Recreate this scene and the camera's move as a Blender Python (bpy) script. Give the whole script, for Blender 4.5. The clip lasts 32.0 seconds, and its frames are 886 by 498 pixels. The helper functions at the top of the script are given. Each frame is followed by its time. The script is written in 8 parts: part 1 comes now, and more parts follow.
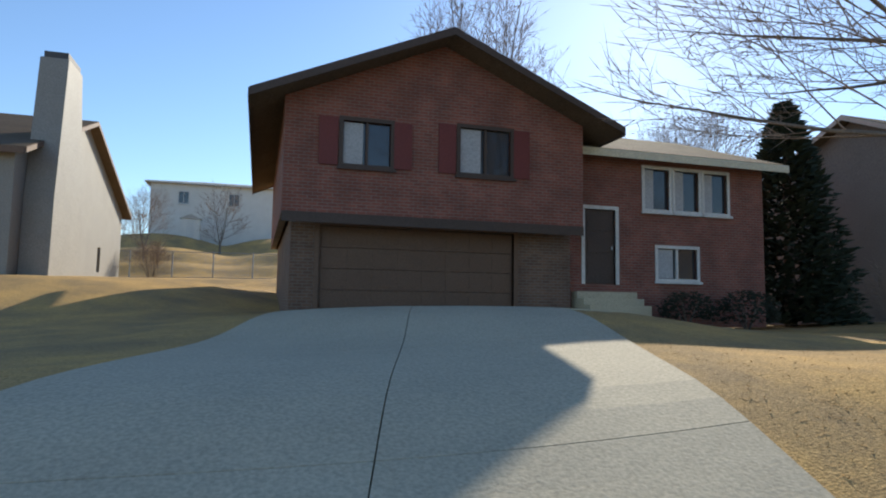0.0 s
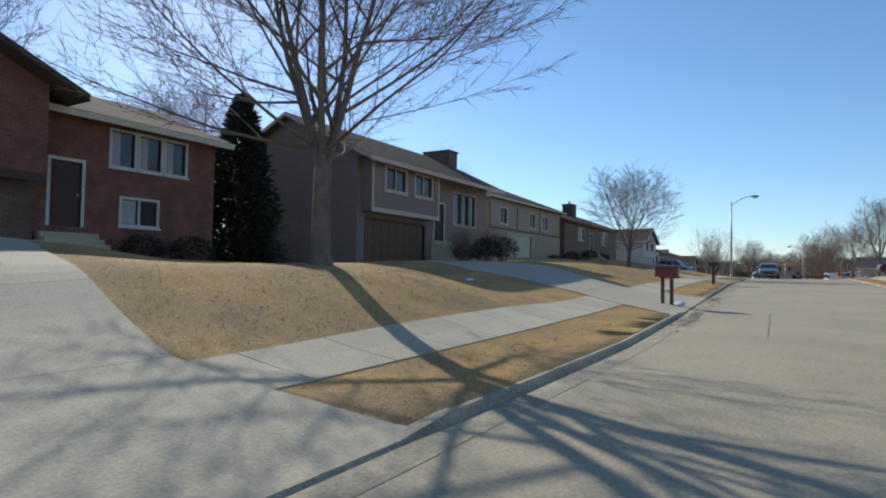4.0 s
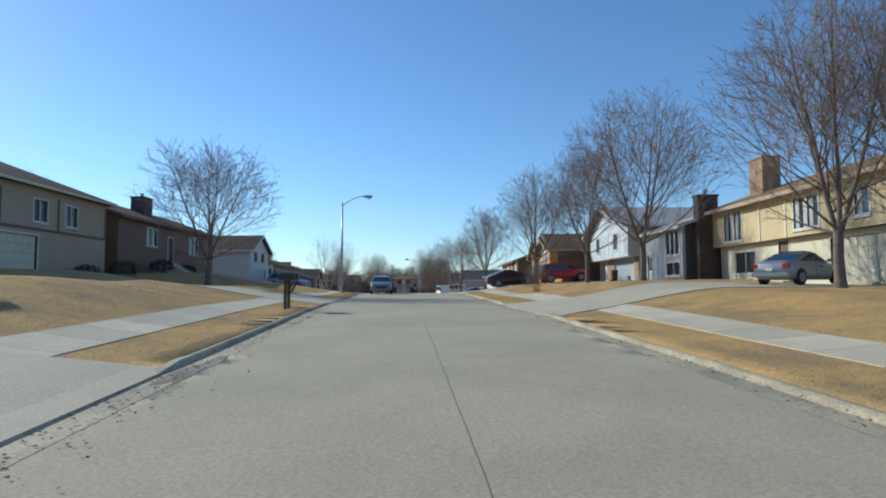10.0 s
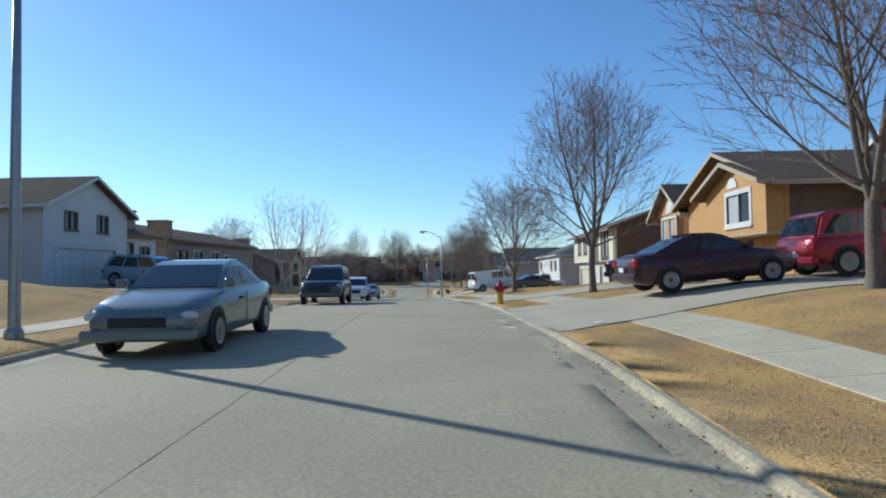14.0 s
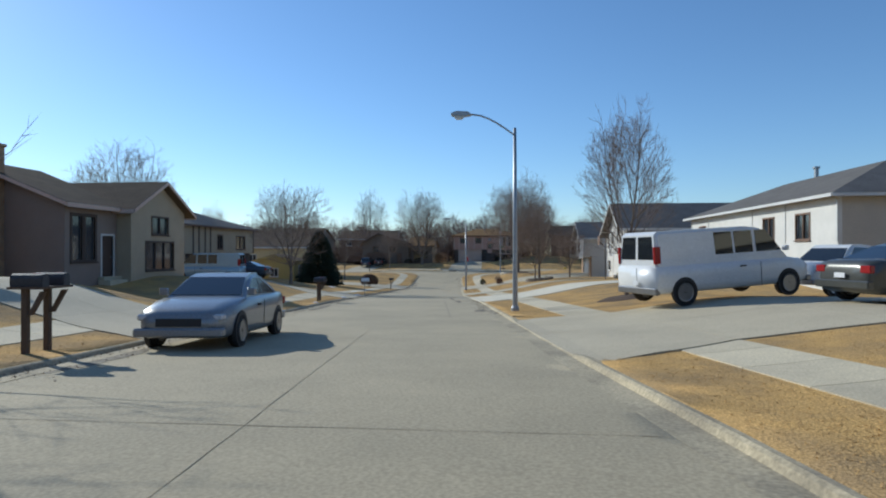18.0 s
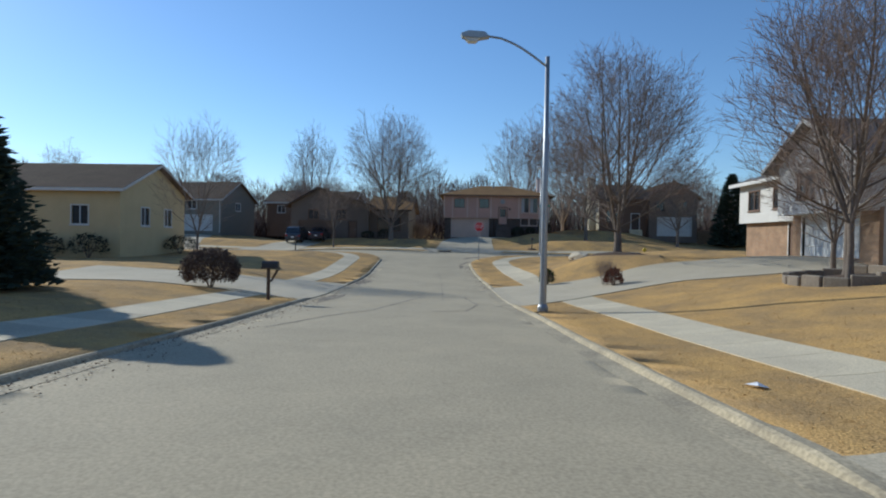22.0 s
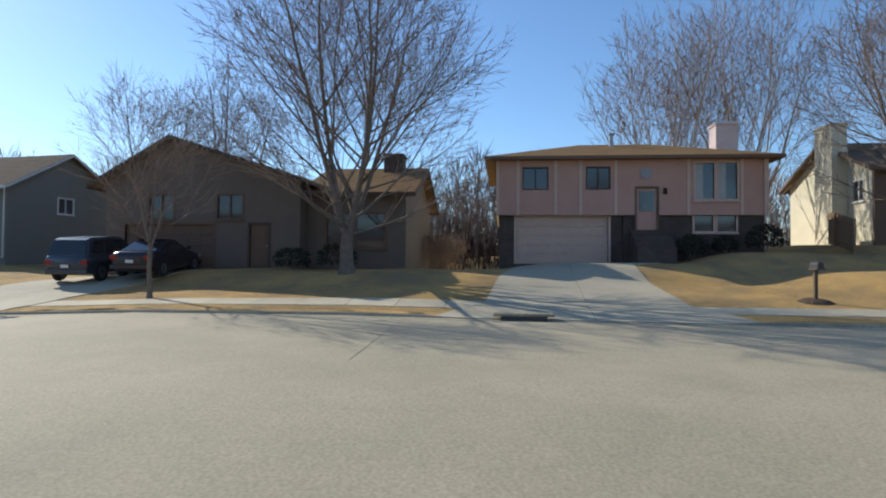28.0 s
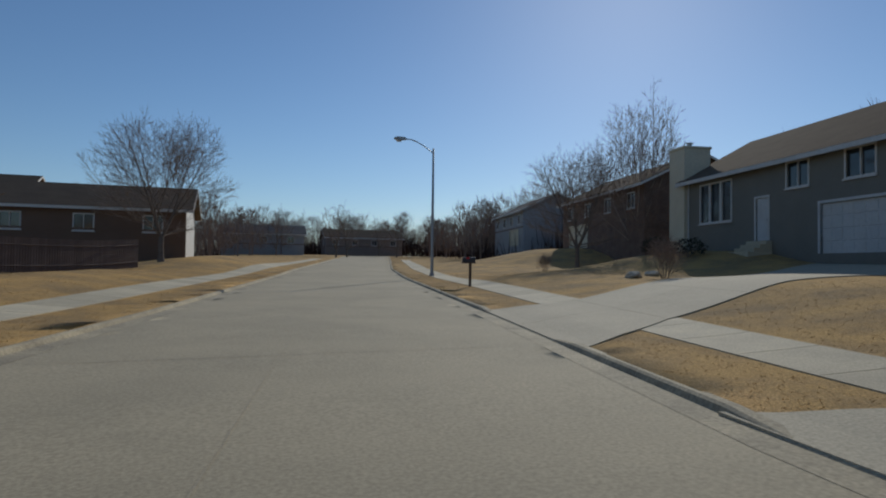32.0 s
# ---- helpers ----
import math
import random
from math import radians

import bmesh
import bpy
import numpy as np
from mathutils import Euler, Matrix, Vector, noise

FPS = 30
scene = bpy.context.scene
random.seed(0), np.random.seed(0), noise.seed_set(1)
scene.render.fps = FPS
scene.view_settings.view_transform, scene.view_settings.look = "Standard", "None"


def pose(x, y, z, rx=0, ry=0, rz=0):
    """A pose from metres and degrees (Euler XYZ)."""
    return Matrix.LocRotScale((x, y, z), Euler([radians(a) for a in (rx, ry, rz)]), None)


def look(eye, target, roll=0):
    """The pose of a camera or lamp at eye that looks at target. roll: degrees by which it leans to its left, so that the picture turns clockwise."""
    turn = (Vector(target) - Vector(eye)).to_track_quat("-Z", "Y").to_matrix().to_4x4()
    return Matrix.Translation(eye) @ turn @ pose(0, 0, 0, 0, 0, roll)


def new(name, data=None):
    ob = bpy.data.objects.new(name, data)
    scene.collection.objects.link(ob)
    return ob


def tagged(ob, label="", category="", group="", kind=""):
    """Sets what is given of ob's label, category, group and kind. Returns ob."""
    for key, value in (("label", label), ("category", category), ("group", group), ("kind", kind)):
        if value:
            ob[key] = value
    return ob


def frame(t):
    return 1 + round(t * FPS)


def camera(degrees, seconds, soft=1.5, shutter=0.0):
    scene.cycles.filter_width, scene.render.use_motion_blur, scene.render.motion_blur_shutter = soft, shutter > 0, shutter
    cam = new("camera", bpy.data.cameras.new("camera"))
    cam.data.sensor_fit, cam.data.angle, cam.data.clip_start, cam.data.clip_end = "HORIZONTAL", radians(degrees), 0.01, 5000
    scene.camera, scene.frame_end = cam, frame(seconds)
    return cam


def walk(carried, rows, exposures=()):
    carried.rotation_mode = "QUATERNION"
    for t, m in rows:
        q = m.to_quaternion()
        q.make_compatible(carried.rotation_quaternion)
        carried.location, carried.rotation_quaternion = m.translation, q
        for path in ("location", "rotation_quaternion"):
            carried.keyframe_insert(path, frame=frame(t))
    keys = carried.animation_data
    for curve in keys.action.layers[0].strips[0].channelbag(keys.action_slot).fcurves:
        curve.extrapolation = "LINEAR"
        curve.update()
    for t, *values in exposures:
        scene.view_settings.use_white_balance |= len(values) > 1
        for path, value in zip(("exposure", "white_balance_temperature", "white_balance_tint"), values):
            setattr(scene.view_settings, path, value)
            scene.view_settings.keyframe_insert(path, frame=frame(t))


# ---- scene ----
cam = camera(71.3, 32.0, soft=2.0, shutter=0.0)
PATH = [
    (0, -7.52, 4.84, 1.99, 94.95, -0.86, -16.66),
    (0.5, -7.58, 3.81, 1.92, 94.84, 0.25, -20.96),
    (1, -7.73, 3.12, 1.89, 96.21, 1.32, -25.50),
    (1.5, -7.97, 2.33, 1.84, 95.50, 0.53, -31.23),
    (2, -8.16, 1.56, 1.70, 94.68, 0.83, -37.33),
    (2.5, -8.37, 0.90, 1.50, 92.50, 4.15, -42.48),
    (3, -8.65, 0.34, 1.42, 92.56, 0.66, -46.76),
    (3.5, -8.76, 0.00, 1.36, 91.95, -2.07, -53.01),
    (4, -8.99, -0.38, 1.29, 92.15, -0.88, -58.91),
    (4.5, -9.22, -0.65, 1.24, 92.92, 0.09, -62.49),
    (6.5, -9.27, -0.64, 1.25, 93.03, -0.99, -63.80),
    (7, -8.33, -0.40, 1.28, 92.93, -1.35, -65.92),
    (7.5, -7.21, -0.05, 1.31, 93.18, -1.17, -71.25),
    (8, -5.41, 0.18, 1.34, 93.38, -1.23, -78.66),
    (8.5, -2.99, 0.13, 1.33, 93.49, -0.99, -84.74),
    (9, -0.00, 0.00, 1.38, 93.53, -0.43, -88.65),
    (9.5, 3.75, -0.18, 1.43, 93.19, 0.24, -90.67),
    (10, 7.75, -0.39, 1.54, 93.70, 0.18, -91.24),
    (10.5, 12.01, -0.56, 1.68, 94.27, -0.21, -90.78),
    (11, 16.23, -0.72, 1.79, 93.55, 0.58, -90.00),
    (11.5, 20.62, -0.85, 1.91, 93.20, -0.55, -89.71),
    (12, 25.80, -0.90, 2.04, 93.21, 0.54, -89.94),
    (12.5, 31.21, -0.88, 2.16, 92.92, -0.10, -89.90),
    (13, 36.71, -0.91, 2.26, 92.21, 0.03, -89.71),
    (13.5, 42.33, -0.96, 2.33, 92.92, 0.79, -89.00),
    (14, 48.00, -1.38, 2.39, 91.97, 0.80, -87.80),
    (14.5, 53.31, -1.09, 2.47, 91.87, 0.02, -87.40),
    (15, 58.75, -0.74, 2.55, 92.06, -0.58, -86.73),
    (15.5, 64.10, -0.29, 2.56, 90.54, 0.55, -86.55),
    (17.5, 90.52, 1.25, 1.72, 90.33, 0.76, -84.47),
    (18, 96.54, 2.11, 1.53, 90.31, 0.06, -84.54),
    (18.5, 102.25, 2.91, 1.33, 90.49, -0.80, -84.56),
    (19, 108.36, 3.66, 1.09, 90.12, 0.22, -84.85),
    (19.5, 114.81, 4.71, 0.75, 89.91, -0.34, -85.41),
    (20, 121.03, 5.77, 0.53, 90.08, -0.41, -86.06),
    (20.5, 127.41, 6.54, 0.28, 89.58, -0.39, -86.45),
    (21, 134.03, 7.27, -0.00, 89.02, -1.24, -86.56),
    (21.5, 140.62, 7.65, -0.29, 88.27, -1.55, -86.78),
    (22, 146.92, 8.09, -0.58, 89.02, -0.98, -87.00),
    (22.5, 153.05, 8.57, -0.84, 89.51, -0.09, -86.81),
    (23, 159.32, 9.07, -1.15, 88.60, 0.17, -86.80),
    (23.5, 165.70, 9.25, -1.40, 89.01, -0.30, -86.49),
    (24, 172.30, 9.68, -1.61, 90.72, -1.30, -87.05),
    (24.5, 177.70, 10.02, -1.69, 90.95, -1.10, -87.38),
    (25, 182.60, 10.43, -1.69, 91.60, -1.40, -87.66),
    (25.5, 186.90, 10.92, -1.60, 92.05, -1.50, -88.25),
    (27.5, 193.20, 11.45, -0.68, 91.50, -0.60, -86.60),
    (28, 194.19, 11.68, -0.61, 91.69, -0.51, -84.19),
    (28.5, 195.19, 12.18, -0.60, 92.40, -0.31, -79.88),
    (29, 196.38, 13.01, -0.57, 92.40, 0.20, -73.56),
    (29.5, 197.93, 14.16, -0.55, 92.27, 0.15, -64.85),
    (30, 199.74, 16.12, -0.53, 93.30, -2.35, -54.93),
    (30.5, 201.63, 18.46, -0.52, 92.64, -1.12, -44.34),
    (31, 203.48, 21.69, -0.55, 91.64, -0.42, -33.30),
    (31.5, 205.41, 25.26, -0.66, 91.42, -0.80, -24.51),
    (32, 207.35, 29.37, -0.83, 91.55, -0.73, -18.22),]
walk(cam, [(t, pose(x, y, z, rx, ry, rz)) for t, x, y, z, rx, ry, rz in PATH],
     exposures=((0.0, 0.65, 6500, 8), (2.0, 0.5, 6250, 8), (3.5, 0.2, 6000, 8), (4.5, 0.15, 6000, 8), (9.0, 0.18, 5600, 4), (12.0, 0.18, 5500, 4), (15.0, 0.15, 5350, 4), (18.5, 0.05, 5650, 5), (22.0, 0.04, 5600, 6), (25.0, 0.28, 5800, 7), (27.5, 0.42, 6050, 8), (29.5, 0.35, 6100, 8), (31.0, -0.5, 6050, 8), (32.0, -0.75, 6000, 8)))

# ---------------------------------------------------------------- light
SUN_AZ, SUN_EL = 35.0, 26.5        # degrees clockwise from +y, and above the horizon
sun_way = Vector((math.sin(radians(SUN_AZ)) * math.cos(radians(SUN_EL)), math.cos(radians(SUN_AZ)) * math.cos(radians(SUN_EL)), math.sin(radians(SUN_EL))))
world = bpy.data.worlds.new("sky")
scene.world = world
world.use_nodes = True
wn = world.node_tree
wn.nodes.clear()
sky = wn.nodes.new("ShaderNodeTexSky")
sky.sky_type = 'NISHITA'
sky.sun_disc = False
sky.sun_elevation = radians(SUN_EL)
sky.sun_rotation = radians(SUN_AZ)
sky.air_density, sky.dust_density, sky.ozone_density = 1.0, 0.16, 4.3
bg = wn.nodes.new("ShaderNodeBackground")
bg.inputs["Strength"].default_value = 0.118
wo = wn.nodes.new("ShaderNodeOutputWorld")
wn.links.new(sky.outputs[0], bg.inputs[0])
wn.links.new(bg.outputs[0], wo.inputs[0])
sun_data = bpy.data.lights.new("sun", 'SUN')
sun_data.energy, sun_data.angle, sun_data.color = 3.9, radians(0.53), (1.0, 0.91, 0.76)
sun_ob = new("sun", sun_data)
sun_ob.matrix_world = look(sun_way * 100, (0, 0, 0))

# ---------------------------------------------------------------- materials
MATS = {}


def mat(name, base, rough=0.8, metal=0.0, second=None, scale=3.0, fine=40.0, mix=0.5, bump=0.15, bscale=30.0, spec=0.4, stretch=(1, 1, 1), per=0.0, coat=0.0, grain=0.18):
    """A surface with variation at two scales: broad patches towards `second`, and a fine grain with relief."""
    if name in MATS:
        return MATS[name]
    m = bpy.data.materials.new(name)
    m.use_nodes = True
    nt = m.node_tree
    b = nt.nodes["Principled BSDF"]
    b.inputs["Roughness"].default_value = rough
    b.inputs["Metallic"].default_value = metal
    b.inputs["Specular IOR Level"].default_value = spec
    b.inputs["Coat Weight"].default_value = coat
    tc = nt.nodes.new("ShaderNodeTexCoord")
    mp = nt.nodes.new("ShaderNodeMapping")
    mp.inputs["Scale"].default_value = stretch
    nt.links.new(tc.outputs["Object"], mp.inputs[0])
    n1 = nt.nodes.new("ShaderNodeTexNoise")
    n1.inputs["Scale"].default_value = scale
    n1.inputs["Detail"].default_value = 6
    n1.inputs["Roughness"].default_value = 0.65
    nt.links.new(mp.outputs[0], n1.inputs["Vector"])
    n2 = nt.nodes.new("ShaderNodeTexNoise")
    n2.inputs["Scale"].default_value = fine
    n2.inputs["Detail"].default_value = 4
    nt.links.new(mp.outputs[0], n2.inputs["Vector"])
    r1 = nt.nodes.new("ShaderNodeMapRange")
    r1.inputs[1].default_value, r1.inputs[2].default_value = 0.38, 0.64
    nt.links.new(n1.outputs["Fac"], r1.inputs[0])
    mx = nt.nodes.new("ShaderNodeMix")
    mx.data_type = 'RGBA'
    mx.inputs[6].default_value = (*base, 1)
    sec = second or tuple(c * 0.72 for c in base)
    mx.inputs[7].default_value = (*sec, 1)
    ms = nt.nodes.new("ShaderNodeMath")
    ms.operation = 'MULTIPLY'
    ms.inputs[1].default_value = mix
    nt.links.new(r1.outputs[0], ms.inputs[0])
    nt.links.new(ms.outputs[0], mx.inputs[0])
    hv = nt.nodes.new("ShaderNodeHueSaturation")
    r2 = nt.nodes.new("ShaderNodeMapRange")
    r2.inputs[1].default_value, r2.inputs[2].default_value = 0.3, 0.7
    r2.inputs[3].default_value, r2.inputs[4].default_value = 1 - grain, 1 + grain
    nt.links.new(n2.outputs["Fac"], r2.inputs[0])
    last = r2.outputs[0]
    if per:
        oi = nt.nodes.new("ShaderNodeObjectInfo")
        r3 = nt.nodes.new("ShaderNodeMapRange")
        r3.inputs[3].default_value, r3.inputs[4].default_value = 1 - per, 1 + per
        nt.links.new(oi.outputs["Random"], r3.inputs[0])
        mm = nt.nodes.new("ShaderNodeMath")
        mm.operation = 'MULTIPLY'
        nt.links.new(last, mm.inputs[0])
        nt.links.new(r3.outputs[0], mm.inputs[1])
        last = mm.outputs[0]
    nt.links.new(last, hv.inputs["Value"])
    nt.links.new(mx.outputs[2], hv.inputs["Color"])
    nt.links.new(hv.outputs[0], b.inputs["Base Color"])
    if bump:
        n3 = nt.nodes.new("ShaderNodeTexNoise")
        n3.inputs["Scale"].default_value = bscale
        n3.inputs["Detail"].default_value = 3
        nt.links.new(mp.outputs[0], n3.inputs["Vector"])
        bp = nt.nodes.new("ShaderNodeBump")
        bp.inputs["Strength"].default_value = bump
        bp.inputs["Distance"].default_value = 0.03
        nt.links.new(n3.outputs["Fac"], bp.inputs["Height"])
        nt.links.new(bp.outputs[0], b.inputs["Normal"])
    MATS[name] = m
    return m


def brick_mat(name, c1, c2, mortar):
    """Brickwork seen from afar: courses 75 mm high."""
    m = bpy.data.materials.new(name)
    m.use_nodes = True
    nt = m.node_tree
    b = nt.nodes["Principled BSDF"]
    b.inputs["Roughness"].default_value = 0.85
    tc = nt.nodes.new("ShaderNodeTexCoord")
    sp = nt.nodes.new("ShaderNodeSeparateXYZ")
    nt.links.new(tc.outputs["Object"], sp.inputs[0])
    ad = nt.nodes.new("ShaderNodeMath")
    nt.links.new(sp.outputs[0], ad.inputs[0])
    nt.links.new(sp.outputs[1], ad.inputs[1])
    cb = nt.nodes.new("ShaderNodeCombineXYZ")
    nt.links.new(ad.outputs[0], cb.inputs[0])
    nt.links.new(sp.outputs[2], cb.inputs[1])
    bt = nt.nodes.new("ShaderNodeTexBrick")
    bt.inputs["Color1"].default_value, bt.inputs["Color2"].default_value, bt.inputs["Mortar"].default_value = (*c1, 1), (*c2, 1), (*mortar, 1)
    bt.inputs["Scale"].default_value = 1.0
    bt.inputs["Brick Width"].default_value, bt.inputs["Row Height"].default_value, bt.inputs["Mortar Size"].default_value = 0.22, 0.075, 0.007
    nt.links.new(cb.outputs[0], bt.inputs["Vector"])
    n1 = nt.nodes.new("ShaderNodeTexNoise")
    n1.inputs["Scale"].default_value = 1.3
    n1.inputs["Detail"].default_value = 6
    nt.links.new(tc.outputs["Object"], n1.inputs["Vector"])
    hv = nt.nodes.new("ShaderNodeHueSaturation")
    r2 = nt.nodes.new("ShaderNodeMapRange")
    r2.inputs[1].default_value, r2.inputs[2].default_value, r2.inputs[3].default_value, r2.inputs[4].default_value = 0.3, 0.7, 0.75, 1.2
    nt.links.new(n1.outputs["Fac"], r2.inputs[0])
    nt.links.new(r2.outputs[0], hv.inputs["Value"])
    nt.links.new(bt.outputs["Color"], hv.inputs["Color"])
    nt.links.new(hv.outputs[0], b.inputs["Base Color"])
    bp = nt.nodes.new("ShaderNodeBump")
    bp.inputs["Strength"].default_value = 0.4
    bp.inputs["Distance"].default_value = 0.01
    iv = nt.nodes.new("ShaderNodeMath")
    iv.operation = 'SUBTRACT'
    iv.inputs[0].default_value = 1.0
    nt.links.new(bt.outputs["Fac"], iv.inputs[1])
    nt.links.new(iv.outputs[0], bp.inputs["Height"])
    nt.links.new(bp.outputs[0], b.inputs["Normal"])
    MATS[name] = m
    return m


M_ROAD = mat("road_concrete", (0.44, 0.37, 0.245), 0.9, second=(0.34, 0.29, 0.195), scale=0.35, fine=28, mix=0.7, bump=0.12, bscale=60)
M_KERB = mat("kerb_concrete", (0.47, 0.395, 0.26), 0.9, second=(0.27, 0.23, 0.16), scale=0.9, fine=24, mix=0.85, grain=0.25)
M_WALK = mat("walk_concrete", (0.56, 0.485, 0.335), 0.9, second=(0.44, 0.38, 0.27), scale=0.9, fine=35, mix=0.7, per=0.13)
M_DRIVE = mat("drive_concrete", (0.49, 0.425, 0.30), 0.9, second=(0.40, 0.345, 0.245), scale=0.5, fine=30, mix=0.6)
M_NEWDRIVE = mat("new_drive_concrete", (0.66, 0.60, 0.46), 0.9, second=(0.56, 0.50, 0.38), scale=0.6, fine=30, mix=0.6)
M_GRASS = mat("dormant_grass", (0.54, 0.34, 0.125), 0.95, second=(0.29, 0.205, 0.11), scale=0.55, fine=38, mix=0.85, bump=0.5, bscale=45, spec=0.1, grain=0.38)
M_BARK = mat("bark", (0.20, 0.165, 0.135), 0.95, second=(0.10, 0.08, 0.065), scale=4, fine=30, bump=0.5, bscale=20, spec=0.1)
M_BARK2 = mat("twig_bark", (0.29, 0.22, 0.175), 0.95, second=(0.21, 0.155, 0.125), scale=4, fine=30, bump=0.5, bscale=20, spec=0.1)
M_BIRCH = mat("pale_bark", (0.46, 0.38, 0.31), 0.95, second=(0.30, 0.23, 0.18), scale=4, fine=30, bump=0.4, bscale=20, spec=0.1)
M_BRUSH = mat("brush", (0.085, 0.058, 0.048), 0.95, second=(0.05, 0.038, 0.034), scale=0.15, fine=3, mix=0.8, bump=0.0, spec=0.05)
M_BLADE = mat("dry_blades", (0.56, 0.36, 0.145), 0.95, second=(0.40, 0.25, 0.10), scale=0.3, fine=7, mix=0.85, bump=0.0, spec=0.1)
M_NEEDLE = mat("needles", (0.055, 0.07, 0.045), 0.9, second=(0.032, 0.04, 0.03), scale=2, fine=12, bump=0.3, spec=0.1)
M_ROOF_BR = mat("shingle_brown", (0.16, 0.12, 0.085), 0.95, second=(0.11, 0.085, 0.065), scale=0.8, fine=14, bump=0.4, bscale=9, stretch=(1, 1, 2.5), spec=0.02)
M_ROOF_GY = mat("shingle_grey", (0.17, 0.16, 0.15), 0.95, second=(0.11, 0.105, 0.10), scale=0.8, fine=14, bump=0.4, bscale=9, stretch=(1, 1, 2.5), spec=0.02)
M_ROOF_LT = mat("shingle_pale", (0.42, 0.40, 0.37), 0.95, second=(0.33, 0.31, 0.29), scale=0.8, fine=14, bump=0.4, bscale=9, spec=0.02)
M_ROOF_TAN = mat("shingle_tan", (0.27, 0.17, 0.085), 0.95, second=(0.20, 0.125, 0.065), scale=0.8, fine=14, bump=0.4, bscale=9, spec=0.02)
M_REDBRICK = brick_mat("red_brick", (0.25, 0.085, 0.055), (0.19, 0.065, 0.045), (0.22, 0.17, 0.14))
M_BROWNBRICK = brick_mat("brown_brick", (0.19, 0.105, 0.065), (0.13, 0.075, 0.05), (0.2, 0.17, 0.14))
M_TANBRICK = brick_mat("tan_brick", (0.36, 0.22, 0.12), (0.29, 0.17, 0.095), (0.3, 0.26, 0.2))
M_CHARBRICK = brick_mat("dark_brick", (0.10, 0.065, 0.05), (0.07, 0.05, 0.04), (0.12, 0.11, 0.1))


def paint(name, c, rough=0.6):
    return mat(name, c, rough, second=tuple(v * 0.82 for v in c), scale=0.9, fine=25, mix=0.5, bump=0.1, bscale=25)


M_WHITE = paint("white_paint", (0.64, 0.625, 0.585))
M_CREAM = paint("cream_paint", (0.66, 0.60, 0.44))
M_YELLOW = paint("straw_paint", (0.60, 0.47, 0.25))
M_PINK = paint("salmon_paint", (0.52, 0.31, 0.24))
M_PINKLT = paint("pale_salmon_paint", (0.62, 0.45, 0.36))
M_GREYBROWN = paint("taupe_paint", (0.26, 0.20, 0.165))
M_SHADESTONE = paint("shaded_wall_paint", (0.47, 0.42, 0.35))
M_GREY = paint("grey_paint", (0.33, 0.34, 0.35))
M_GREY2 = paint("weathered_grey_paint", (0.27, 0.25, 0.22))
M_BLUEGREY = paint("blue_grey_paint", (0.40, 0.44, 0.47))
M_LTGREY = paint("light_grey_paint", (0.58, 0.58, 0.56))
M_PANEL = paint("panel_blue_grey", (0.56, 0.61, 0.64))
M_MAROON = paint("maroon_shutter_paint", (0.16, 0.035, 0.03))
# grey that carries the shade of a white house's end wall; battens share it
M_SHADEGREY = paint("shade_grey_siding", (0.36, 0.34, 0.325))
M_TANWALL = paint("tan_paint", (0.42, 0.34, 0.235))
M_OCHREWALL = paint("ochre_yellow_siding", (0.52, 0.42, 0.16))
M_ORANGE = paint("ochre_paint", (0.50, 0.27, 0.085))
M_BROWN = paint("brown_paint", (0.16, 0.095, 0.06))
M_DKBROWN = paint("dark_brown_paint", (0.075, 0.05, 0.038))
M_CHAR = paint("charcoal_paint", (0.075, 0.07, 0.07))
M_OLIVE = paint("olive_paint", (0.19, 0.18, 0.15))
M_UMBER = paint("umber_paint", (0.15, 0.115, 0.09))
M_YARDWOOD = mat("fence_wood", (0.30, 0.20, 0.115), 0.9, second=(0.2, 0.14, 0.09), scale=2, fine=20, stretch=(4, 4, 0.4), per=0.12)
M_DARKWOOD = mat("dark_fence_wood", (0.14, 0.10, 0.085), 0.9, second=(0.10, 0.075, 0.065), scale=2, fine=20, stretch=(4, 4, 0.4), per=0.12)
M_GLASS = mat("window_glass", (0.035, 0.042, 0.05), 0.06, spec=0.8, mix=0.3, bump=0.0)
M_CURTAIN = paint("curtain", (0.42, 0.42, 0.42))
M_STEEL = mat("galvanised_steel", (0.36, 0.37, 0.38), 0.45, metal=0.7, second=(0.28, 0.29, 0.3), scale=3, bump=0.05)
M_LENS = mat("lamp_lens", (0.62, 0.60, 0.55), 0.3, bump=0.0)
M_BLACK = mat("black_rubber", (0.018, 0.018, 0.018), 0.8, bump=0.1)
M_RED = paint("sign_red", (0.45, 0.02, 0.025), 0.4)
M_SIGNWHITE = paint("sign_white", (0.78, 0.78, 0.78), 0.4)
M_GREEN = paint("sign_green", (0.02, 0.22, 0.11), 0.4)
M_ROCK = mat("limestone", (0.60, 0.52, 0.38), 0.9, second=(0.42, 0.35, 0.25), scale=3, bump=0.6, bscale=10)
M_MULCH = mat("mulch", (0.10, 0.065, 0.04), 0.95, second=(0.06, 0.04, 0.03), scale=5, fine=50, bump=0.8)
M_SHRUB = mat("shrub_twigs", (0.13, 0.085, 0.06), 0.95, spec=0.1)
M_LEAFDK = mat("dark_leaf", (0.03, 0.035, 0.02), 0.85, second=(0.045, 0.035, 0.02), scale=3, spec=0.2)
M_SNOW = mat("old_snow", (0.8, 0.82, 0.85), 0.6, bump=0.3)
M_RUST = paint("hydrant_red", (0.33, 0.03, 0.05), 0.5)
M_HYDYEL = paint("hydrant_yellow", (0.62, 0.42, 0.03), 0.5)


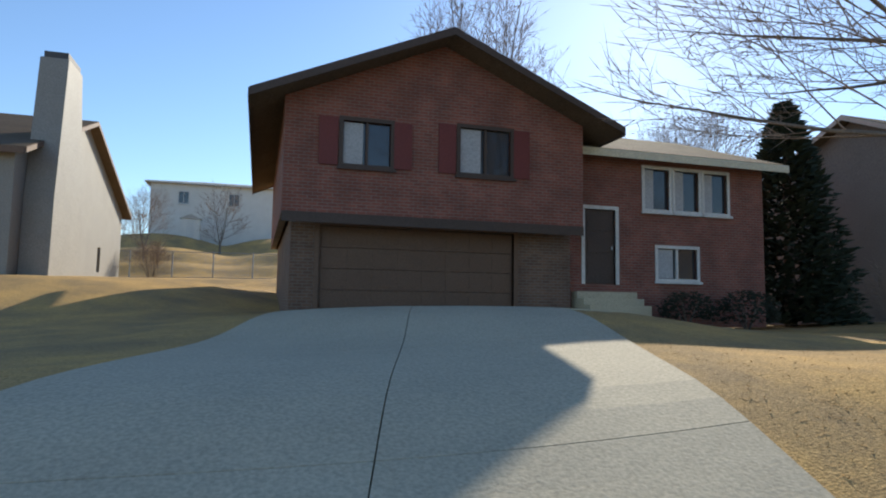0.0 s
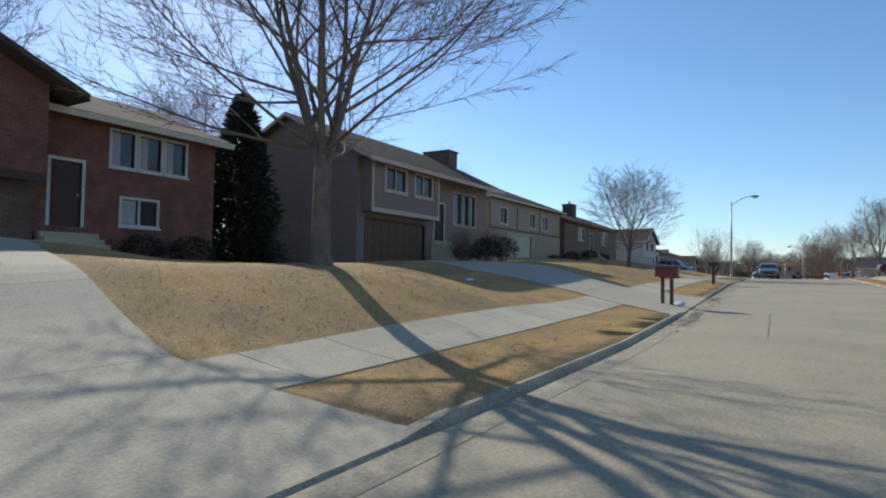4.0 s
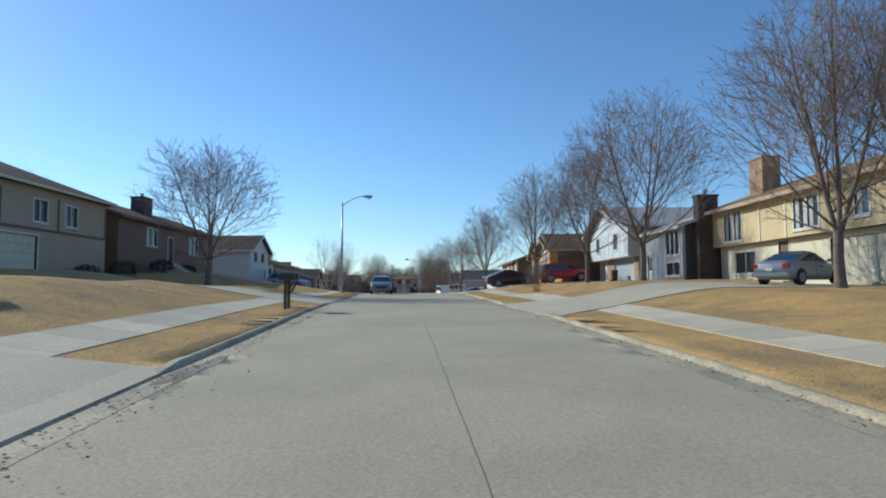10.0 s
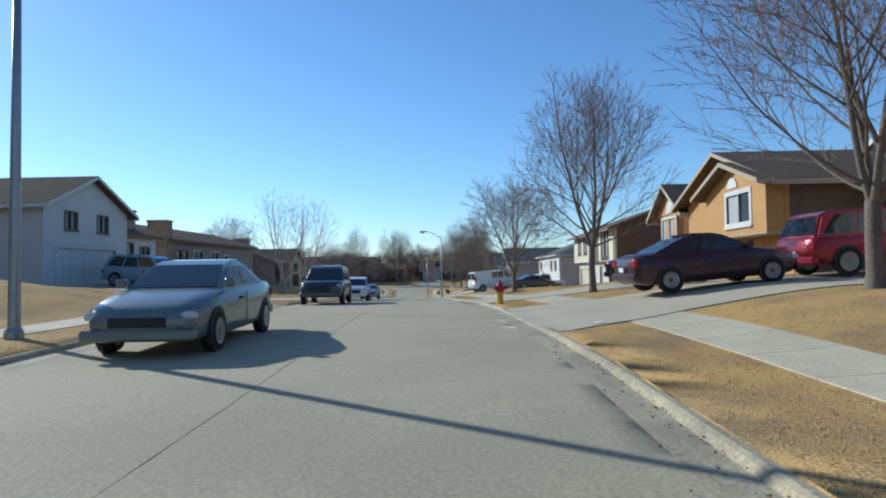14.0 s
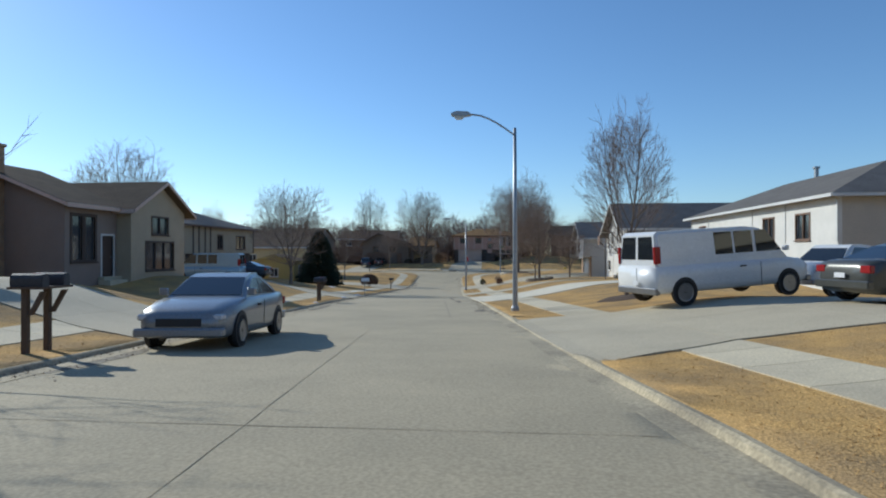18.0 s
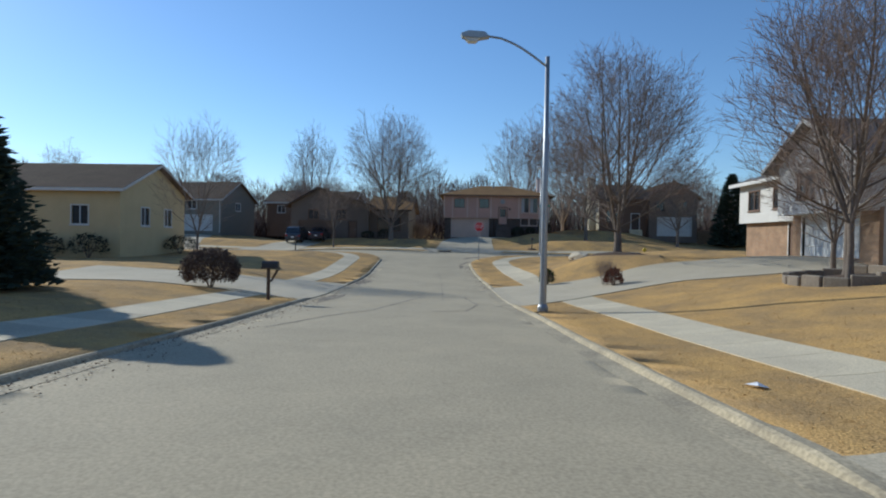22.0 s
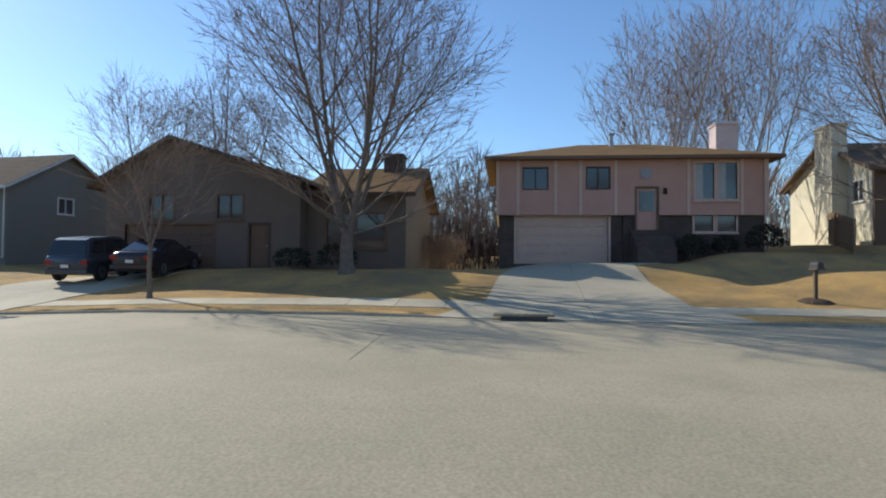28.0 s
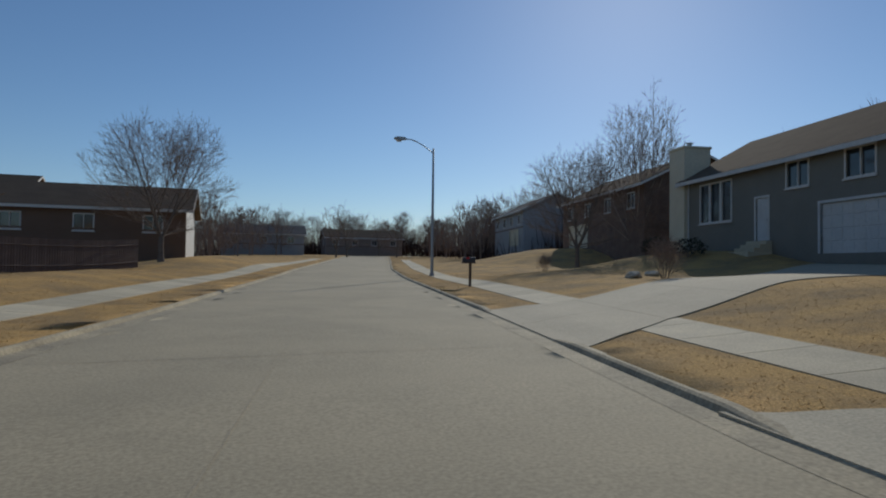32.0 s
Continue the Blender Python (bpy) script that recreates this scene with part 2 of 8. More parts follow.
# ---------------------------------------------------------------- mesh helpers
def link(name, bm, material, parent=None, label="", smooth=False):
    me = bpy.data.meshes.new(name)
    bm.normal_update()
    bm.to_mesh(me)
    bm.free()
    me.materials.append(material)
    if smooth:
        me.polygons.foreach_set("use_smooth", [True] * len(me.polygons))
    ob = new(name, me)
    if parent is not None:
        ob.parent = parent
    if label:
        ob["label"] = label
    return ob


def part(name, bm, material, parent, label="", smooth=False):
    return link(name, bm, material, parent, label, smooth)


def pydata(name, verts, faces, material, parent=None, smooth=False):
    me = bpy.data.meshes.new(name)
    me.from_pydata([tuple(v) for v in verts], [], [tuple(f) for f in faces])
    me.materials.append(material)
    if smooth:
        me.polygons.foreach_set("use_smooth", [True] * len(me.polygons))
    me.update()
    ob = new(name, me)
    if parent is not None:
        ob.parent = parent
    return ob


def thing(name, m, label, category, group="", kind=""):
    ob = new(name)
    ob.matrix_basis = m
    return tagged(ob, label, category, group, kind)


def box(bm, x0, x1, y0, y1, z0, z1, bevel=0.0):
    vs = [bm.verts.new((x, y, z)) for z in (z0, z1) for y in (y0, y1) for x in (x0, x1)]
    fs = [(0, 2, 3, 1), (4, 5, 7, 6), (0, 1, 5, 4), (2, 6, 7, 3), (0, 4, 6, 2), (1, 3, 7, 5)]
    made = [bm.faces.new([vs[i] for i in f]) for f in fs]
    if bevel:
        es = list({e for f in made for e in f.edges})
        bmesh.ops.bevel(bm, geom=es, offset=bevel, segments=1, affect='EDGES')
    return bm


def boxm(*a, bevel=0.0):
    return box(bmesh.new(), *a, bevel=bevel)


def prism(bm, poly, axis, a, b):
    """Extrude a polygon of 2D points along an axis ('x', 'y' or 'z') from a to b."""
    def at(p, t):
        return {'x': (t, p[0], p[1]), 'y': (p[0], t, p[1]), 'z': (p[0], p[1], t)}[axis]
    v0 = [bm.verts.new(at(p, a)) for p in poly]
    v1 = [bm.verts.new(at(p, b)) for p in poly]
    n = len(poly)
    bm.faces.new(v0)
    bm.faces.new(v1[::-1])
    for i in range(n):
        bm.faces.new((v0[i], v1[i], v1[(i + 1) % n], v0[(i + 1) % n]))
    bmesh.ops.recalc_face_normals(bm, faces=bm.faces)
    return bm


def tube(bm, pts, radii, n=8, cap=True):
    """A tapered tube along points."""
    rings = []
    prev = None
    for i, p in enumerate(pts):
        p = Vector(p)
        d = Vector(pts[min(i + 1, len(pts) - 1)]) - Vector(pts[max(i - 1, 0)])
        d.normalize()
        a = prev if prev is not None else (Vector((1, 0, 0)) if abs(d.x) < 0.9 else Vector((0, 1, 0)))
        a = (a - d * a.dot(d)).normalized()
        prev = a
        b = d.cross(a)
        r = radii[i] if isinstance(radii, (list, tuple)) else radii
        rings.append([bm.verts.new(p + (a * math.cos(k * 2 * math.pi / n) + b * math.sin(k * 2 * math.pi / n)) * r) for k in range(n)])
    for q, w in zip(rings, rings[1:]):
        for k in range(n):
            bm.faces.new((q[k], q[(k + 1) % n], w[(k + 1) % n], w[k]))
    if cap:
        bm.faces.new(rings[0][::-1])
        bm.faces.new(rings[-1])
    return bm


def lathe(bm, prof, n=16, c=(0, 0)):
    """Turn a profile of (radius, z) about the upright through c."""
    rings = []
    for r, z in prof:
        rings.append([bm.verts.new((c[0] + r * math.cos(k * 2 * math.pi / n), c[1] + r * math.sin(k * 2 * math.pi / n), z)) for k in range(n)])
    for q, w in zip(rings, rings[1:]):
        for k in range(n):
            bm.faces.new((q[k], q[(k + 1) % n], w[(k + 1) % n], w[k]))
    bm.faces.new(rings[0][::-1])
    bm.faces.new(rings[-1])
    return bm


# ---------------------------------------------------------------- the lie of the land
def table(xs, vs):
    xs, vs = np.array(xs, float), np.array(vs, float)
    return lambda q: np.interp(q, xs, vs)


def smooth01(t):
    t = np.clip(t, 0, 1)
    return t * t * (3 - 2 * t)


road_z = table([-80, -30, -9, 0, 8, 16, 26, 37, 48, 59, 66, 78, 90, 102, 115, 127, 134, 147, 159, 172, 182, 187, 192, 197, 201],
               [-0.9, -0.45, -0.13, 0, 0.16, 0.41, 0.67, 0.88, 1.0, 1.17, 1.16, 0.88, 0.32, -0.05, -0.63, -1.1, -1.38, -1.96, -2.53, -2.97, -3.06, -2.98, -2.7, -2.4, -2.1])
cross_z = table([-90, -30, 0, 12, 16, 22, 29, 45, 67, 100, 160], [-3.0, -2.3, -2.05, -1.99, -1.93, -1.95, -2.2, -2.0, -1.6, -0.7, 1.0])
kerb_r = table([-80, 8.5, 27, 34.5, 56, 62, 69, 78, 83, 100, 107, 118, 133, 143, 149, 163, 167, 181, 191, 230],
               [-5.2, -4.6, -4.05, -3.6, -3.15, -2.75, -2.3, -1.6, -1.05, 0.0, 0.8, 1.9, 3.5, 4.9, 5.4, 6.3, 6.7, 7.5, 8.3, 10.5])
kerb_l = table([-80, 2, 10, 24, 30, 42, 59, 76, 90, 103, 113, 123, 137, 143, 158, 167, 175, 184, 191, 230],
               [2.0, 2.5, 2.9, 3.6, 4.0, 4.5, 5.4, 6.5, 7.6, 8.8, 9.9, 10.9, 12.0, 12.6, 13.6, 14.0, 14.4, 14.8, 15.3, 18])
kerb_near = table([-90, -15, 0.5, 12, 32, 39, 77, 160], [203.4, 203.2, 203.0, 202.6, 203.2, 204.4, 211.2, 229])
kerb_far = table([-90, -15, 0, 11, 25, 33, 44, 63, 80, 160], [210.9, 210.8, 210.8, 210.7, 210.6, 211.4, 213.4, 216.4, 219.5, 238])


def road_d(x, y):
    """Signed distance to the kerb line: below nought on the carriageway."""
    d1 = np.maximum(kerb_r(x) - y, y - kerb_l(x))
    d1 = np.where(x > 206, np.maximum(d1, (x - 206) * 1.0), d1)
    d2 = np.maximum(kerb_near(y) - x, x - kerb_far(y))
    r = np.where(y < 12, 8.5, 6.5)
    d = np.minimum(d1, d2)
    f = (d1 < r) & (d2 < r) & (d1 > -2) & (d2 > -2) & (x < 205)
    return np.where(f, r - np.hypot(r - np.minimum(d1, r), r - np.minimum(d2, r)), d)


def road_height(x, y):
    w = smooth01((np.asarray(x, float) - 196) / 12)
    return road_z(x) * (1 - w) + cross_z(y) * w


# spot heights of the lawns and house sites
SPOTS = np.array([
    (2, 10, 1.45), (-4, 16, 1.9), (-8, 12, 1.35), (-7.5, 6, 0.75), (14, 15, 1.75), (24, 16, 2.0), (10, 8, 1.15), (36, 20, 2.5), (58, 20, 2.9), (45, 10, 1.75), (70, 20, 2.4),
    (90, 20, 1.8), (75, 12, 1.75), (59, 7.5, 1.25), (112, 20, 0.9), (100, 13, 0.6), (133, 22, 0.1), (150, 24, -0.8), (127, 13, -0.8), (168, 18, -2.3), (182, 30, -2.2), (195, 25, -1.9), (150, 17, -1.6),
    (27, -13.5, 1.5), (33, -19, 1.6), (48, -19, 2.1), (41, -12, 1.95), (52, -8, 1.45), (54, -12, 2.0), (56, -17, 2.1), (68, -16.5, 2.2), (61, -9.5, 1.95), (72, -6, 1.75), (82, -15.5, 1.6), (93, -16, 1.5), (90, -4.5, 1.2),
    (103, -11, 0.75), (112, -11, 0.3), (116, -5, 0.15), (121.6, -2.8, -0.1), (109, -4, 0.35), (135, -10.5, -0.2), (142, -10.5, -0.45), (151, -9, -0.75), (165, -9, -1.15), (177, 4.5, -2.25), (186.5, 0.8, -1.75), (194, 2, -2.2), (183, 0, -1.25), (180, -9, -1.2), (192, -9, -1.3),
    (10, -12, 0.9), (-30, -15, 0.4), (-30, 15, 1.0), (-14, 30, 2.7), (-15, 44, 3.1), (-7, 44, 3.2), (-14, 52, 4.5), (-5, 52, 4.5), (-16, 63, 6.3), (-4, 63, 6.3), (-18, 76, 8.7), (-5, 76, 8.7), (-12, 90, 9.5), (0, 45, 3.6), (30, 45, 3.4), (70, 45, 3.2), (110, 45, 1.2), (150, 45, -0.6), (40, -45, 2.4), (90, -45, 1.5), (140, -45, -0.3), (190, -40, -0.6),
    (225, 6, -0.35), (225, -1, 0.25), (215, 2, -1.35), (219, -3, -0.6), (222, 24, -0.75), (222, 16, -0.7), (215, 24, -1.45), (215, 5, -1.4), (233, -8, 0.9), (233, 45, -0.6), (226, 40, -1.0), (234, 56, 0.2), (222, 52, -1.1), (218, 67, -1.35),
    (210, 190, 3.0), (250, 190, 3.5), (160, 190, 3.0), (280, 170, 3.5), (203, 80, -0.5), (198, 55, -1.5), (190, 60, -1.4), (190, 90, 0.2), (240, 82, 1.0), (260, 10, 0.6), (260, 60, 1.0), (260, -40, 0.5), (235, -30, 0.2)], float)


def ground(x, y):
    """Height of the turf: the kerb's top beside the road, easing to the spot heights further out."""
    x, y = np.atleast_1d(np.asarray(x, float)), np.atleast_1d(np.asarray(y, float))
    d = road_d(x, y)
    base = road_height(x, y) + 0.09
    rise = np.zeros_like(base)
    wsum = np.full_like(base, 1e-4)
    sb = road_height(SPOTS[:, 0], SPOTS[:, 1]) + 0.09
    for (px, py, pz), b in zip(SPOTS, sb):
        w = 1.0 / ((x - px) ** 2 + (y - py) ** 2 + 4.0) ** 2
        rise += w * (pz - b)
        wsum += w
    return base + rise / wsum * smooth01((d - 0.4) / 7.0)


def gz(x, y):
    return float(ground(x, y)[0])


# driveways and front paths: corners at the kerb and at the house, as two pairs of points
DRIVES = [
    ((-11.5, 2.1), (-5.6, 2.3), (-7.0, 18.4), (-1.2, 18.4)),       # red brick house
    ((9.8, 2.8), (15.6, 3.1), (13.6, 16.8), (19.0, 16.8)),         # taupe house
    ((36.5, 4.2), (42, 4.4), (38.0, 21.2), (44, 21.2)),
    ((66, 5.8), (72.5, 6.2), (78.8, 19.9), (85.4, 19.9)),
    ((110.0, 9.6), (115.5, 10.1), (110.8, 22.4), (116.0, 22.4)),
    ((136.3, 12.0), (142.4, 12.5), (140.0, 27.6), (150.0, 27.6)),
    ((169.5, 14.1), (177, 14.5), (169, 27), (177, 27)),
    ((27.4, -4.05), (33.6, -3.7), (33, -19.6), (38.5, -19.6)),
    ((60.6, -2.85), (66.2, -2.45), (62.4, -16.0), (69.0, -16.0)),
    ((74.3, -1.95), (80.6, -1.3), (69.6, -13.4), (76.2, -13.4)),
    ((107.8, 0.9), (115.6, 1.65), (108.2, -10.8), (117.5, -10.8)),
    ((131.5, 3.3), (138.4, 4.25), (135.6, -10.6), (141.8, -10.6)),
    ((145.0, 5.1), (150.6, 5.5), (150.9, -9.0), (157.4, -9.0)),
    ((168.5, 6.8), (176.5, 7.2), (173.5, -8.6), (179.5, -8.6)),
    ((210.7, 6.0), (210.7, 12.6), (225.6, 6.2), (225.6, 11.2)),
    ((210.7, 27.8), (211.3, 33.0), (221.6, 25.2), (221.6, 30.6)),
    ((212.3, 38.5), (213.1, 43.6), (229.9, 44.2), (230.7, 49.4)),
]


def in_quad(x, y, q, grow=0.0):
    a, b, c, d = q[0], q[1], q[3], q[2]
    pts = [a, b, c, d]
    area = sum(p[0] * r[1] - r[0] * p[1] for p, r in zip(pts, pts[1:] + pts[:1]))
    s = 1 if area > 0 else -1
    ok = np.ones(np.shape(x), bool)
    for p, r in zip(pts, pts[1:] + pts[:1]):
        ex, ey = r[0] - p[0], r[1] - p[1]
        ok &= s * (ex * (y - p[1]) - ey * (x - p[0])) / math.hypot(ex, ey) > -grow
    return ok


def grad_d(x, y):
    e = 0.05
    gx = (road_d(x + e, y) - road_d(x - e, y)) / (2 * e)
    gy = (road_d(x, y + e) - road_d(x, y - e)) / (2 * e)
    n = np.maximum(np.hypot(gx, gy), 1e-6)
    return gx / n, gy / n


def snap_to(x, y, level, reach):
    for _ in range(3):
        d = road_d(x, y)
        m = np.abs(d - level) < reach
        gx, gy = grad_d(x, y)
        x = np.where(m, x - gx * (d - level), x)
        y = np.where(m, y - gy * (d - level), y)
    return x, y


def sheet(name, xs, ys, height, keep, level, material):
    gx, gy = np.meshgrid(xs, ys, indexing='ij')
    x, y = snap_to(gx.ravel(), gy.ravel(), level, 0.36)
    nx, ny = len(xs), len(ys)
    idx = np.arange(nx * ny).reshape(nx, ny)
    faces = np.stack([idx[:-1, :-1], idx[1:, :-1], idx[1:, 1:], idx[:-1, 1:]], -1).reshape(-1, 4)
    d = road_d(x, y)
    ok = keep(d[faces].max(1))
    faces = faces[ok]
    used = np.unique(faces)
    remap = np.full(nx * ny, -1)
    remap[used] = np.arange(len(used))
    x, y = x[used], y[used]
    z = height(x, y)
    me = bpy.data.meshes.new(name)
    me.vertices.add(len(used))
    me.vertices.foreach_set("co", np.stack([x, y, z], 1).ravel())
    f = remap[faces]
    me.loops.add(f.size)
    me.loops.foreach_set("vertex_index", f.ravel())
    me.polygons.add(len(f))
    me.polygons.foreach_set("loop_start", np.arange(0, f.size, 4))
    me.polygons.foreach_set("loop_total", np.full(len(f), 4))
    me.polygons.foreach_set("use_smooth", np.ones(len(f), bool))
    me.materials.append(material)
    me.update(calc_edges=True)
    return new(name, me)


def drive_top(x, y):
    d = road_d(x, y)
    f = smooth01(d / 1.3)
    return (road_height(x, y) + 0.032) * (1 - f) + (ground(x, y) + 0.035) * f


def quad_in(x, y, q):
    """How far inside a driveway's outline a point lies."""
    pts = [q[0], q[1], q[3], q[2]]
    area = sum(p[0] * r[1] - r[0] * p[1] for p, r in zip(pts, pts[1:] + pts[:1]))
    sg = 1 if area > 0 else -1
    best = np.full(np.shape(x), 1e3)
    for p, r in zip(pts, pts[1:] + pts[:1]):
        ex, ey = r[0] - p[0], r[1] - p[1]
        best = np.minimum(best, sg * (ex * (y - p[1]) - ey * (x - p[0])) / math.hypot(ex, ey))
    return best


def turf_height(x, y):
    d = road_d(x, y)
    z = ground(x, y)
    far = np.maximum(0, np.hypot(x - 110, y - 20) - 260)
    z = z + 0.02 * far * 0.4
    z = z + 0.035 * np.sin(x * 0.9 + 1.3 * np.sin(y * 0.7)) * np.sin(y * 1.1) * smooth01((d - 3.2) / 3)
    slab = drive_top(x, y)
    for q in DRIVES:
        s = quad_in(x, y, q) + 0.6 * np.clip(1 - d / 1.5, 0, 1)
        w = smooth01((s + 1.2) / 1.1)
        z = z * (1 - w) + (slab - 0.03) * w - 0.1 * (s > 0.62)
    return np.where(d >= 0.05, z, road_height(x, y) - 0.5)


wide = np.array([12, 30, 60, 110, 200, 400, 800, 1600], float)
gxs = np.concatenate([-32 - wide[::-1], np.arange(-32, 246.1, 0.5), 246 + wide])
gys = np.concatenate([-26 - wide[::-1], np.arange(-26, 100.1, 0.5), 100 + wide])
turf = sheet("ground", gxs, gys, turf_height, lambda d: d > -0.6, 0.1, M_GRASS)
tagged(turf, "tan dormant winter lawns sloping up from the street", "lawn", kind="structure")
road = sheet("road", np.arange(-60, 250.1, 0.5), np.arange(-70, 165.1, 0.5), road_height, lambda d: d < 0.12, 0.04, M_ROAD)
tagged(road, "worn pale grey concrete street with tar-filled cracks", "road", kind="structure")


def trace(x, y, hx, hy, level, step, stop):
    """Follow the line at a set distance from the kerb."""
    pts = []
    for _ in range(3000):
        for _ in range(3):
            d = float(road_d(np.array([x]), np.array([y]))[0]) - level
            gx, gy = grad_d(np.array([x]), np.array([y]))
            x, y = x - float(gx[0]) * d, y - float(gy[0]) * d
        pts.append((x, y))
        gx, gy = grad_d(np.array([x]), np.array([y]))
        tx, ty = -float(gy[0]), float(gx[0])
        if tx * hx + ty * hy < 0:
            tx, ty = -tx, -ty
        hx, hy = tx, ty
        x, y = x + tx * step, y + ty * step
        if stop(x, y):
            break
    return pts


KERB_RUNS = [(-40, -5, 1, 0, lambda x, y: y < -50 or x > 215), (-40, 2.2, 1, 0, lambda x, y: y > 150 or x > 240), (210.9, -50, 0, 1, lambda x, y: y > 150)]


def in_drive(x, y, grow=0.0):
    return any(bool(in_quad(np.array([x]), np.array([y]), q, grow)[0]) for q in DRIVES)


def kerb(run):
    x, y, hx, hy, stop = run
    pts = trace(x, y, hx, hy, 0.0, 1.0, stop)
    verts, faces = [], []
    prof = [(-0.42, 0.004), (-0.06, 0.004), (-0.025, 0.062), (0.015, 0.084), (0.15, 0.074), (0.17, -0.25)]
    last = None
    for px, py in pts:
        gx, gy = grad_d(np.array([px]), np.array([py]))
        gx, gy = float(gx[0]), float(gy[0])
        drop = in_drive(px + gx * 0.6, py + gy * 0.6, 0.55)
        ring = []
        zr = float(road_height(px, py))
        for o, h in prof:
            ring.append(len(verts))
            verts.append((px + gx * o, py + gy * o, zr + (min(h, 0.028 if o < 0.1 else 0.02) if drop else h)))
        if last:
            for k in range(len(prof) - 1):
                faces.append((last[k], ring[k], ring[k + 1], last[k + 1]))
        last = ring
    ob = pydata("kerb", verts, faces, M_KERB)
    return tagged(ob, "pale concrete kerb and gutter edging the street", "kerb", kind="structure")


for run in KERB_RUNS:
    kerb(run)


# ---------------------------------------------------------------- trees
def tree_mesh(seed, height, trunk, width, radius, stems=1, twig=0.007, spread=0.85, belly=0.8, full=0.6, gaps=(0.5, 0.42, 0.27, 0.15), rise=0.05, lean=0.0, flat=0.3):
    """Lists for a bare tree: a trunk and limbs as tapered tubes, forking into fine twigs that fill a rounded crown."""
    rnd = random.Random(seed)
    big, fine = ([], []), ([], [])
    span = height - trunk

    def pipe(store, pts, rad, n):
        vs, fs = store
        base = len(vs)
        last = len(pts) - 1
        for i, p in enumerate(pts):
            d = (pts[min(i + 1, last)] - pts[max(i - 1, 0)]).normalized()
            a = d.orthogonal().normalized()
            b = d.cross(a)
            for k in range(n):
                t = k * 2 * math.pi / n
                vs.append(p + (a * math.cos(t) + b * math.sin(t)) * rad[i])
        for i in range(last):
            for k in range(n):
                fs.append((base + i * n + k, base + i * n + (k + 1) % n, base + (i + 1) * n + (k + 1) % n, base + (i + 1) * n + k))

    def spike(p, tip, r):
        vs, fs = fine
        base = len(vs)
        d = (tip - p).normalized()
        a = (Matrix.Rotation(rnd.random() * 3.14, 3, d) @ d.orthogonal().normalized()) * r
        vs.extend((p + a, p - a, tip))
        fs.append((base, base + 1, base + 2))

    def inside(q, slack):
        f = (q.z - trunk) / span
        if f <= 0:
            return q.x * q.x + q.y * q.y < (width * flat) ** 2
        if f >= slack:
            return False
        r = width * (0.22 + 0.78 * math.sin(math.pi * min(f / slack, 1.0) ** belly) ** full) * slack
        return q.x * q.x + q.y * q.y < r * r

    step = (0.45, 0.5, 0.42, 0.5)
    most = (0.0, 0.78, 0.6, 0.55)
    least = (0.0, 1.0, 0.7, 0.5)
    sides = (8, 5, 3, 3)

    def grow(p, d, length, r, level, az0=0.0):
        st = min(step[level], length / 2)
        n = max(2, int(length / st))
        pts, q, dd = [p.copy()], p.copy(), d.copy()
        slack = rnd.uniform(0.86, 1.05)
        for i in range(n):
            wob = 0.028 + 0.022 * level
            dd = (dd + Vector((rnd.gauss(0, wob), rnd.gauss(0, wob), rnd.gauss(0, wob * 0.6) + rise))).normalized()
            q = q + dd * st
            if i > 0 and not inside(q, slack):
                break
            pts.append(q.copy())
        if len(pts) < 2:
            pts.append(q.copy())
        last = len(pts) - 1
        rad = [max(twig * 0.6, r * (1 - 0.9 * (i / last) ** 0.8)) for i in range(last + 1)]
        pipe(big if level <= 1 else fine, pts, rad, sides[level])
        run = last * st
        s = (0.02 if level == 0 else 0.16) * run + rnd.random() * gaps[level]
        k = 0
        while s < run:
            i = min(int(s / st), last - 1)
            at = pts[i].lerp(pts[i + 1], s / st - i)
            ax = (pts[i + 1] - pts[i]).normalized()
            turn = az0 + k * 2.4 + rnd.uniform(-0.5, 0.5)
            side = Matrix.Rotation(turn, 3, ax) @ ax.orthogonal().normalized()
            if level < 3:
                ang = (spread * (1.12 - 0.55 * s / run) if level == 0 else 0.62) * rnd.uniform(0.8, 1.2)
            else:
                ang = rnd.uniform(0.35, 1.0)
            nd = ax * math.cos(ang) + side * math.sin(ang)
            if level < 3 and nd.z < 0.1:
                nd.z = 0.1 + 0.3 * abs(nd.z)
            nd.normalize()
            if level == 3:
                spike(at, at + nd * rnd.uniform(0.2, 0.55), twig * 1.05)
            else:
                ll = (run - s) * most[level + 1] * rnd.uniform(0.75, 1.2) + least[level + 1]
                grow(at, nd, ll, max(twig, rad[i] * (0.55 if level == 0 else 0.5)), level + 1, rnd.random() * 6.3)
            s += gaps[level] * rnd.uniform(0.6, 1.4)
            k += 1
        spike(pts[-1], pts[-1] + dd * 0.4, twig)

    if trunk < 0.1:                 # a shrub: stems straight out of the ground
        for k in range(stems):
            a, tilt = k * 2.4, spread * (k + 0.5) / stems
            d = Vector((math.cos(a) * math.sin(tilt), math.sin(a) * math.sin(tilt), math.cos(tilt)))
            grow(Vector((0.12 * math.cos(a), 0.12 * math.sin(a), -0.05)), d, height, radius, 1)
        return big, fine
    top = Vector((lean * trunk, 0, trunk))
    spine = [Vector((0, 0, -0.3)), Vector((0, 0, 0.0)), Vector((lean * 0.2, 0, 0.3)), Vector((lean * trunk * 0.6, 0.03, trunk * 0.6)), top]
    rad = [radius * 1.7, radius * 1.35, radius * 1.06, radius * 0.95, radius * 0.92]
    if stems > 1:
        spine.append(top + Vector((0.02, 0.01, radius)))
        rad.append(radius * 0.4)
    pipe(big, spine, rad, 12)
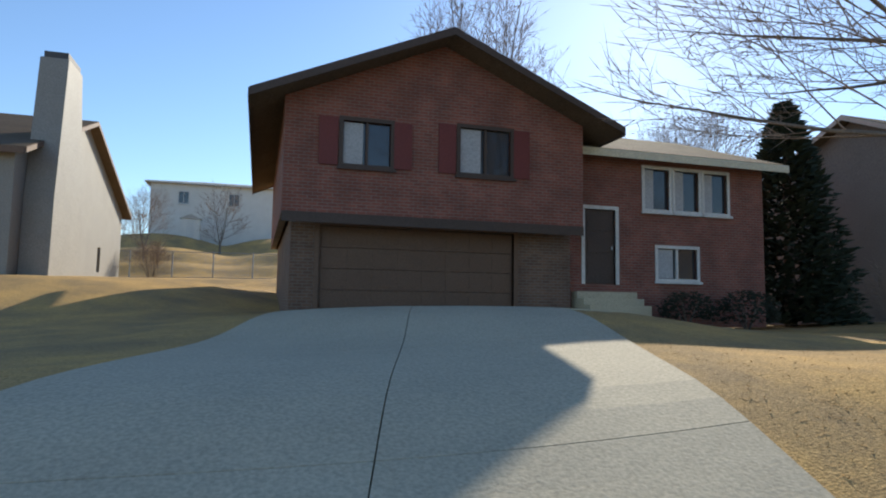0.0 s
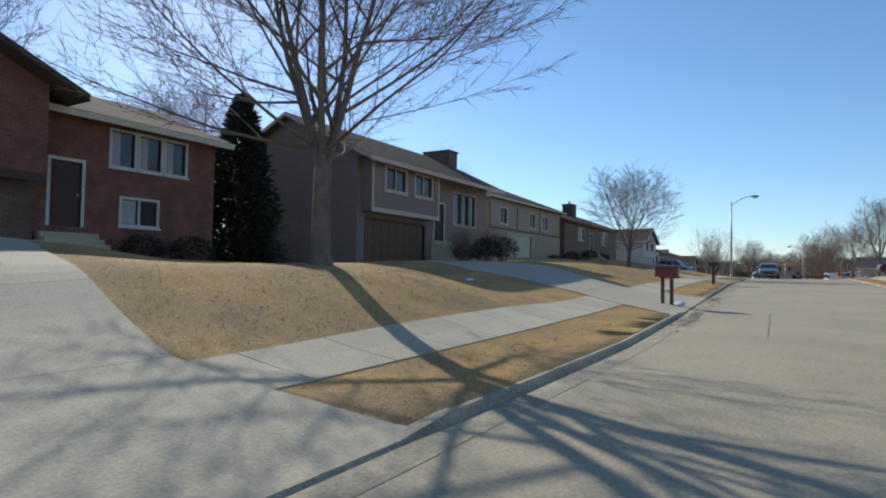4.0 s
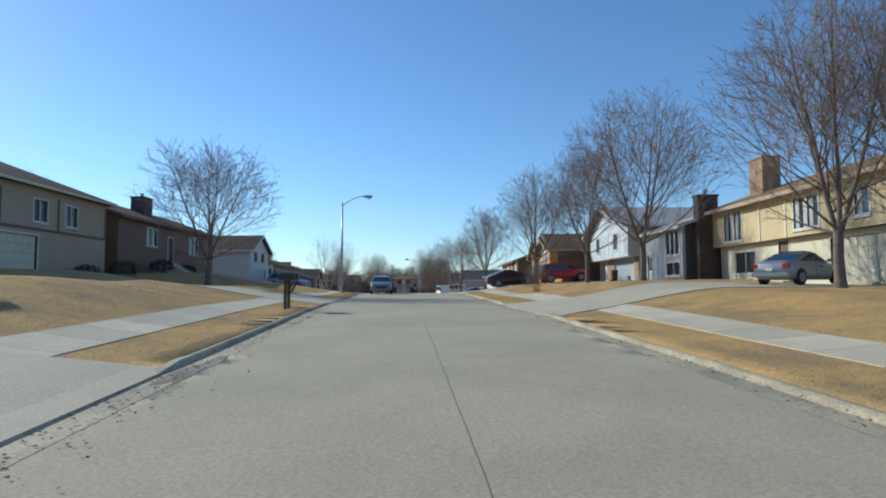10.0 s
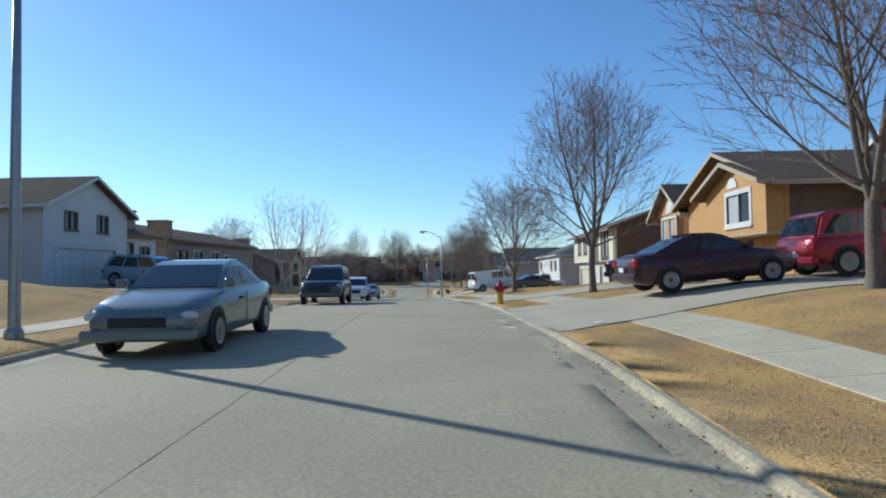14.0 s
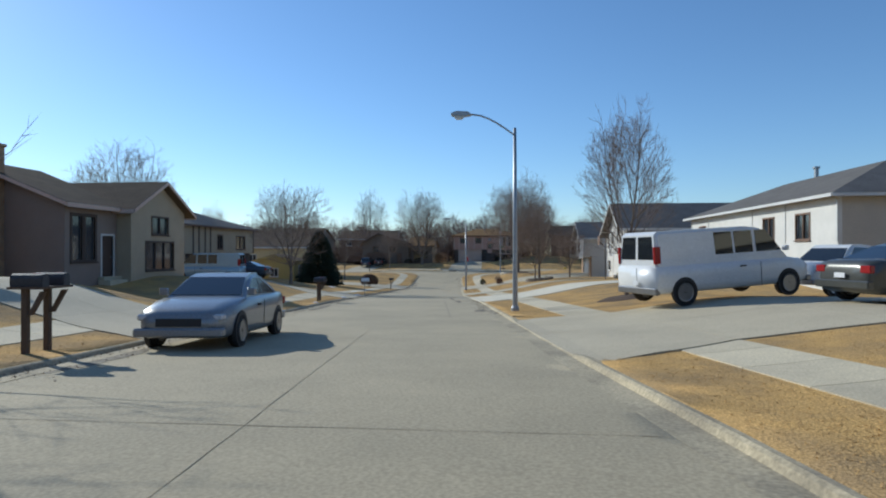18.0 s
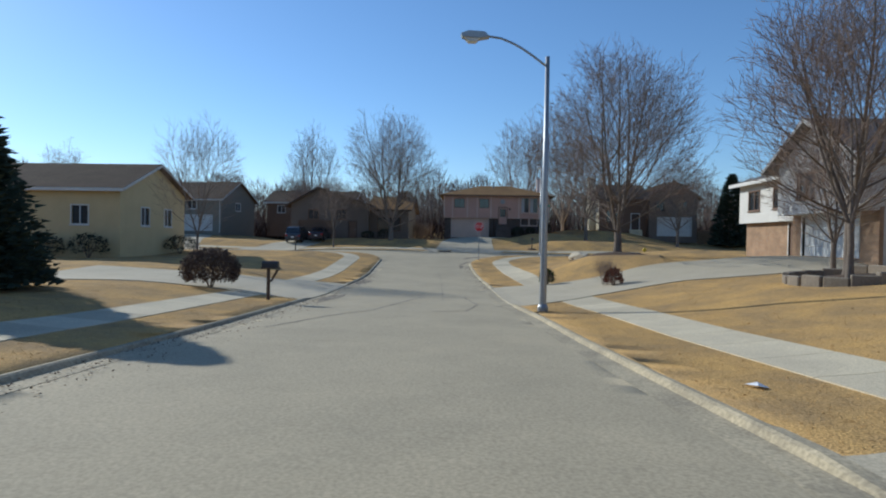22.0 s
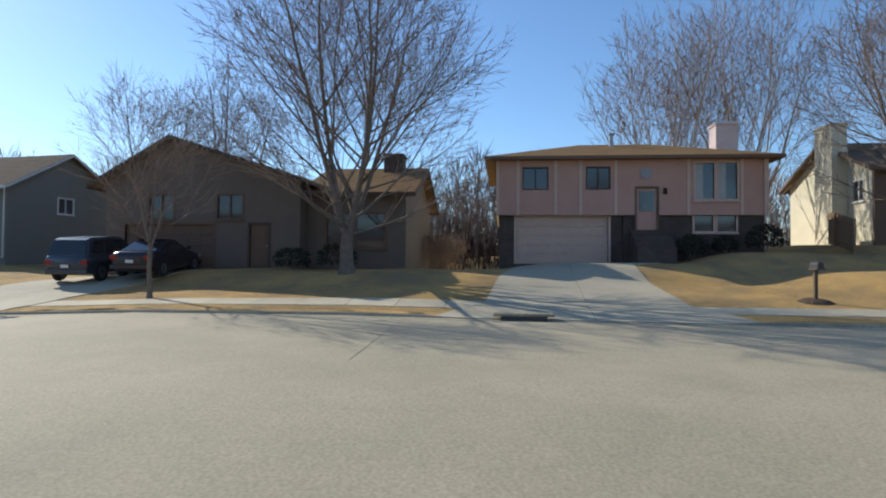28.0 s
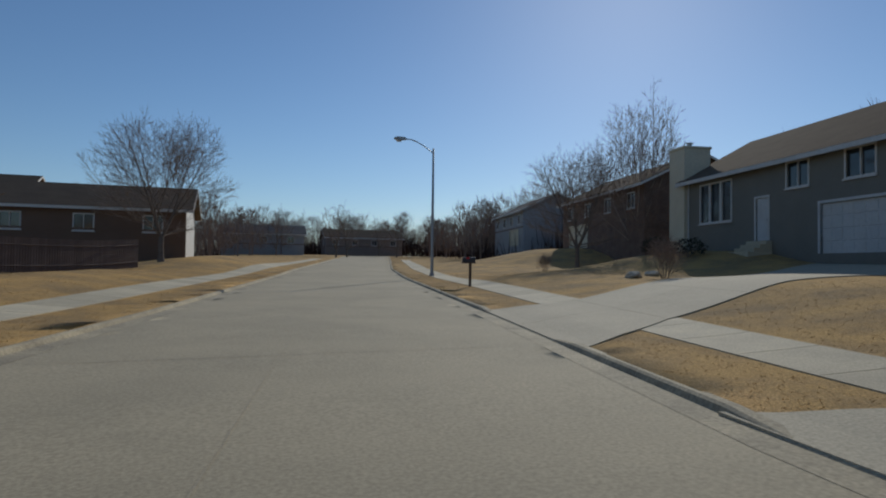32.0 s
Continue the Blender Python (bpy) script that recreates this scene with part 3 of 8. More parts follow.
    for k in range(stems):
        az = k * 2 * math.pi / stems + rnd.uniform(-0.4, 0.4)
        tilt = 0.04 if stems == 1 else rnd.uniform(0.22, 0.5)
        d = Vector((math.cos(az) * math.sin(tilt), math.sin(az) * math.sin(tilt), math.cos(tilt)))
        at = top - Vector((0, 0, radius * (0.1 if stems == 1 else 0.9)))
        grow(at, d, span * 1.05, radius * (0.92 if stems == 1 else 1.1 * stems ** -0.5), 0, az)
    return big, fine


TREE_KINDS = {}


def tree(kind, x, y, scale=1.0, turn=0.0, label="bare deciduous tree on the lawn", name="tree", group="street trees", z=None, wide=1.0):
    if kind not in TREE_KINDS:
        spec = dict(
            big=dict(seed=3, height=12.8, trunk=2.3, width=7.2, radius=0.22, stems=5, spread=0.95, full=0.4, gaps=(0.61, 0.48, 0.34, 0.18), rise=0.03, twig=0.0085),
            vase=dict(seed=8, height=10.6, trunk=1.8, width=4.6, radius=0.17, stems=4, belly=0.9, full=0.5, gaps=(0.55, 0.43, 0.33, 0.17), twig=0.0095),
            vase2=dict(seed=21, height=10.6, trunk=2.1, width=4.2, radius=0.16, stems=3, spread=0.8, belly=0.85, full=0.5, gaps=(0.50, 0.43, 0.33, 0.17), twig=0.0095),
            oval=dict(seed=14, height=9.2, trunk=1.5, width=4.5, radius=0.16, stems=4, spread=0.95, full=0.42, gaps=(0.50, 0.41, 0.29, 0.14), rise=0.03, twig=0.009),
            tall=dict(seed=33, height=15.0, trunk=2.4, width=4.2, radius=0.19, stems=3, spread=0.65, gaps=(0.77, 0.60, 0.42, 0.23), twig=0.011),
            pale=dict(seed=36, height=15.0, trunk=1.0, width=4.4, radius=0.17, stems=6, spread=0.5, belly=1.0, gaps=(0.85, 0.8, 0.52, 0.34), twig=0.012),
            open=dict(seed=38, height=10.4, trunk=0.7, width=4.2, radius=0.15, stems=3, spread=0.75, belly=0.75, full=0.5, gaps=(0.95, 0.75, 0.5, 0.3), twig=0.009),
            small=dict(seed=41, height=6.6, trunk=1.3, width=2.5, radius=0.07, stems=3, spread=0.75, gaps=(0.40, 0.36, 0.26, 0.16), twig=0.006),
            young=dict(seed=47, height=7.8, trunk=1.8, width=2.9, radius=0.08, stems=3, spread=0.8, full=0.5, gaps=(0.44, 0.38, 0.27, 0.16), twig=0.007),
            twin=dict(seed=55, height=14.5, trunk=1.4, width=6.2, radius=0.25, stems=5, spread=0.95, belly=0.9, full=0.45, gaps=(0.66, 0.53, 0.36, 0.19), rise=0.035, twig=0.01),
            shrub=dict(seed=61, height=1.7, trunk=0.0, width=1.0, radius=0.013, stems=16, spread=0.7, flat=1.0, gaps=(0.3, 0.22, 0.16, 0.12), twig=0.005),
            wood=dict(seed=77, height=10.0, trunk=1.8, width=3.6, radius=0.14, spread=0.7, gaps=(0.5, 0.55, 0.52, 0.25), twig=0.022),
            wood2=dict(seed=78, height=9.0, trunk=1.2, width=3.8, radius=0.13, stems=3, gaps=(0.9, 0.6, 0.52, 0.25), twig=0.022))[kind]
        big, fine = tree_mesh(**spec)
        meshes = []
        for nm, (vs, fs), m in (("trunk", big, M_BIRCH if kind in ("pale", "open") else M_BARK), ("crown", fine, M_BARK2)):
            me = bpy.data.meshes.new(nm)
            me.from_pydata([tuple(v) for v in vs], [], fs)
            me.materials.append(m)
            me.polygons.foreach_set("use_smooth", [True] * len(me.polygons))
            meshes.append((nm, me))
        TREE_KINDS[kind] = meshes
    zz = gz(x, y) if z is None else z
    ob = thing(name, pose(x, y, zz, 0, 0, turn) @ Matrix.Diagonal((scale * wide, scale * wide, scale, 1)), label, "shrub" if kind == "shrub" else "tree", group)
    for nm, me in TREE_KINDS[kind]:
        p = new(nm, me)
        p.parent = ob
    return ob


def conifer(x, y, h, r, label="dense dark green conifer reaching to the ground", seed=1, stuff_n=2600):
    """A cone of drooping needle sprays round a stem."""
    rnd = random.Random(seed)
    ob = thing("conifer", pose(x, y, gz(x, y)), label, "tree", "evergreens")
    part("trunk", tube(bmesh.new(), [(0, 0, -0.2), (0, 0, h * 0.6), (0, 0, h * 0.97)], [r * 0.09, r * 0.06, 0.02], 7), M_BARK, ob)
    vs, fs = [], []
    for i in range(stuff_n):
        f = rnd.random() ** 1.5
        z = h * (0.02 + 0.98 * f)
        a0 = rnd.random() * 2 * math.pi
        rr = r * (1 - f) ** 0.62 * (0.93 + 0.1 * math.sin(9 * a0 + 14 * f)) * rnd.uniform(0.5, 1.06) + 0.05
        a = a0
        p = Vector((rr * math.cos(a), rr * math.sin(a), z))
        out = Vector((math.cos(a), math.sin(a), rnd.uniform(-0.1, 0.7))).normalized()
        side = Vector((-math.sin(a), math.cos(a), rnd.uniform(-0.4, 0.4)))
        s = rnd.uniform(0.16, 0.34) * (h / 7) * (0.7 if stuff_n > 5000 else 1)
        b = len(vs)
        vs += [p - side * s * 0.6 - out * s * 0.4, p + side * s * 0.6 - out * s * 0.4, p + out * s, p + Vector((0, 0, s * 0.5)) - out * s * 0.5]
        fs += [(b, b + 1, b + 2), (b, b + 2, b + 3), (b + 1, b + 3, b + 2)]
    pydata("crown", vs, fs, M_NEEDLE, ob)
    return ob


# ---------------------------------------------------------------- houses
def wall_sheet(bm, u0, u1, z0, z1, holes, depth):
    """A wall in the u-z plane, its face at v = 0 and its back at v = depth, with rectangular holes right through."""
    us = sorted({u0, u1, *[h[0] for h in holes], *[h[1] for h in holes]})
    zs = sorted({z0, z1, *[h[2] for h in holes], *[h[3] for h in holes]})
    us = [u for u in us if u0 - 1e-6 <= u <= u1 + 1e-6]
    zs = [z for z in zs if z0 - 1e-6 <= z <= z1 + 1e-6]

    def solid(i, j):
        if i < 0 or j < 0 or i >= len(us) - 1 or j >= len(zs) - 1:
            return False
        cu, cz = (us[i] + us[i + 1]) / 2, (zs[j] + zs[j + 1]) / 2
        return not any(h[0] < cu < h[1] and h[2] < cz < h[3] for h in holes)

    def quad(*p):
        bm.faces.new([bm.verts.new(q) for q in p])
    for i in range(len(us) - 1):
        for j in range(len(zs) - 1):
            if not solid(i, j):
                continue
            a, b, c, d = us[i], us[i + 1], zs[j], zs[j + 1]
            quad((a, 0, c), (b, 0, c), (b, 0, d), (a, 0, d))
            quad((a, depth, c), (a, depth, d), (b, depth, d), (b, depth, c))
            if not solid(i - 1, j):
                quad((a, 0, c), (a, 0, d), (a, depth, d), (a, depth, c))
            if not solid(i + 1, j):
                quad((b, 0, c), (b, depth, c), (b, depth, d), (b, 0, d))
            if not solid(i, j - 1):
                quad((a, 0, c), (a, depth, c), (b, depth, c), (b, 0, c))
            if not solid(i, j + 1):
                quad((a, 0, d), (b, 0, d), (b, depth, d), (a, depth, d))
    bmesh.ops.remove_doubles(bm, verts=bm.verts, dist=1e-4)
    return bm


class House:
    """A house whose front runs along local u (x), with v (y) going back; z from the site's level."""

    def __init__(self, name, x, y, z, rot, label):
        self.ob = thing(name, pose(x, y, z, 0, 0, rot), label, "house", "houses along the street")

    def face(self, side, at):
        """The pose of a wall's own plane: u along it, out of the wall towards -v."""
        return {'front': pose(0, at, 0), 'left': pose(at, 0, 0, 0, 0, -90), 'right': pose(at, 0, 0, 0, 0, 90), 'back': pose(0, at, 0, 0, 0, 180)}[side]

    def wall(self, side, at, a, b, z0, z1, m, holes=(), name="wall"):
        if side == 'left':          # u of the wall runs from back to front
            a, b, hs = -b, -a, [(-h[1], -h[0], h[2], h[3]) for h in holes]
        elif side == 'back':
            a, b, hs = -b, -a, [(-h[1], -h[0], h[2], h[3]) for h in holes]
        else:
            hs = list(holes)
        ob = part(name, wall_sheet(bmesh.new(), a, b, z0, z1, hs, 0.18), m, self.ob)
        ob.matrix_basis = self.face(side, at)
        return ob

    def block(self, u0, u1, v0, v1, z0, z1, m, front=(), left=(), right=(), mside=None, mright=None):
        self.wall('front', v0, u0, u1, z0, z1, m, front)
        self.wall('left', u0, v0 + 0.18, v1 - 0.18, z0, z1, mside or m, left)
        self.wall('right', u1, v0 + 0.18, v1 - 0.18, z0, z1, mright or mside or m, right)
        self.wall('back', v1, u0, u1, z0, z1, mside or m)

    def window(self, side, at, a, b, z0, z1, frame=None, split=2, curtain=False, trim=0.09, sill=True):
        frame = frame or M_WHITE
        if side == 'left':
            a, b = -b, -a
        bm = bmesh.new()
        t = trim
        box(bm, a - t, b + t, -0.035, 0.05, z1, z1 + t)
        box(bm, a - t, b + t, -0.035, 0.05, z0 - t, z0)
        box(bm, a - t, a, -0.03, 0.05, z0, z1)
        box(bm, b, b + t, -0.03, 0.05, z0, z1)
        for k in range(1, split):
            c = a + (b - a) * k / split
            box(bm, c - 0.03, c + 0.03, 0.0, 0.07, z0, z1)
        w = part("window", bm, frame, self.ob)
        w.matrix_basis = self.face(side, at)
        for k in range(split):
            c, d = a + (b - a) * k / split, a + (b - a) * (k + 1) / split
            part("pane", boxm(c + 0.004, d - 0.004, 0.08, 0.10, z0 + 0.004, z1 - 0.004), M_GLASS, w)
        if curtain:
            part("curtain", boxm(a + 0.02, a + (b - a) * 0.42, 0.06, 0.075, z0 + 0.02, z1 - 0.02), M_CURTAIN, w)
        if sill:
            part("sill", boxm(a - t - 0.04, b + t + 0.04, -0.09, -0.036, z0 - t - 0.05, z0 - t + 0.02), frame, w)
        return w

    def garage(self, side, at, a, b, z0, z1, m, rows=4, trim=None):
        if side == 'left':
            a, b = -b, -a
        bm = bmesh.new()
        t = 0.12
        box(bm, a - t, b + t, -0.03, 0.1, z1, z1 + t)
        box(bm, a - t, a, -0.03, 0.1, z0, z1)
        box(bm, b, b + t, -0.03, 0.1, z0, z1)
        g = part("garage_door", bm, trim or m, self.ob, "sectional garage door")
        g.matrix_basis = self.face(side, at)
        hh = (z1 - z0) / rows
        for r in range(rows):
            s = bmesh.new()
            box(s, a + 0.005, b - 0.005, 0.10, 0.14, z0 + r * hh + 0.006, z0 + (r + 1) * hh - 0.006)
            n = max(2, round((b - a) / 0.6))
            for k in range(n):
                w = (b - a) / n
                box(s, a + k * w + 0.06, a + (k + 1) * w - 0.06, 0.085, 0.10, z0 + r * hh + 0.09, z0 + (r + 1) * hh - 0.09)
            part("section", s, m, g)
        return g

    def door(self, at, a, b, z0, z1, m, side='front', glass=False, trim=None):
        bm = bmesh.new()
        t = 0.1
        box(bm, a - t, b + t, -0.03, 0.08, z1, z1 + t)
        box(bm, a - t, a, -0.03, 0.08, z0, z1)
        box(bm, b, b + t, -0.03, 0.08, z0, z1)
        d = part("door", bm, trim or M_WHITE, self.ob)
        d.matrix_basis = self.face(side, at)
        s = bmesh.new()
        box(s, a + 0.005, b - 0.005, 0.06, 0.10, z0 + 0.01, z1 - 0.005)
        for z in (0.12, 0.42, 0.72):
            h = (z1 - z0)
            box(s, a + 0.12, b - 0.12, 0.045, 0.06, z0 + z * h, z0 + (z + 0.2) * h)
        part("leaf", s, m, d)
        if glass:
            part("pane", boxm(a + 0.14, b - 0.14, 0.03, 0.044, z0 + 0.45 * (z1 - z0), z1 - 0.15), M_GLASS, d)
        part("handle", boxm(b - 0.12, b - 0.07, 0.0, 0.044, z0 + 0.95, z0 + 1.05), M_STEEL, d)
        return d

    def trim(self, side, at, a, b, z0, z1, m=None, out=0.035, name="trim_board"):
        if side == 'left':
            a, b = -b, -a
        ob = part(name, boxm(a, b, -out, 0.0, z0, z1), m or M_WHITE, self.ob)
        ob.matrix_basis = self.face(side, at)
        return ob

    def gable(self, u0, u1, v0, v1, ze, zp, m, ridge='u', over=0.45, mwall=None, apex=None, ends=(True, True), fascia=None, mright=None):
        """A gable roof with its ridge along u or v; walls fill the gable ends."""
        fascia = fascia or M_WHITE
        if ridge == 'u':
            a0, a1, c0, c1, ax = u0, u1, v0, v1, 'x'
        else:
            a0, a1, c0, c1, ax = v0, v1, u0, u1, 'y'
        mid = apex if apex is not None else (c0 + c1) / 2
        s0, s1 = (zp - ze) / (mid - c0), (zp - ze) / (c1 - mid)
        th = 0.16
        e0, e1 = c0 - over, c1 + over
        for nm, poly in (("roof", [(e0, ze - s0 * over + 0.02), (mid, zp + 0.02), (mid, zp + th + 0.02), (e0, ze - s0 * over + th + 0.02)]),
                         ("roof", [(mid, zp + 0.02), (e1, ze - s1 * over + 0.02), (e1, ze - s1 * over + th + 0.02), (mid, zp + th + 0.02)])):
            part(nm, prism(bmesh.new(), poly, ax, a0 - over, a1 + over), m, self.ob)
        for e, s, sg in ((e0, s0, -1), (e1, s1, 1)):
            z = ze - s * over
            poly = [(e + sg * 0.004, z - 0.05), (e + sg * 0.03, z - 0.05), (e + sg * 0.03, z + th), (e + sg * 0.004, z + th)]
            part("gutter", prism(bmesh.new(), poly, ax, a0 - over + 0.01, a1 + over - 0.01), fascia, self.ob)
        for k, (a, sg) in enumerate(((a0 - over, -1), (a1 + over, 1))):
            poly = [(e0, ze - s0 * over - 0.02), (mid, zp - 0.02), (e1, ze - s1 * over - 0.02), (e1, ze - s1 * over + th), (mid, zp + th), (e0, ze - s0 * over + th)]
            part("barge_board", prism(bmesh.new(), poly, ax, a + sg * 0.004, a + sg * 0.035), fascia, self.ob)
            if ends[k]:
                w = a + (over if sg < 0 else -over)
                inner = (w, w + 0.17) if sg < 0 else (w - 0.17, w)
                part("gable_wall", prism(bmesh.new(), [(c0 + 0.003, ze - 0.002), (c1 - 0.003, ze - 0.002), (mid, zp + 0.01)], ax, *inner), (mright if (mright and sg > 0) else mwall) or M_WHITE, self.ob)

    def hip(self, u0, u1, v0, v1, ze, zp, m, over=0.5, fascia=None):
        fascia = fascia or M_WHITE
        a0, a1, c0, c1 = u0 - over, u1 + over, v0 - over, v1 + over
        mid, run = (c0 + c1) / 2, (c1 - c0) / 2
        r0, r1 = a0 + run, a1 - run
        if r1 < r0:
            r0 = r1 = (a0 + a1) / 2
        bm = bmesh.new()
        z0 = ze - 0.05
        b = [bm.verts.new(p) for p in ((a0, c0, z0), (a1, c0, z0), (a1, c1, z0), (a0, c1, z0))]
        t = [bm.verts.new(p) for p in ((a0, c0, z0 + 0.14), (a1, c0, z0 + 0.14), (a1, c1, z0 + 0.14), (a0, c1, z0 + 0.14))]
        p, q = bm.verts.new((r0, mid, zp)), bm.verts.new((r1 + 0.01, mid, zp))
        for f in ((b[3], b[2], b[1], b[0]), (t[0], t[1], q, p), (t[1], t[2], q), (t[2], t[3], p, q), (t[3], t[0], p)):
            bm.faces.new(f)
        for k in range(4):
            bm.faces.new((b[k], b[(k + 1) % 4], t[(k + 1) % 4], t[k]))
        part("roof", bm, m, self.ob)
        g = bmesh.new()
        box(g, a0, a1, c0 - 0.05, c0 - 0.004, z0 - 0.03, z0 + 0.12)
        box(g, a0 - 0.05, a0 - 0.004, c0, c1, z0 - 0.03, z0 + 0.12)
        box(g, a1 + 0.004, a1 + 0.05, c0, c1, z0 - 0.03, z0 + 0.12)
        part("gutter", g, fascia, self.ob)

    def chimney(self, u0, u1, v0, v1, z0, z1, m, cap=None, flue=True):
        c = part("chimney", boxm(u0, u1, v0, v1, z0, z1), m, self.ob)
        part("chimney_cap", boxm(u0 - 0.07, u1 + 0.07, v0 - 0.07, v1 + 0.07, z1, z1 + 0.14, bevel=0.02), cap or m, c)
        if flue:
            part("flue", lathe(bmesh.new(), [(0.13, z1 + 0.14), (0.13, z1 + 0.42), (0.2, z1 + 0.44), (0.2, z1 + 0.5)], 10, ((u0 + u1) / 2, (v0 + v1) / 2)), M_STEEL, c)

    def downspout(self, side, at, u, z0, z1, m=None):
        bm = bmesh.new()
        if side == 'left':
            u = -u
        box(bm, u - 0.04, u + 0.04, -0.09, -0.02, z0 + 0.1, z1)
        box(bm, u - 0.04, u + 0.04, -0.4, -0.02, z0 + 0.02, z0 + 0.1)
        p = part("downspout", bm, m or M_WHITE, self.ob)
        p.matrix_basis = self.face(side, at)

    def steps(self, u0, u1, v, n, z0, rise=0.18, m=None):
        for k in range(n):
            part("step", boxm(u0, u1, v - 0.32 * (n - k), v, z0 + k * rise - (0.6 if k == 0 else 0), z0 + (k + 1) * rise - 0.002), m or M_WALK, self.ob)


# ---------------------------------------------------------------- houses, left of the street
def house_red_brick():
    h = House("split_level_house", -7.1, 18.7, 2.0, 0, "red brick split-level house with a low front gable over a garage")
    W1 = [(1.3, 2.4, 3.1, 4.1), (4.1, 5.4, 3.1, 4.2)]
    h.block(0, 7.4, 0, 11, 1.95, 4.55, M_REDBRICK, front=W1)
    h.block(0.25, 7.4, 0.7, 10.8, -0.8, 1.95, M_BROWNBRICK, front=[(0.9, 5.8, -0.25, 1.75)])
    h.garage('front', 0.7, 0.9, 5.8, -0.25, 1.75, M_BROWN)
    h.trim('front', 0, 0.0, 7.4, 1.72, 1.95, M_DKBROWN, 0.03)
    for w in W1:
        h.window('front', 0, *w, frame=M_DKBROWN, curtain=True)
        for s in (-0.52, 0.08):
            u = w[0] + s - 0.02 if s < 0 else w[1] + s
            h.trim('front', 0, u, u + 0.42, w[2] - 0.05, w[3] + 0.05, M_MAROON, 0.04, "shutter")
    h.gable(0, 7.4, 0, 11, 4.55, 6.15, M_ROOF_BR, ridge='v', over=0.75, mwall=M_REDBRICK, fascia=M_DKBROWN)
    W2 = [(9.9, 10.7, 2.7, 3.85), (10.9, 11.7, 2.7, 3.85), (11.9, 12.7, 2.7, 3.85)]
    h.block(7.42, 14.0, 1.0, 10, -0.6, 4.2, M_REDBRICK, front=[(8.0, 8.95, 0.55, 2.6), (10.3, 11.6, 0.75, 1.6)] + W2)
    h.window('front', 1.0, 10.3, 11.6, 0.75, 1.6, frame=M_WHITE, curtain=True)
    h.door(1.0, 8.0, 8.95, 0.55, 2.6, M_DKBROWN)
    h.steps(7.6, 9.4, 0.99, 3, -0.2)
    for w in W2:
        h.window('front', 1.0, *w, frame=M_WHITE, split=1, curtain=True)
    h.gable(7.6, 14.0, 1.0, 10, 4.2, 5.9, M_ROOF_BR, ridge='u', over=0.5, mwall=M_REDBRICK, ends=(False, True), fascia=M_CREAM)


def house_taupe():
    h = House("raised_ranch_house", 10.6, 17.0, 1.7, 0, "taupe raised ranch house with pale trim and end chimney")
    Wn = [(3.9, 5.5, 3.5, 4.5), (6.4, 7.9, 3.5, 4.5)]
    h.wall('front', 0, 2.8, 8.7, 2.45, 4.85, M_GREYBROWN, Wn)
    for w in Wn:
        h.window('front', 0, *w, frame=M_PINKLT, trim=0.14)
    h.trim('front', 0, 2.8, 8.7, 2.33, 2.55, M_PINKLT, 0.05)
    h.trim('front', 0, 2.8, 2.95, 2.55, 4.85, M_PINKLT)
    h.trim('front', 0, 8.55, 8.7, 2.55, 4.85, M_PINKLT)
    Ww = [(11.3, 12.1, 2.4, 4.2), (12.2, 13.0, 2.4, 4.2), (13.1, 13.9, 2.4, 4.2)]
    h.block(2.5, 15.4, 0.6, 9.6, -0.6, 4.85, M_GREYBROWN, front=[(3.2, 8.2, -0.05, 2.05), (9.2, 10.2, 1.3, 3.4)] + Ww, mside=M_GREYBROWN)
    h.wall('left', 2.8, 0.18, 0.6, 2.45, 4.85, M_GREYBROWN)
    h.wall('right', 8.7, 0.18, 0.6, 2.45, 4.85, M_GREYBROWN)
    part("soffit", boxm(2.8, 8.7, 0.0, 0.6, 2.36, 2.44), M_GREYBROWN, h.ob)
    h.garage('front', 0.6, 3.2, 8.2, -0.05, 2.05, M_BROWN)
    h.door(0.6, 9.2, 10.2, 1.3, 3.4, M_DKBROWN)
    h.steps(8.9, 10.6, 0.58, 7, 0.05)
    for w in Ww:
        h.window('front', 0.6, *w, frame=M_PINKLT, split=1)
    h.gable(2.5, 15.4, 0, 9.6, 4.85, 7.15, M_ROOF_BR, ridge='u', over=0.5, mwall=M_GREYBROWN, fascia=M_PINKLT)
    h.chimney(15.42, 16.5, 3.4, 5.4, -0.5, 7.6, M_BROWNBRICK, flue=False)


def house_hip_tan():
    h = House("hip_roof_house", 34.2, 21.5, 2.5, 0, "tan two-storey house with a hip roof, in its own shade")
    Wn = [(8.0, 9.2, 2.9, 4.1), (11.0, 12.2, 2.9, 4.1), (2.0, 3.2, 2.9, 4.1)]
    h.block(0, 15.6, 0, 10, -0.6, 4.8, M_TANWALL, front=Wn + [(3.6, 8.4, 0.0, 2.05)])
    for w in Wn:
        h.window('front', 0, *w, frame=M_WHITE)
    h.garage('front', 0, 3.6, 8.4, 0.0, 2.05, M_CREAM)
    h.trim('front', 0, 0, 15.6, 2.35, 2.5, M_BROWN)
    for u in (0.0, 5.2, 10.2, 15.45):
        h.trim('front', 0, u, u + 0.15, 2.5, 4.4, M_BROWN)
    h.hip(0, 15.6, 0, 10, 4.8, 7.2, M_ROOF_BR, fascia=M_CREAM)


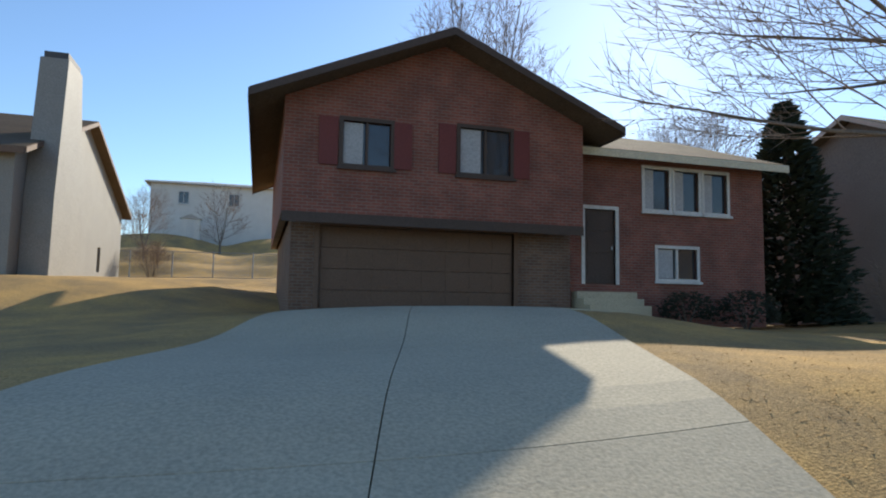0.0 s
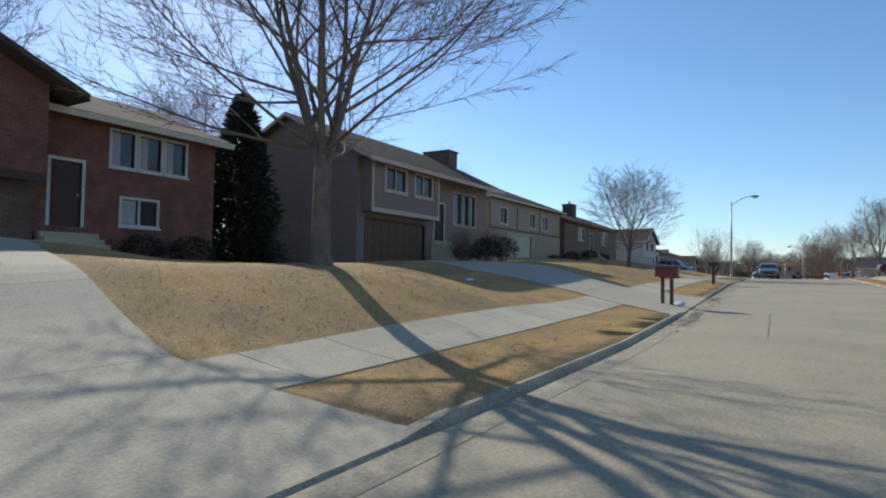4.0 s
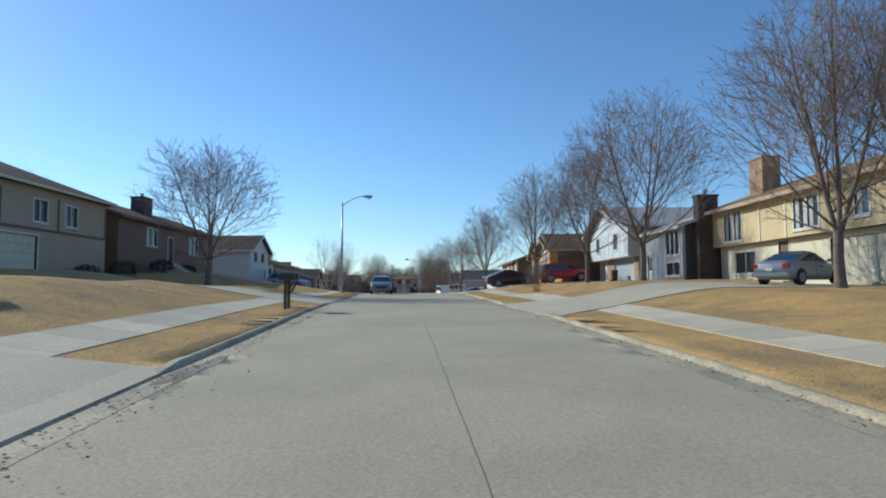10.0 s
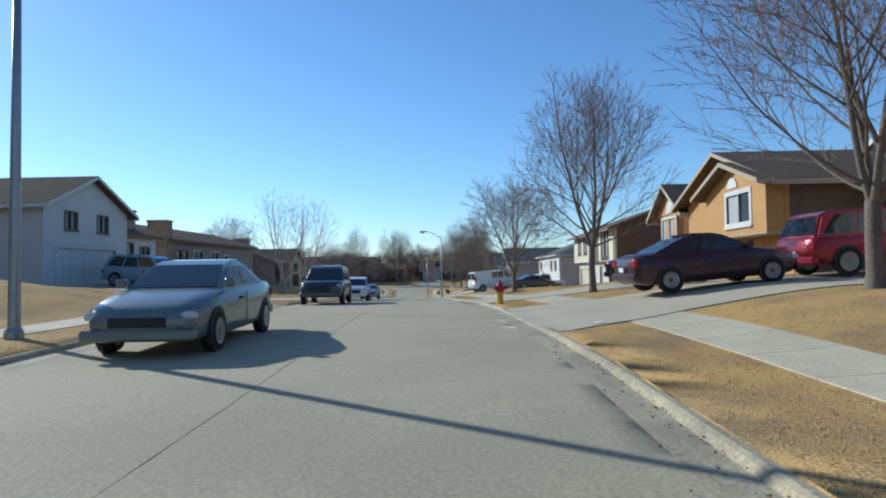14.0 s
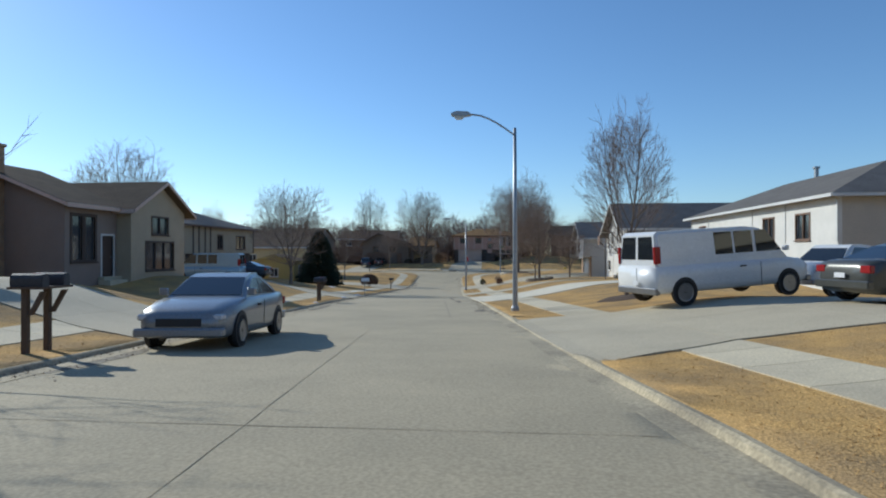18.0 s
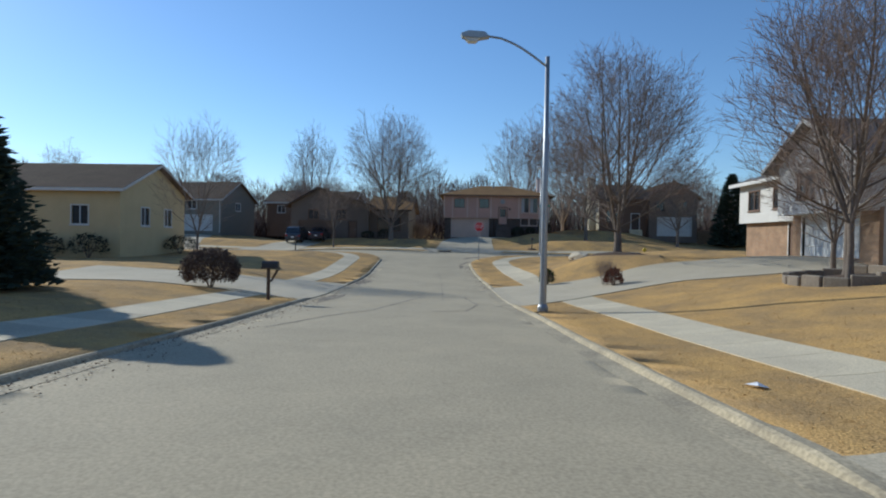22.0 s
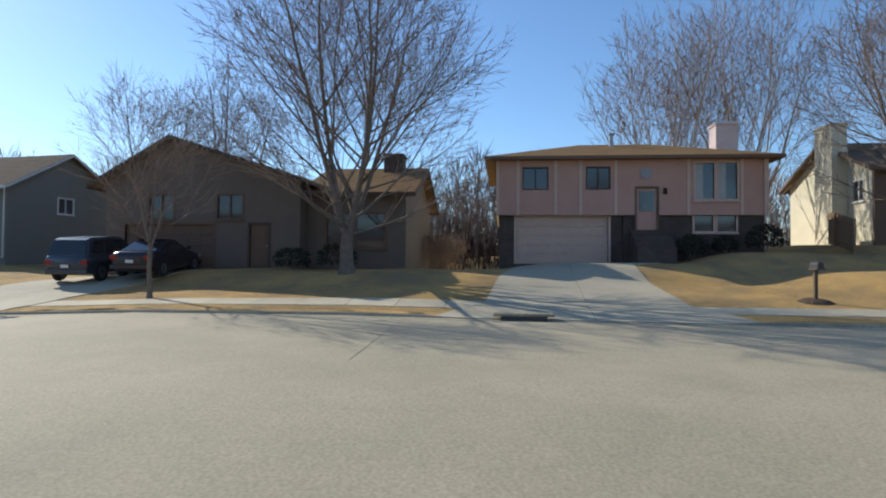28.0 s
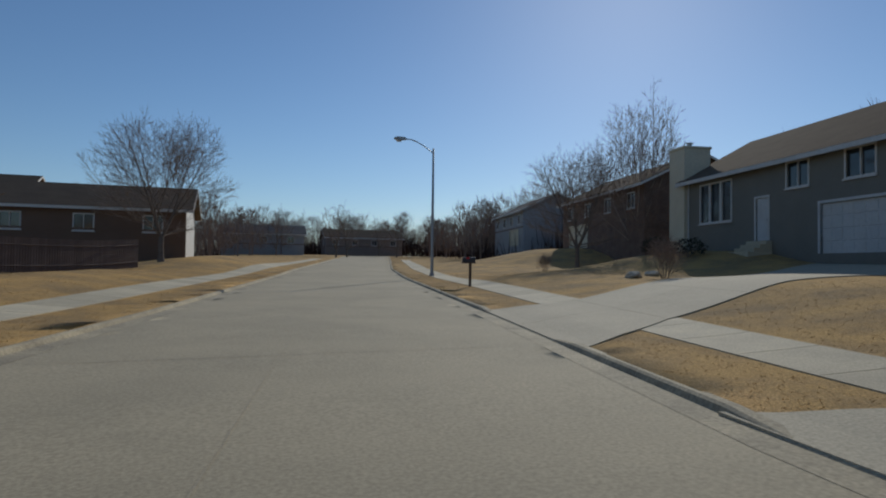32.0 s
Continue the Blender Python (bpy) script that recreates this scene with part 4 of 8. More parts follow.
def house_dark_ranch():
    h = House("long_ranch_house", 52.5, 22.0, 2.7, 0, "long dark brown ranch house with a broad brick chimney")
    Wn = [(4.5, 6.3, 2.4, 3.7), (13.2, 15.2, 2.2, 3.7)]
    h.block(0, 19.5, 0, 9.5, -0.6, 4.3, M_BROWN, front=Wn + [(8.5, 9.5, 1.2, 3.3)])
    for w in Wn:
        h.window('front', 0, *w)
    h.door(0, 8.5, 9.5, 1.2, 3.3, M_DKBROWN)
    h.steps(8.2, 9.8, -0.02, 6, 0.1)
    h.gable(0, 19.5, 0, 9.5, 4.3, 6.0, M_ROOF_BR, ridge='u', over=0.5, mwall=M_BROWN, fascia=M_BROWN)
    h.chimney(9.6, 11.2, 2.6, 3.8, 3.0, 6.9, M_CHARBRICK, flue=True)


def house_white_gable():
    h = House("front_gable_house", 78.4, 20.0, 1.7, 0, "pale two-storey house with a front gable and lower chimney wing")
    Wn = [(1.7, 2.7, 3.2, 4.1), (4.6, 5.6, 3.2, 4.1)]
    h.block(0, 7.7, 0, 12.5, -0.7, 4.4, M_LTGREY, front=Wn + [(1.0, 6.4, 0.0, 2.15)])
    for w in Wn:
        h.window('front', 0, *w, frame=M_BROWN)
    h.garage('front', 0, 1.0, 6.4, 0.0, 2.15, M_LTGREY)
    h.trim('front', 0, 0, 7.7, 2.45, 2.6, M_WHITE)
    h.gable(0, 7.7, 0, 12.5, 4.4, 6.15, M_ROOF_BR, ridge='v', over=0.5, mwall=M_LTGREY, fascia=M_WHITE)
    Ww = [(8.5, 9.3, 1.0, 2.7), (10.2, 11.4, 1.2, 2.5)]
    h.block(7.72, 12.3, 0.5, 9.5, -0.7, 3.3, M_LTGREY, front=Ww)
    h.window('front', 0.5, *Ww[0], frame=M_BROWN, split=1)
    h.window('front', 0.5, *Ww[1], frame=M_BROWN)
    h.gable(7.72, 12.3, 0.5, 9.5, 3.3, 4.9, M_ROOF_BR, ridge='u', over=0.4, mwall=M_LTGREY, fascia=M_BROWN)
    h.chimney(9.9, 11.1, 1.3, 2.5, 2.9, 4.95, M_TANBRICK, flue=False)


def house_ranch_end_chimney():
    h = House("brown_ranch_house", 96.9, 22.6, 0.9, 0, "brown ranch house with a broad brick chimney on its end wall")
    Wn = [(4.6, 6.4, 2.1, 3.5), (8.2, 10.0, 2.1, 3.5)]
    tall = [(1.3, 2.1, 1.2, 3.4), (2.5, 3.3, 1.2, 3.4)]
    h.block(0, 19.5, 0, 9.5, -0.8, 4.3, M_GREYBROWN, front=Wn + tall + [(14.0, 18.6, -0.1, 2.0), (11.4, 12.4, 1.2, 3.2)])
    for w in Wn:
        h.window('front', 0, *w)
    for w in tall:
        h.window('front', 0, *w, frame=M_DKBROWN, split=1)
    h.garage('front', 0, 14.0, 18.6, -0.1, 2.0, M_BROWN)
    h.door(0, 11.4, 12.4, 1.2, 3.2, M_DKBROWN)
    h.steps(11.0, 12.8, -0.02, 6, 0.1)
    h.gable(0, 19.5, 0, 9.5, 4.3, 5.7, M_ROOF_BR, ridge='u', over=0.5, mwall=M_GREYBROWN, fascia=M_BROWN)
    h.chimney(-1.1, -0.02, -0.3, 1.2, -0.8, 5.65, M_TANBRICK, flue=False)


def house_grey_gable():
    h = House("grey_gable_house", 123.5, 22.4, 0.0, 0, "grey-tan house with a brown roof, end chimney and tall windows")
    Wt = [(0.5, 1.2, 1.2, 3.3), (1.45, 2.15, 1.2, 3.3)]
    h.block(0, 3.9, 0, 9.4, -0.9, 3.9, M_GREYBROWN, front=Wt + [(2.7, 3.6, 0.3, 2.4)], left=[(6.2, 7.2, 1.4, 2.5)])
    for w in Wt:
        h.window('front', 0, *w, frame=M_DKBROWN, split=1, trim=0.14)
    h.window('left', 0, 6.2, 7.2, 1.4, 2.5, frame=M_DKBROWN)
    h.door(0, 2.7, 3.6, 0.3, 2.4, M_DKBROWN)
    h.steps(2.4, 3.88, -0.02, 2, -0.05)
    h.gable(0, 3.9, 0, 9.4, 3.9, 5.8, M_ROOF_BR, ridge='u', over=0.5, mwall=M_GREYBROWN, fascia=M_PINKLT)
    h.chimney(-0.9, -0.02, 3.0, 4.8, -0.8, 6.5, M_TANBRICK, flue=False)
    h.block(3.92, 9.4, -0.8, 10, -0.9, 3.9, M_TANWALL, front=[(5.3, 8.1, 0.6, 2.1), (5.9, 7.5, 2.6, 3.5)])
    h.window('front', -0.8, 5.3, 8.1, 0.6, 2.1, frame=M_DKBROWN, split=3)
    h.window('front', -0.8, 5.9, 7.5, 2.6, 3.5, frame=M_DKBROWN)
    h.gable(3.92, 9.4, -0.8, 10, 3.9, 5.4, M_ROOF_BR, ridge='v', over=0.5, mwall=M_TANWALL, fascia=M_PINKLT)


def house_tan_dark_base():
    h = House("tan_hip_house", 139.6, 28.0, -0.6, 0, "tan raised ranch with hip roof and dark brick base")
    Wn = [(1.7, 3.6, 2.5, 3.7), (11.2, 12.2, 2.5, 3.7), (15.2, 17.2, 2.5, 3.7)]
    h.block(0, 19.4, 0, 10.5, 2.05, 4.4, M_TANWALL, front=Wn)
    for w in Wn:
        h.window('front', 0, *w, frame=M_BROWN)
    h.block(0.15, 19.2, 0.3, 10.4, -0.9, 2.05, M_CHARBRICK, front=[(0.8, 5.8, -0.15, 1.95), (7.6, 8.6, 0.1, 2.0), (15.0, 17.4, 0.6, 1.7)])
    h.garage('front', 0.3, 0.8, 5.8, -0.15, 1.95, M_TANWALL)
    h.door(0.3, 7.6, 8.6, 0.1, 2.0, M_DKBROWN)
    h.window('front', 0.3, 15.0, 17.4, 0.6, 1.7, frame=M_BROWN)
    for u in (0.0, 6.6, 7.6, 8.7, 9.7, 19.2):
        h.trim('front', 0, u, u + 0.2, 2.05, 4.35, M_DKBROWN)
    h.hip(0, 19.4, 0, 10.5, 4.4, 6.4, M_ROOF_GY, fascia=M_BROWN)


def house_straw():
    h = House("yellow_outbuilding", 162.2, 24.7, -2.05, 0, "low ochre-yellow outbuilding half hidden by a conifer")
    h.block(0, 4.0, 0, 4.6, -0.4, 2.55, M_OCHREWALL, front=[(1.4, 2.4, 0.1, 2.1)], left=[(1.9, 2.7, 1.0, 1.8)])
    h.door(0, 1.4, 2.4, 0.1, 2.1, M_GREYBROWN)
    h.window('left', 0, 1.9, 2.7, 1.0, 1.8)
    h.gable(0, 4.0, 0, 4.6, 2.55, 3.2, M_ROOF_BR, ridge='u', over=0.2, mwall=M_OCHREWALL, fascia=M_OCHREWALL)


def house_yellow_corner():
    h = House("corner_house", 186.5, 31.5, -1.9, 0, "yellow corner house with a brown roof and dark hedge")
    h.block(0, 9, 0, 12, -0.7, 4.3, M_YELLOW, front=[(2.6, 3.6, 1.9, 3.1), (5.8, 6.8, 1.9, 3.1)], left=[(2.2, 3.3, 1.9, 3.1), (7.5, 8.6, 1.9, 3.1)], right=[(3, 4.2, 1.9, 3.1)])
    for w in ((2.6, 3.6), (5.8, 6.8)):
        h.window('front', 0, *w, 1.9, 3.1)
    for w in ((2.2, 3.3), (7.5, 8.6)):
        h.window('left', 0, *w, 1.9, 3.1)
    h.window('right', 9, 3, 4.2, 1.9, 3.1)
    h.gable(0, 9, 0, 12, 4.3, 6.2, M_ROOF_BR, ridge='v', over=0.5, mwall=M_YELLOW, fascia=M_WHITE)


def house_neighbour():
    """Seen at the start beyond the red brick house: a grey gable end with a tall chimney."""
    h = House("neighbour_house", -26.6, 27.0, 2.6, 0, "weathered grey house with a tall tapering exterior chimney")
    h.block(0, 11.6, 0, 16, -0.8, 4.0, M_GREY2, right=[(11.0, 11.6, 0.6, 1.8)])
    h.gable(0, 11.6, 0, 16, 4.0, 7.0, M_ROOF_BR, ridge='u', over=0.4, mwall=M_GREY2, fascia=M_BROWN)
    bm = bmesh.new()
    prism(bm, [(0.8, -0.8), (4.6, -0.8), (4.4, 1.0), (4.2, 2.6), (3.2, 7.6), (1.5, 7.6), (0.9, 2.6)], 'x', 11.62, 12.5)
    c = part("chimney", bm, M_GREY2, h.ob)
    part("chimney_cap", boxm(11.7, 12.45, 1.6, 3.1, 7.6, 7.85), M_CHAR, c)


def house_far_white(x=-19.2, y=78.0):
    h = House("white_house", x, y, 9.3, 0, "white two-storey house on the rise beyond the back yards")
    Wn = [(2.9, 3.9, 3.2, 4.5), (8.2, 9.2, 3.2, 4.5)]
    h.block(0, 16, 0, 9, -2.5, 5.4, M_WHITE, front=Wn)
    for w in Wn:
        h.window('front', 0, *w, frame=M_LTGREY)
    h.hip(0, 16, 0, 9, 5.4, 6.5, M_ROOF_LT)
    shed = thing("garden_shed", pose(x + 4.6, y - 3.0, gz(x + 4.6, y - 3.0)), "small white shed before a white house", "shed")
    part("wall", boxm(-0.9, 0.9, -0.8, 0.8, -0.4, 1.9), M_WHITE, shed)
    part("roof", prism(bmesh.new(), [(-1.05, 1.9), (1.05, 1.9), (0, 2.4)], 'y', -0.95, 0.95), M_ROOF_LT, shed)
    part("door", boxm(-0.4, 0.4, -0.84, -0.803, -0.1, 1.7), M_LTGREY, shed)


# ---------------------------------------------------------------- houses, right of the street
def house_straw_white():
    h = House("straw_raised_ranch", 50.2, -20.0, 1.8, 180, "straw-yellow raised ranch with white windows and a dark side wall")
    Wn = [(2.0, 2.9, 2.8, 4.6), (3.3, 4.2, 2.8, 4.6), (9.8, 10.7, 2.9, 4.5), (11.0, 11.9, 2.9, 4.5), (14.6, 15.5, 3.1, 4.4)]
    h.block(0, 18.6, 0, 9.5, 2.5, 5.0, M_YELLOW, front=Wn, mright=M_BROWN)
    for w in Wn:
        h.window('front', 0, *w, split=1, trim=0.13, curtain=True)
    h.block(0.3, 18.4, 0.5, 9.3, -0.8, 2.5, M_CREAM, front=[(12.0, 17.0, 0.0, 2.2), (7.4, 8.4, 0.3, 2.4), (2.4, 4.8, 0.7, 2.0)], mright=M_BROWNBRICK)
    h.window('front', 0.5, 2.4, 4.8, 0.7, 2.0)
    h.garage('front', 0.5, 12.0, 17.0, 0.0, 2.2, M_CREAM)
    h.door(0.5, 7.4, 8.4, 0.3, 2.4, M_BROWN)
    h.steps(7.0, 8.8, 0.48, 2, -0.05)
    for u in (0, 6.2, 8.9, 18.4):
        h.trim('front', 0, u, u + 0.2, 2.5, 4.95, M_CREAM)
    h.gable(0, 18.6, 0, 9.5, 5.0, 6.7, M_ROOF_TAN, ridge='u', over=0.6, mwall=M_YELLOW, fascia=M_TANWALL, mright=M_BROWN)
    h.chimney(1.6, 3.2, 2.0, 3.2, 4.6, 8.2, M_TANBRICK)


def house_half_timber():
    h = House("half_timbered_house", 71.3, -17.0, 2.0, 180, "white and blue-grey house with a half-timbered front gable")
    Wn = [(2.6, 3.7, 3.0, 4.4)]
    h.wall('front', 0, 0.4, 12.4, 2.35, 4.9, M_PANEL, Wn + [(8.3, 9.4, 3.0, 4.4)])
    h.window('front', 0, 2.6, 3.7, 3.0, 4.4, frame=M_WHITE)
    h.window('front', 0, 8.3, 9.4, 3.0, 4.4, frame=M_WHITE)
    h.block(0.4, 12.4, 0.9, 12, -0.8, 4.9, M_BLUEGREY, front=[(5.6, 11.0, 0.0, 2.0), (2.0, 3.0, 0.0, 2.1)])
    h.wall('left', 0.4, 0.18, 0.9, 2.35, 4.9, M_WHITE)
    h.wall('right', 12.4, 0.18, 0.9, 2.35, 4.9, M_WHITE)
    part("soffit", boxm(0.4, 12.4, 0.0, 0.9, 2.25, 2.34), M_WHITE, h.ob)
    h.garage('front', 0.9, 5.6, 11.0, 0.0, 2.0, M_BLUEGREY)
    h.door(0.9, 2.0, 3.0, 0.0, 2.1, M_WHITE)
    h.gable(0.4, 12.4, 0, 12, 4.9, 7.1, M_ROOF_LT, ridge='v', over=0.7, mwall=M_PANEL, fascia=M_WHITE, apex=5.3)
    for u, zt in ((0.4, 4.9), (1.6, 5.2), (4.2, 6.4), (5.2, 6.8), (6.6, 6.4), (7.8, 5.9), (10.0, 5.4), (11.2, 5.1), (12.25, 4.9)):
        h.trim('front', 0, u, u + 0.14, 2.4, zt, M_WHITE, 0.03, "batten")
    h.trim('front', 0, 0.4, 12.4, 4.6, 4.75, M_WHITE, 0.033, "batten")
    Wt = [(17.6, 18.3, 2.0, 3.7), (18.45, 19.15, 2.0, 3.7), (19.3, 20.0, 2.0, 3.7), (17.6, 20.0, 0.5, 1.4)]
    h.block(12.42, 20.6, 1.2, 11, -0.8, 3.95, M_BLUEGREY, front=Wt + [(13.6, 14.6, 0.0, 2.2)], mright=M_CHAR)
    for w in Wt[:3]:
        h.window('front', 1.2, *w, split=1)
    h.window('front', 1.2, *Wt[3])
    h.door(1.2, 13.6, 14.6, 0.0, 2.2, M_WHITE, glass=True)
    for u in (12.5, 15.6, 17.2, 20.42):
        h.trim('front', 1.2, u, u + 0.16, 0.0, 3.9, M_WHITE)
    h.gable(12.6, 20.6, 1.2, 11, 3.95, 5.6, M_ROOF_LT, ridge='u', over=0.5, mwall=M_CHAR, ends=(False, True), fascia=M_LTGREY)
    h.chimney(20.62, 21.4, 2.0, 3.4, -0.6, 5.9, M_CHARBRICK)
    h.trim('front', 0.9, 11.2, 12.38, -0.6, 2.2, M_TANBRICK, 0.06, "brick_facing")
    h.trim('front', 0.9, 3.4, 5.4, -0.6, 2.2, M_TANBRICK, 0.06, "brick_facing")
    h.trim('front', 1.2, 17.3, 20.38, -0.6, 0.42, M_TANBRICK, 0.06, "brick_facing")


def house_ochre():
    h = House("ochre_house", 89.2, -13.7, 1.35, 180, "ochre house with nested front gables, tall bay windows and brick side")
    h.block(6.6, 16.9, 0.5, 11, -0.8, 2.5, M_ORANGE, front=[(11.4, 16.4, 0.0, 2.3), (8.0, 9.0, 0.6, 2.5)], mright=M_BROWNBRICK)
    h.garage('front', 0.5, 11.4, 16.4, 0.0, 2.3, M_ORANGE)
    h.door(0.5, 8.0, 9.0, 0.6, 2.45, M_BROWN, trim=M_TANWALL)
    h.block(6.6, 16.9, 0, 11, 2.505, 4.4, M_ORANGE, front=[(13.3, 15.5, 2.9, 4.1)], mright=M_BROWNBRICK)
    h.gable(6.6, 16.9, 0, 11, 4.4, 6.25, M_ROOF_BR, ridge='v', over=0.7, mwall=M_ORANGE, fascia=M_TANWALL)
    # the lower gable in front of it
    h.wall('front', -0.7, 11.0, 16.88, 2.4, 4.4, M_ORANGE, [(13.3, 15.5, 2.9, 4.1)])
    h.wall('left', 11.0, -0.52, 0.0, 2.4, 4.4, M_ORANGE)
    h.wall('right', 16.88, -0.52, 0.0, 2.4, 4.4, M_ORANGE)
    part("soffit", boxm(11.0, 16.88, -0.7, 0.49, 2.3, 2.395), M_TANWALL, h.ob)
    h.window('front', -0.7, 13.3, 15.5, 2.9, 4.1, split=2, trim=0.2, curtain=True)
    arch = [(13.44, 4.42)] + [(13.94 - 0.5 * math.cos(t), 4.46 + 0.42 * math.sin(t)) for t in np.linspace(0, math.pi, 9)] + [(14.44, 4.42)]
    part("arched_panel", prism(bmesh.new(), arch, 'y', -0.75, -0.705), M_WHITE, h.ob)
    h.gable(11.0, 16.88, -0.7, 1.2, 4.4, 5.4, M_ROOF_BR, ridge='v', over=0.55, mwall=M_ORANGE, fascia=M_TANWALL, ends=(True, False))
    # wing with the bay
    h.block(0, 6.58, 1.0, 9.5, -0.8, 1.7, M_TANBRICK, front=[(2.4, 4.2, 0.1, 1.2)])
    h.window('front', 1.0, 2.4, 4.2, 0.1, 1.2, frame=M_DKBROWN)
    h.block(0, 6.58, 0.8, 9.5, 1.705, 4.2, M_ORANGE)
    bay = [(1.2, 0.79), (1.9, 0.05), (4.7, 0.05), (5.4, 0.79)]
    part("bay", prism(bmesh.new(), bay, 'z', 1.75, 4.19), M_ORANGE, h.ob)
    for a0, b0 in ((2.05, 3.2), (3.4, 4.55)):
        h.window('front', -0.02, a0, b0, 2.3, 3.95, split=1, trim=0.14, curtain=True)
    top = [(2.7, 4.3)] + [(3.3 - 0.6 * math.cos(t), 4.35 + 0.7 * math.sin(t)) for t in np.linspace(0, math.pi, 9)] + [(3.9, 4.3)]
    part("arched_panel", prism(bmesh.new(), top, 'y', 0.0, 0.04), M_WHITE, h.ob)
    h.gable(0.6, 6.0, 0.05, 9.5, 4.2, 5.9, M_ROOF_BR, ridge='v', over=0.5, mwall=M_ORANGE, fascia=M_CREAM)
    h.chimney(4.6, 6.0, 3.4, 4.6, 4.0, 6.4, M_BROWNBRICK)


def house_cream_brown():
    h = House("cream_raised_ranch", 115.1, -13.0, 0.75, 180, "cream raised ranch with brown shutters and a brown end wall")
    Wn = [(2.6, 3.9, 3.2, 4.3), (5.6, 6.9, 3.2, 4.3), (13.5, 14.5, 2.6, 4.6), (14.9, 15.9, 2.6, 4.6)]
    h.block(0, 18.2, 0, 9.5, 2.2, 4.85, M_CREAM, front=Wn, mright=M_BROWN)
    for w in Wn:
        h.window('front', 0, *w, frame=M_DKBROWN, trim=0.24, split=1, curtain=True)
    h.block(0.3, 18.0, 0.5, 9.3, -1.6, 2.2, M_LTGREY, front=[(1.0, 6.2, -0.65, 1.6), (10.4, 11.4, -0.3, 1.8), (14.0, 15.8, 0.5, 1.5)], mright=M_BROWN)
    h.window('front', 0.5, 14.0, 15.8, 0.5, 1.5, frame=M_DKBROWN)
    h.garage('front', 0.5, 1.0, 6.2, -0.65, 1.6, M_CREAM)
    h.door(0.5, 10.4, 11.4, -0.3, 1.8, M_BROWN, trim=M_CREAM)
    h.trim('front', 0, 9.4, 12.2, 2.22, 4.8, M_BROWN, 0.03, "entry_panel")
    part("step", boxm(9.9, 11.9, -0.5, 0.48, -1.0, -0.31), M_WALK, h.ob)
    h.downspout('front', 0, 18.0, -0.4, 4.75, M_CREAM)
    h.gable(0, 18.2, 0, 9.5, 4.85, 6.6, M_ROOF_BR, ridge='u', over=0.6, mwall=M_BROWN, fascia=M_BROWN)


def house_white_hip():
    h = House("white_hip_house", 147.6, -13.0, -0.4, 180, "white house with a grey hip roof and white garage door")
    Wn = [(2.0, 3.4, 2.6, 3.8), (13.6, 15.0, 2.6, 3.8), (17.6, 19.0, 2.6, 3.8)]
    # the shaded end wall gets its dimmer tone from the paint itself
    h.block(0, 21.6, 0, 10, -0.8, 4.5, M_WHITE, front=Wn + [(6.4, 11.2, 0.0, 2.1), (4.4, 5.4, 0.3, 2.4)], mright=M_SHADESTONE)
    for w in Wn:
        h.window('front', 0, *w, frame=M_BROWN)
    h.garage('front', 0, 6.4, 11.2, 0.0, 2.1, M_WHITE)
    h.door(0, 4.4, 5.4, 0.3, 2.4, M_BROWN)
    h.steps(4.0, 5.8, -0.02, 2, -0.05)
    for u in (0.0, 3.9, 11.9, 16.3, 21.45):
        h.trim('front', 0, u, u + 0.15, 2.4, 4.45, M_LTGREY)
    h.hip(0, 21.6, 0, 10, 4.5, 6.75, M_ROOF_GY, fascia=M_LTGREY)
    h.chimney(9.0, 9.2, 5.0, 5.2, 6.1, 7.3, M_STEEL, flue=False)


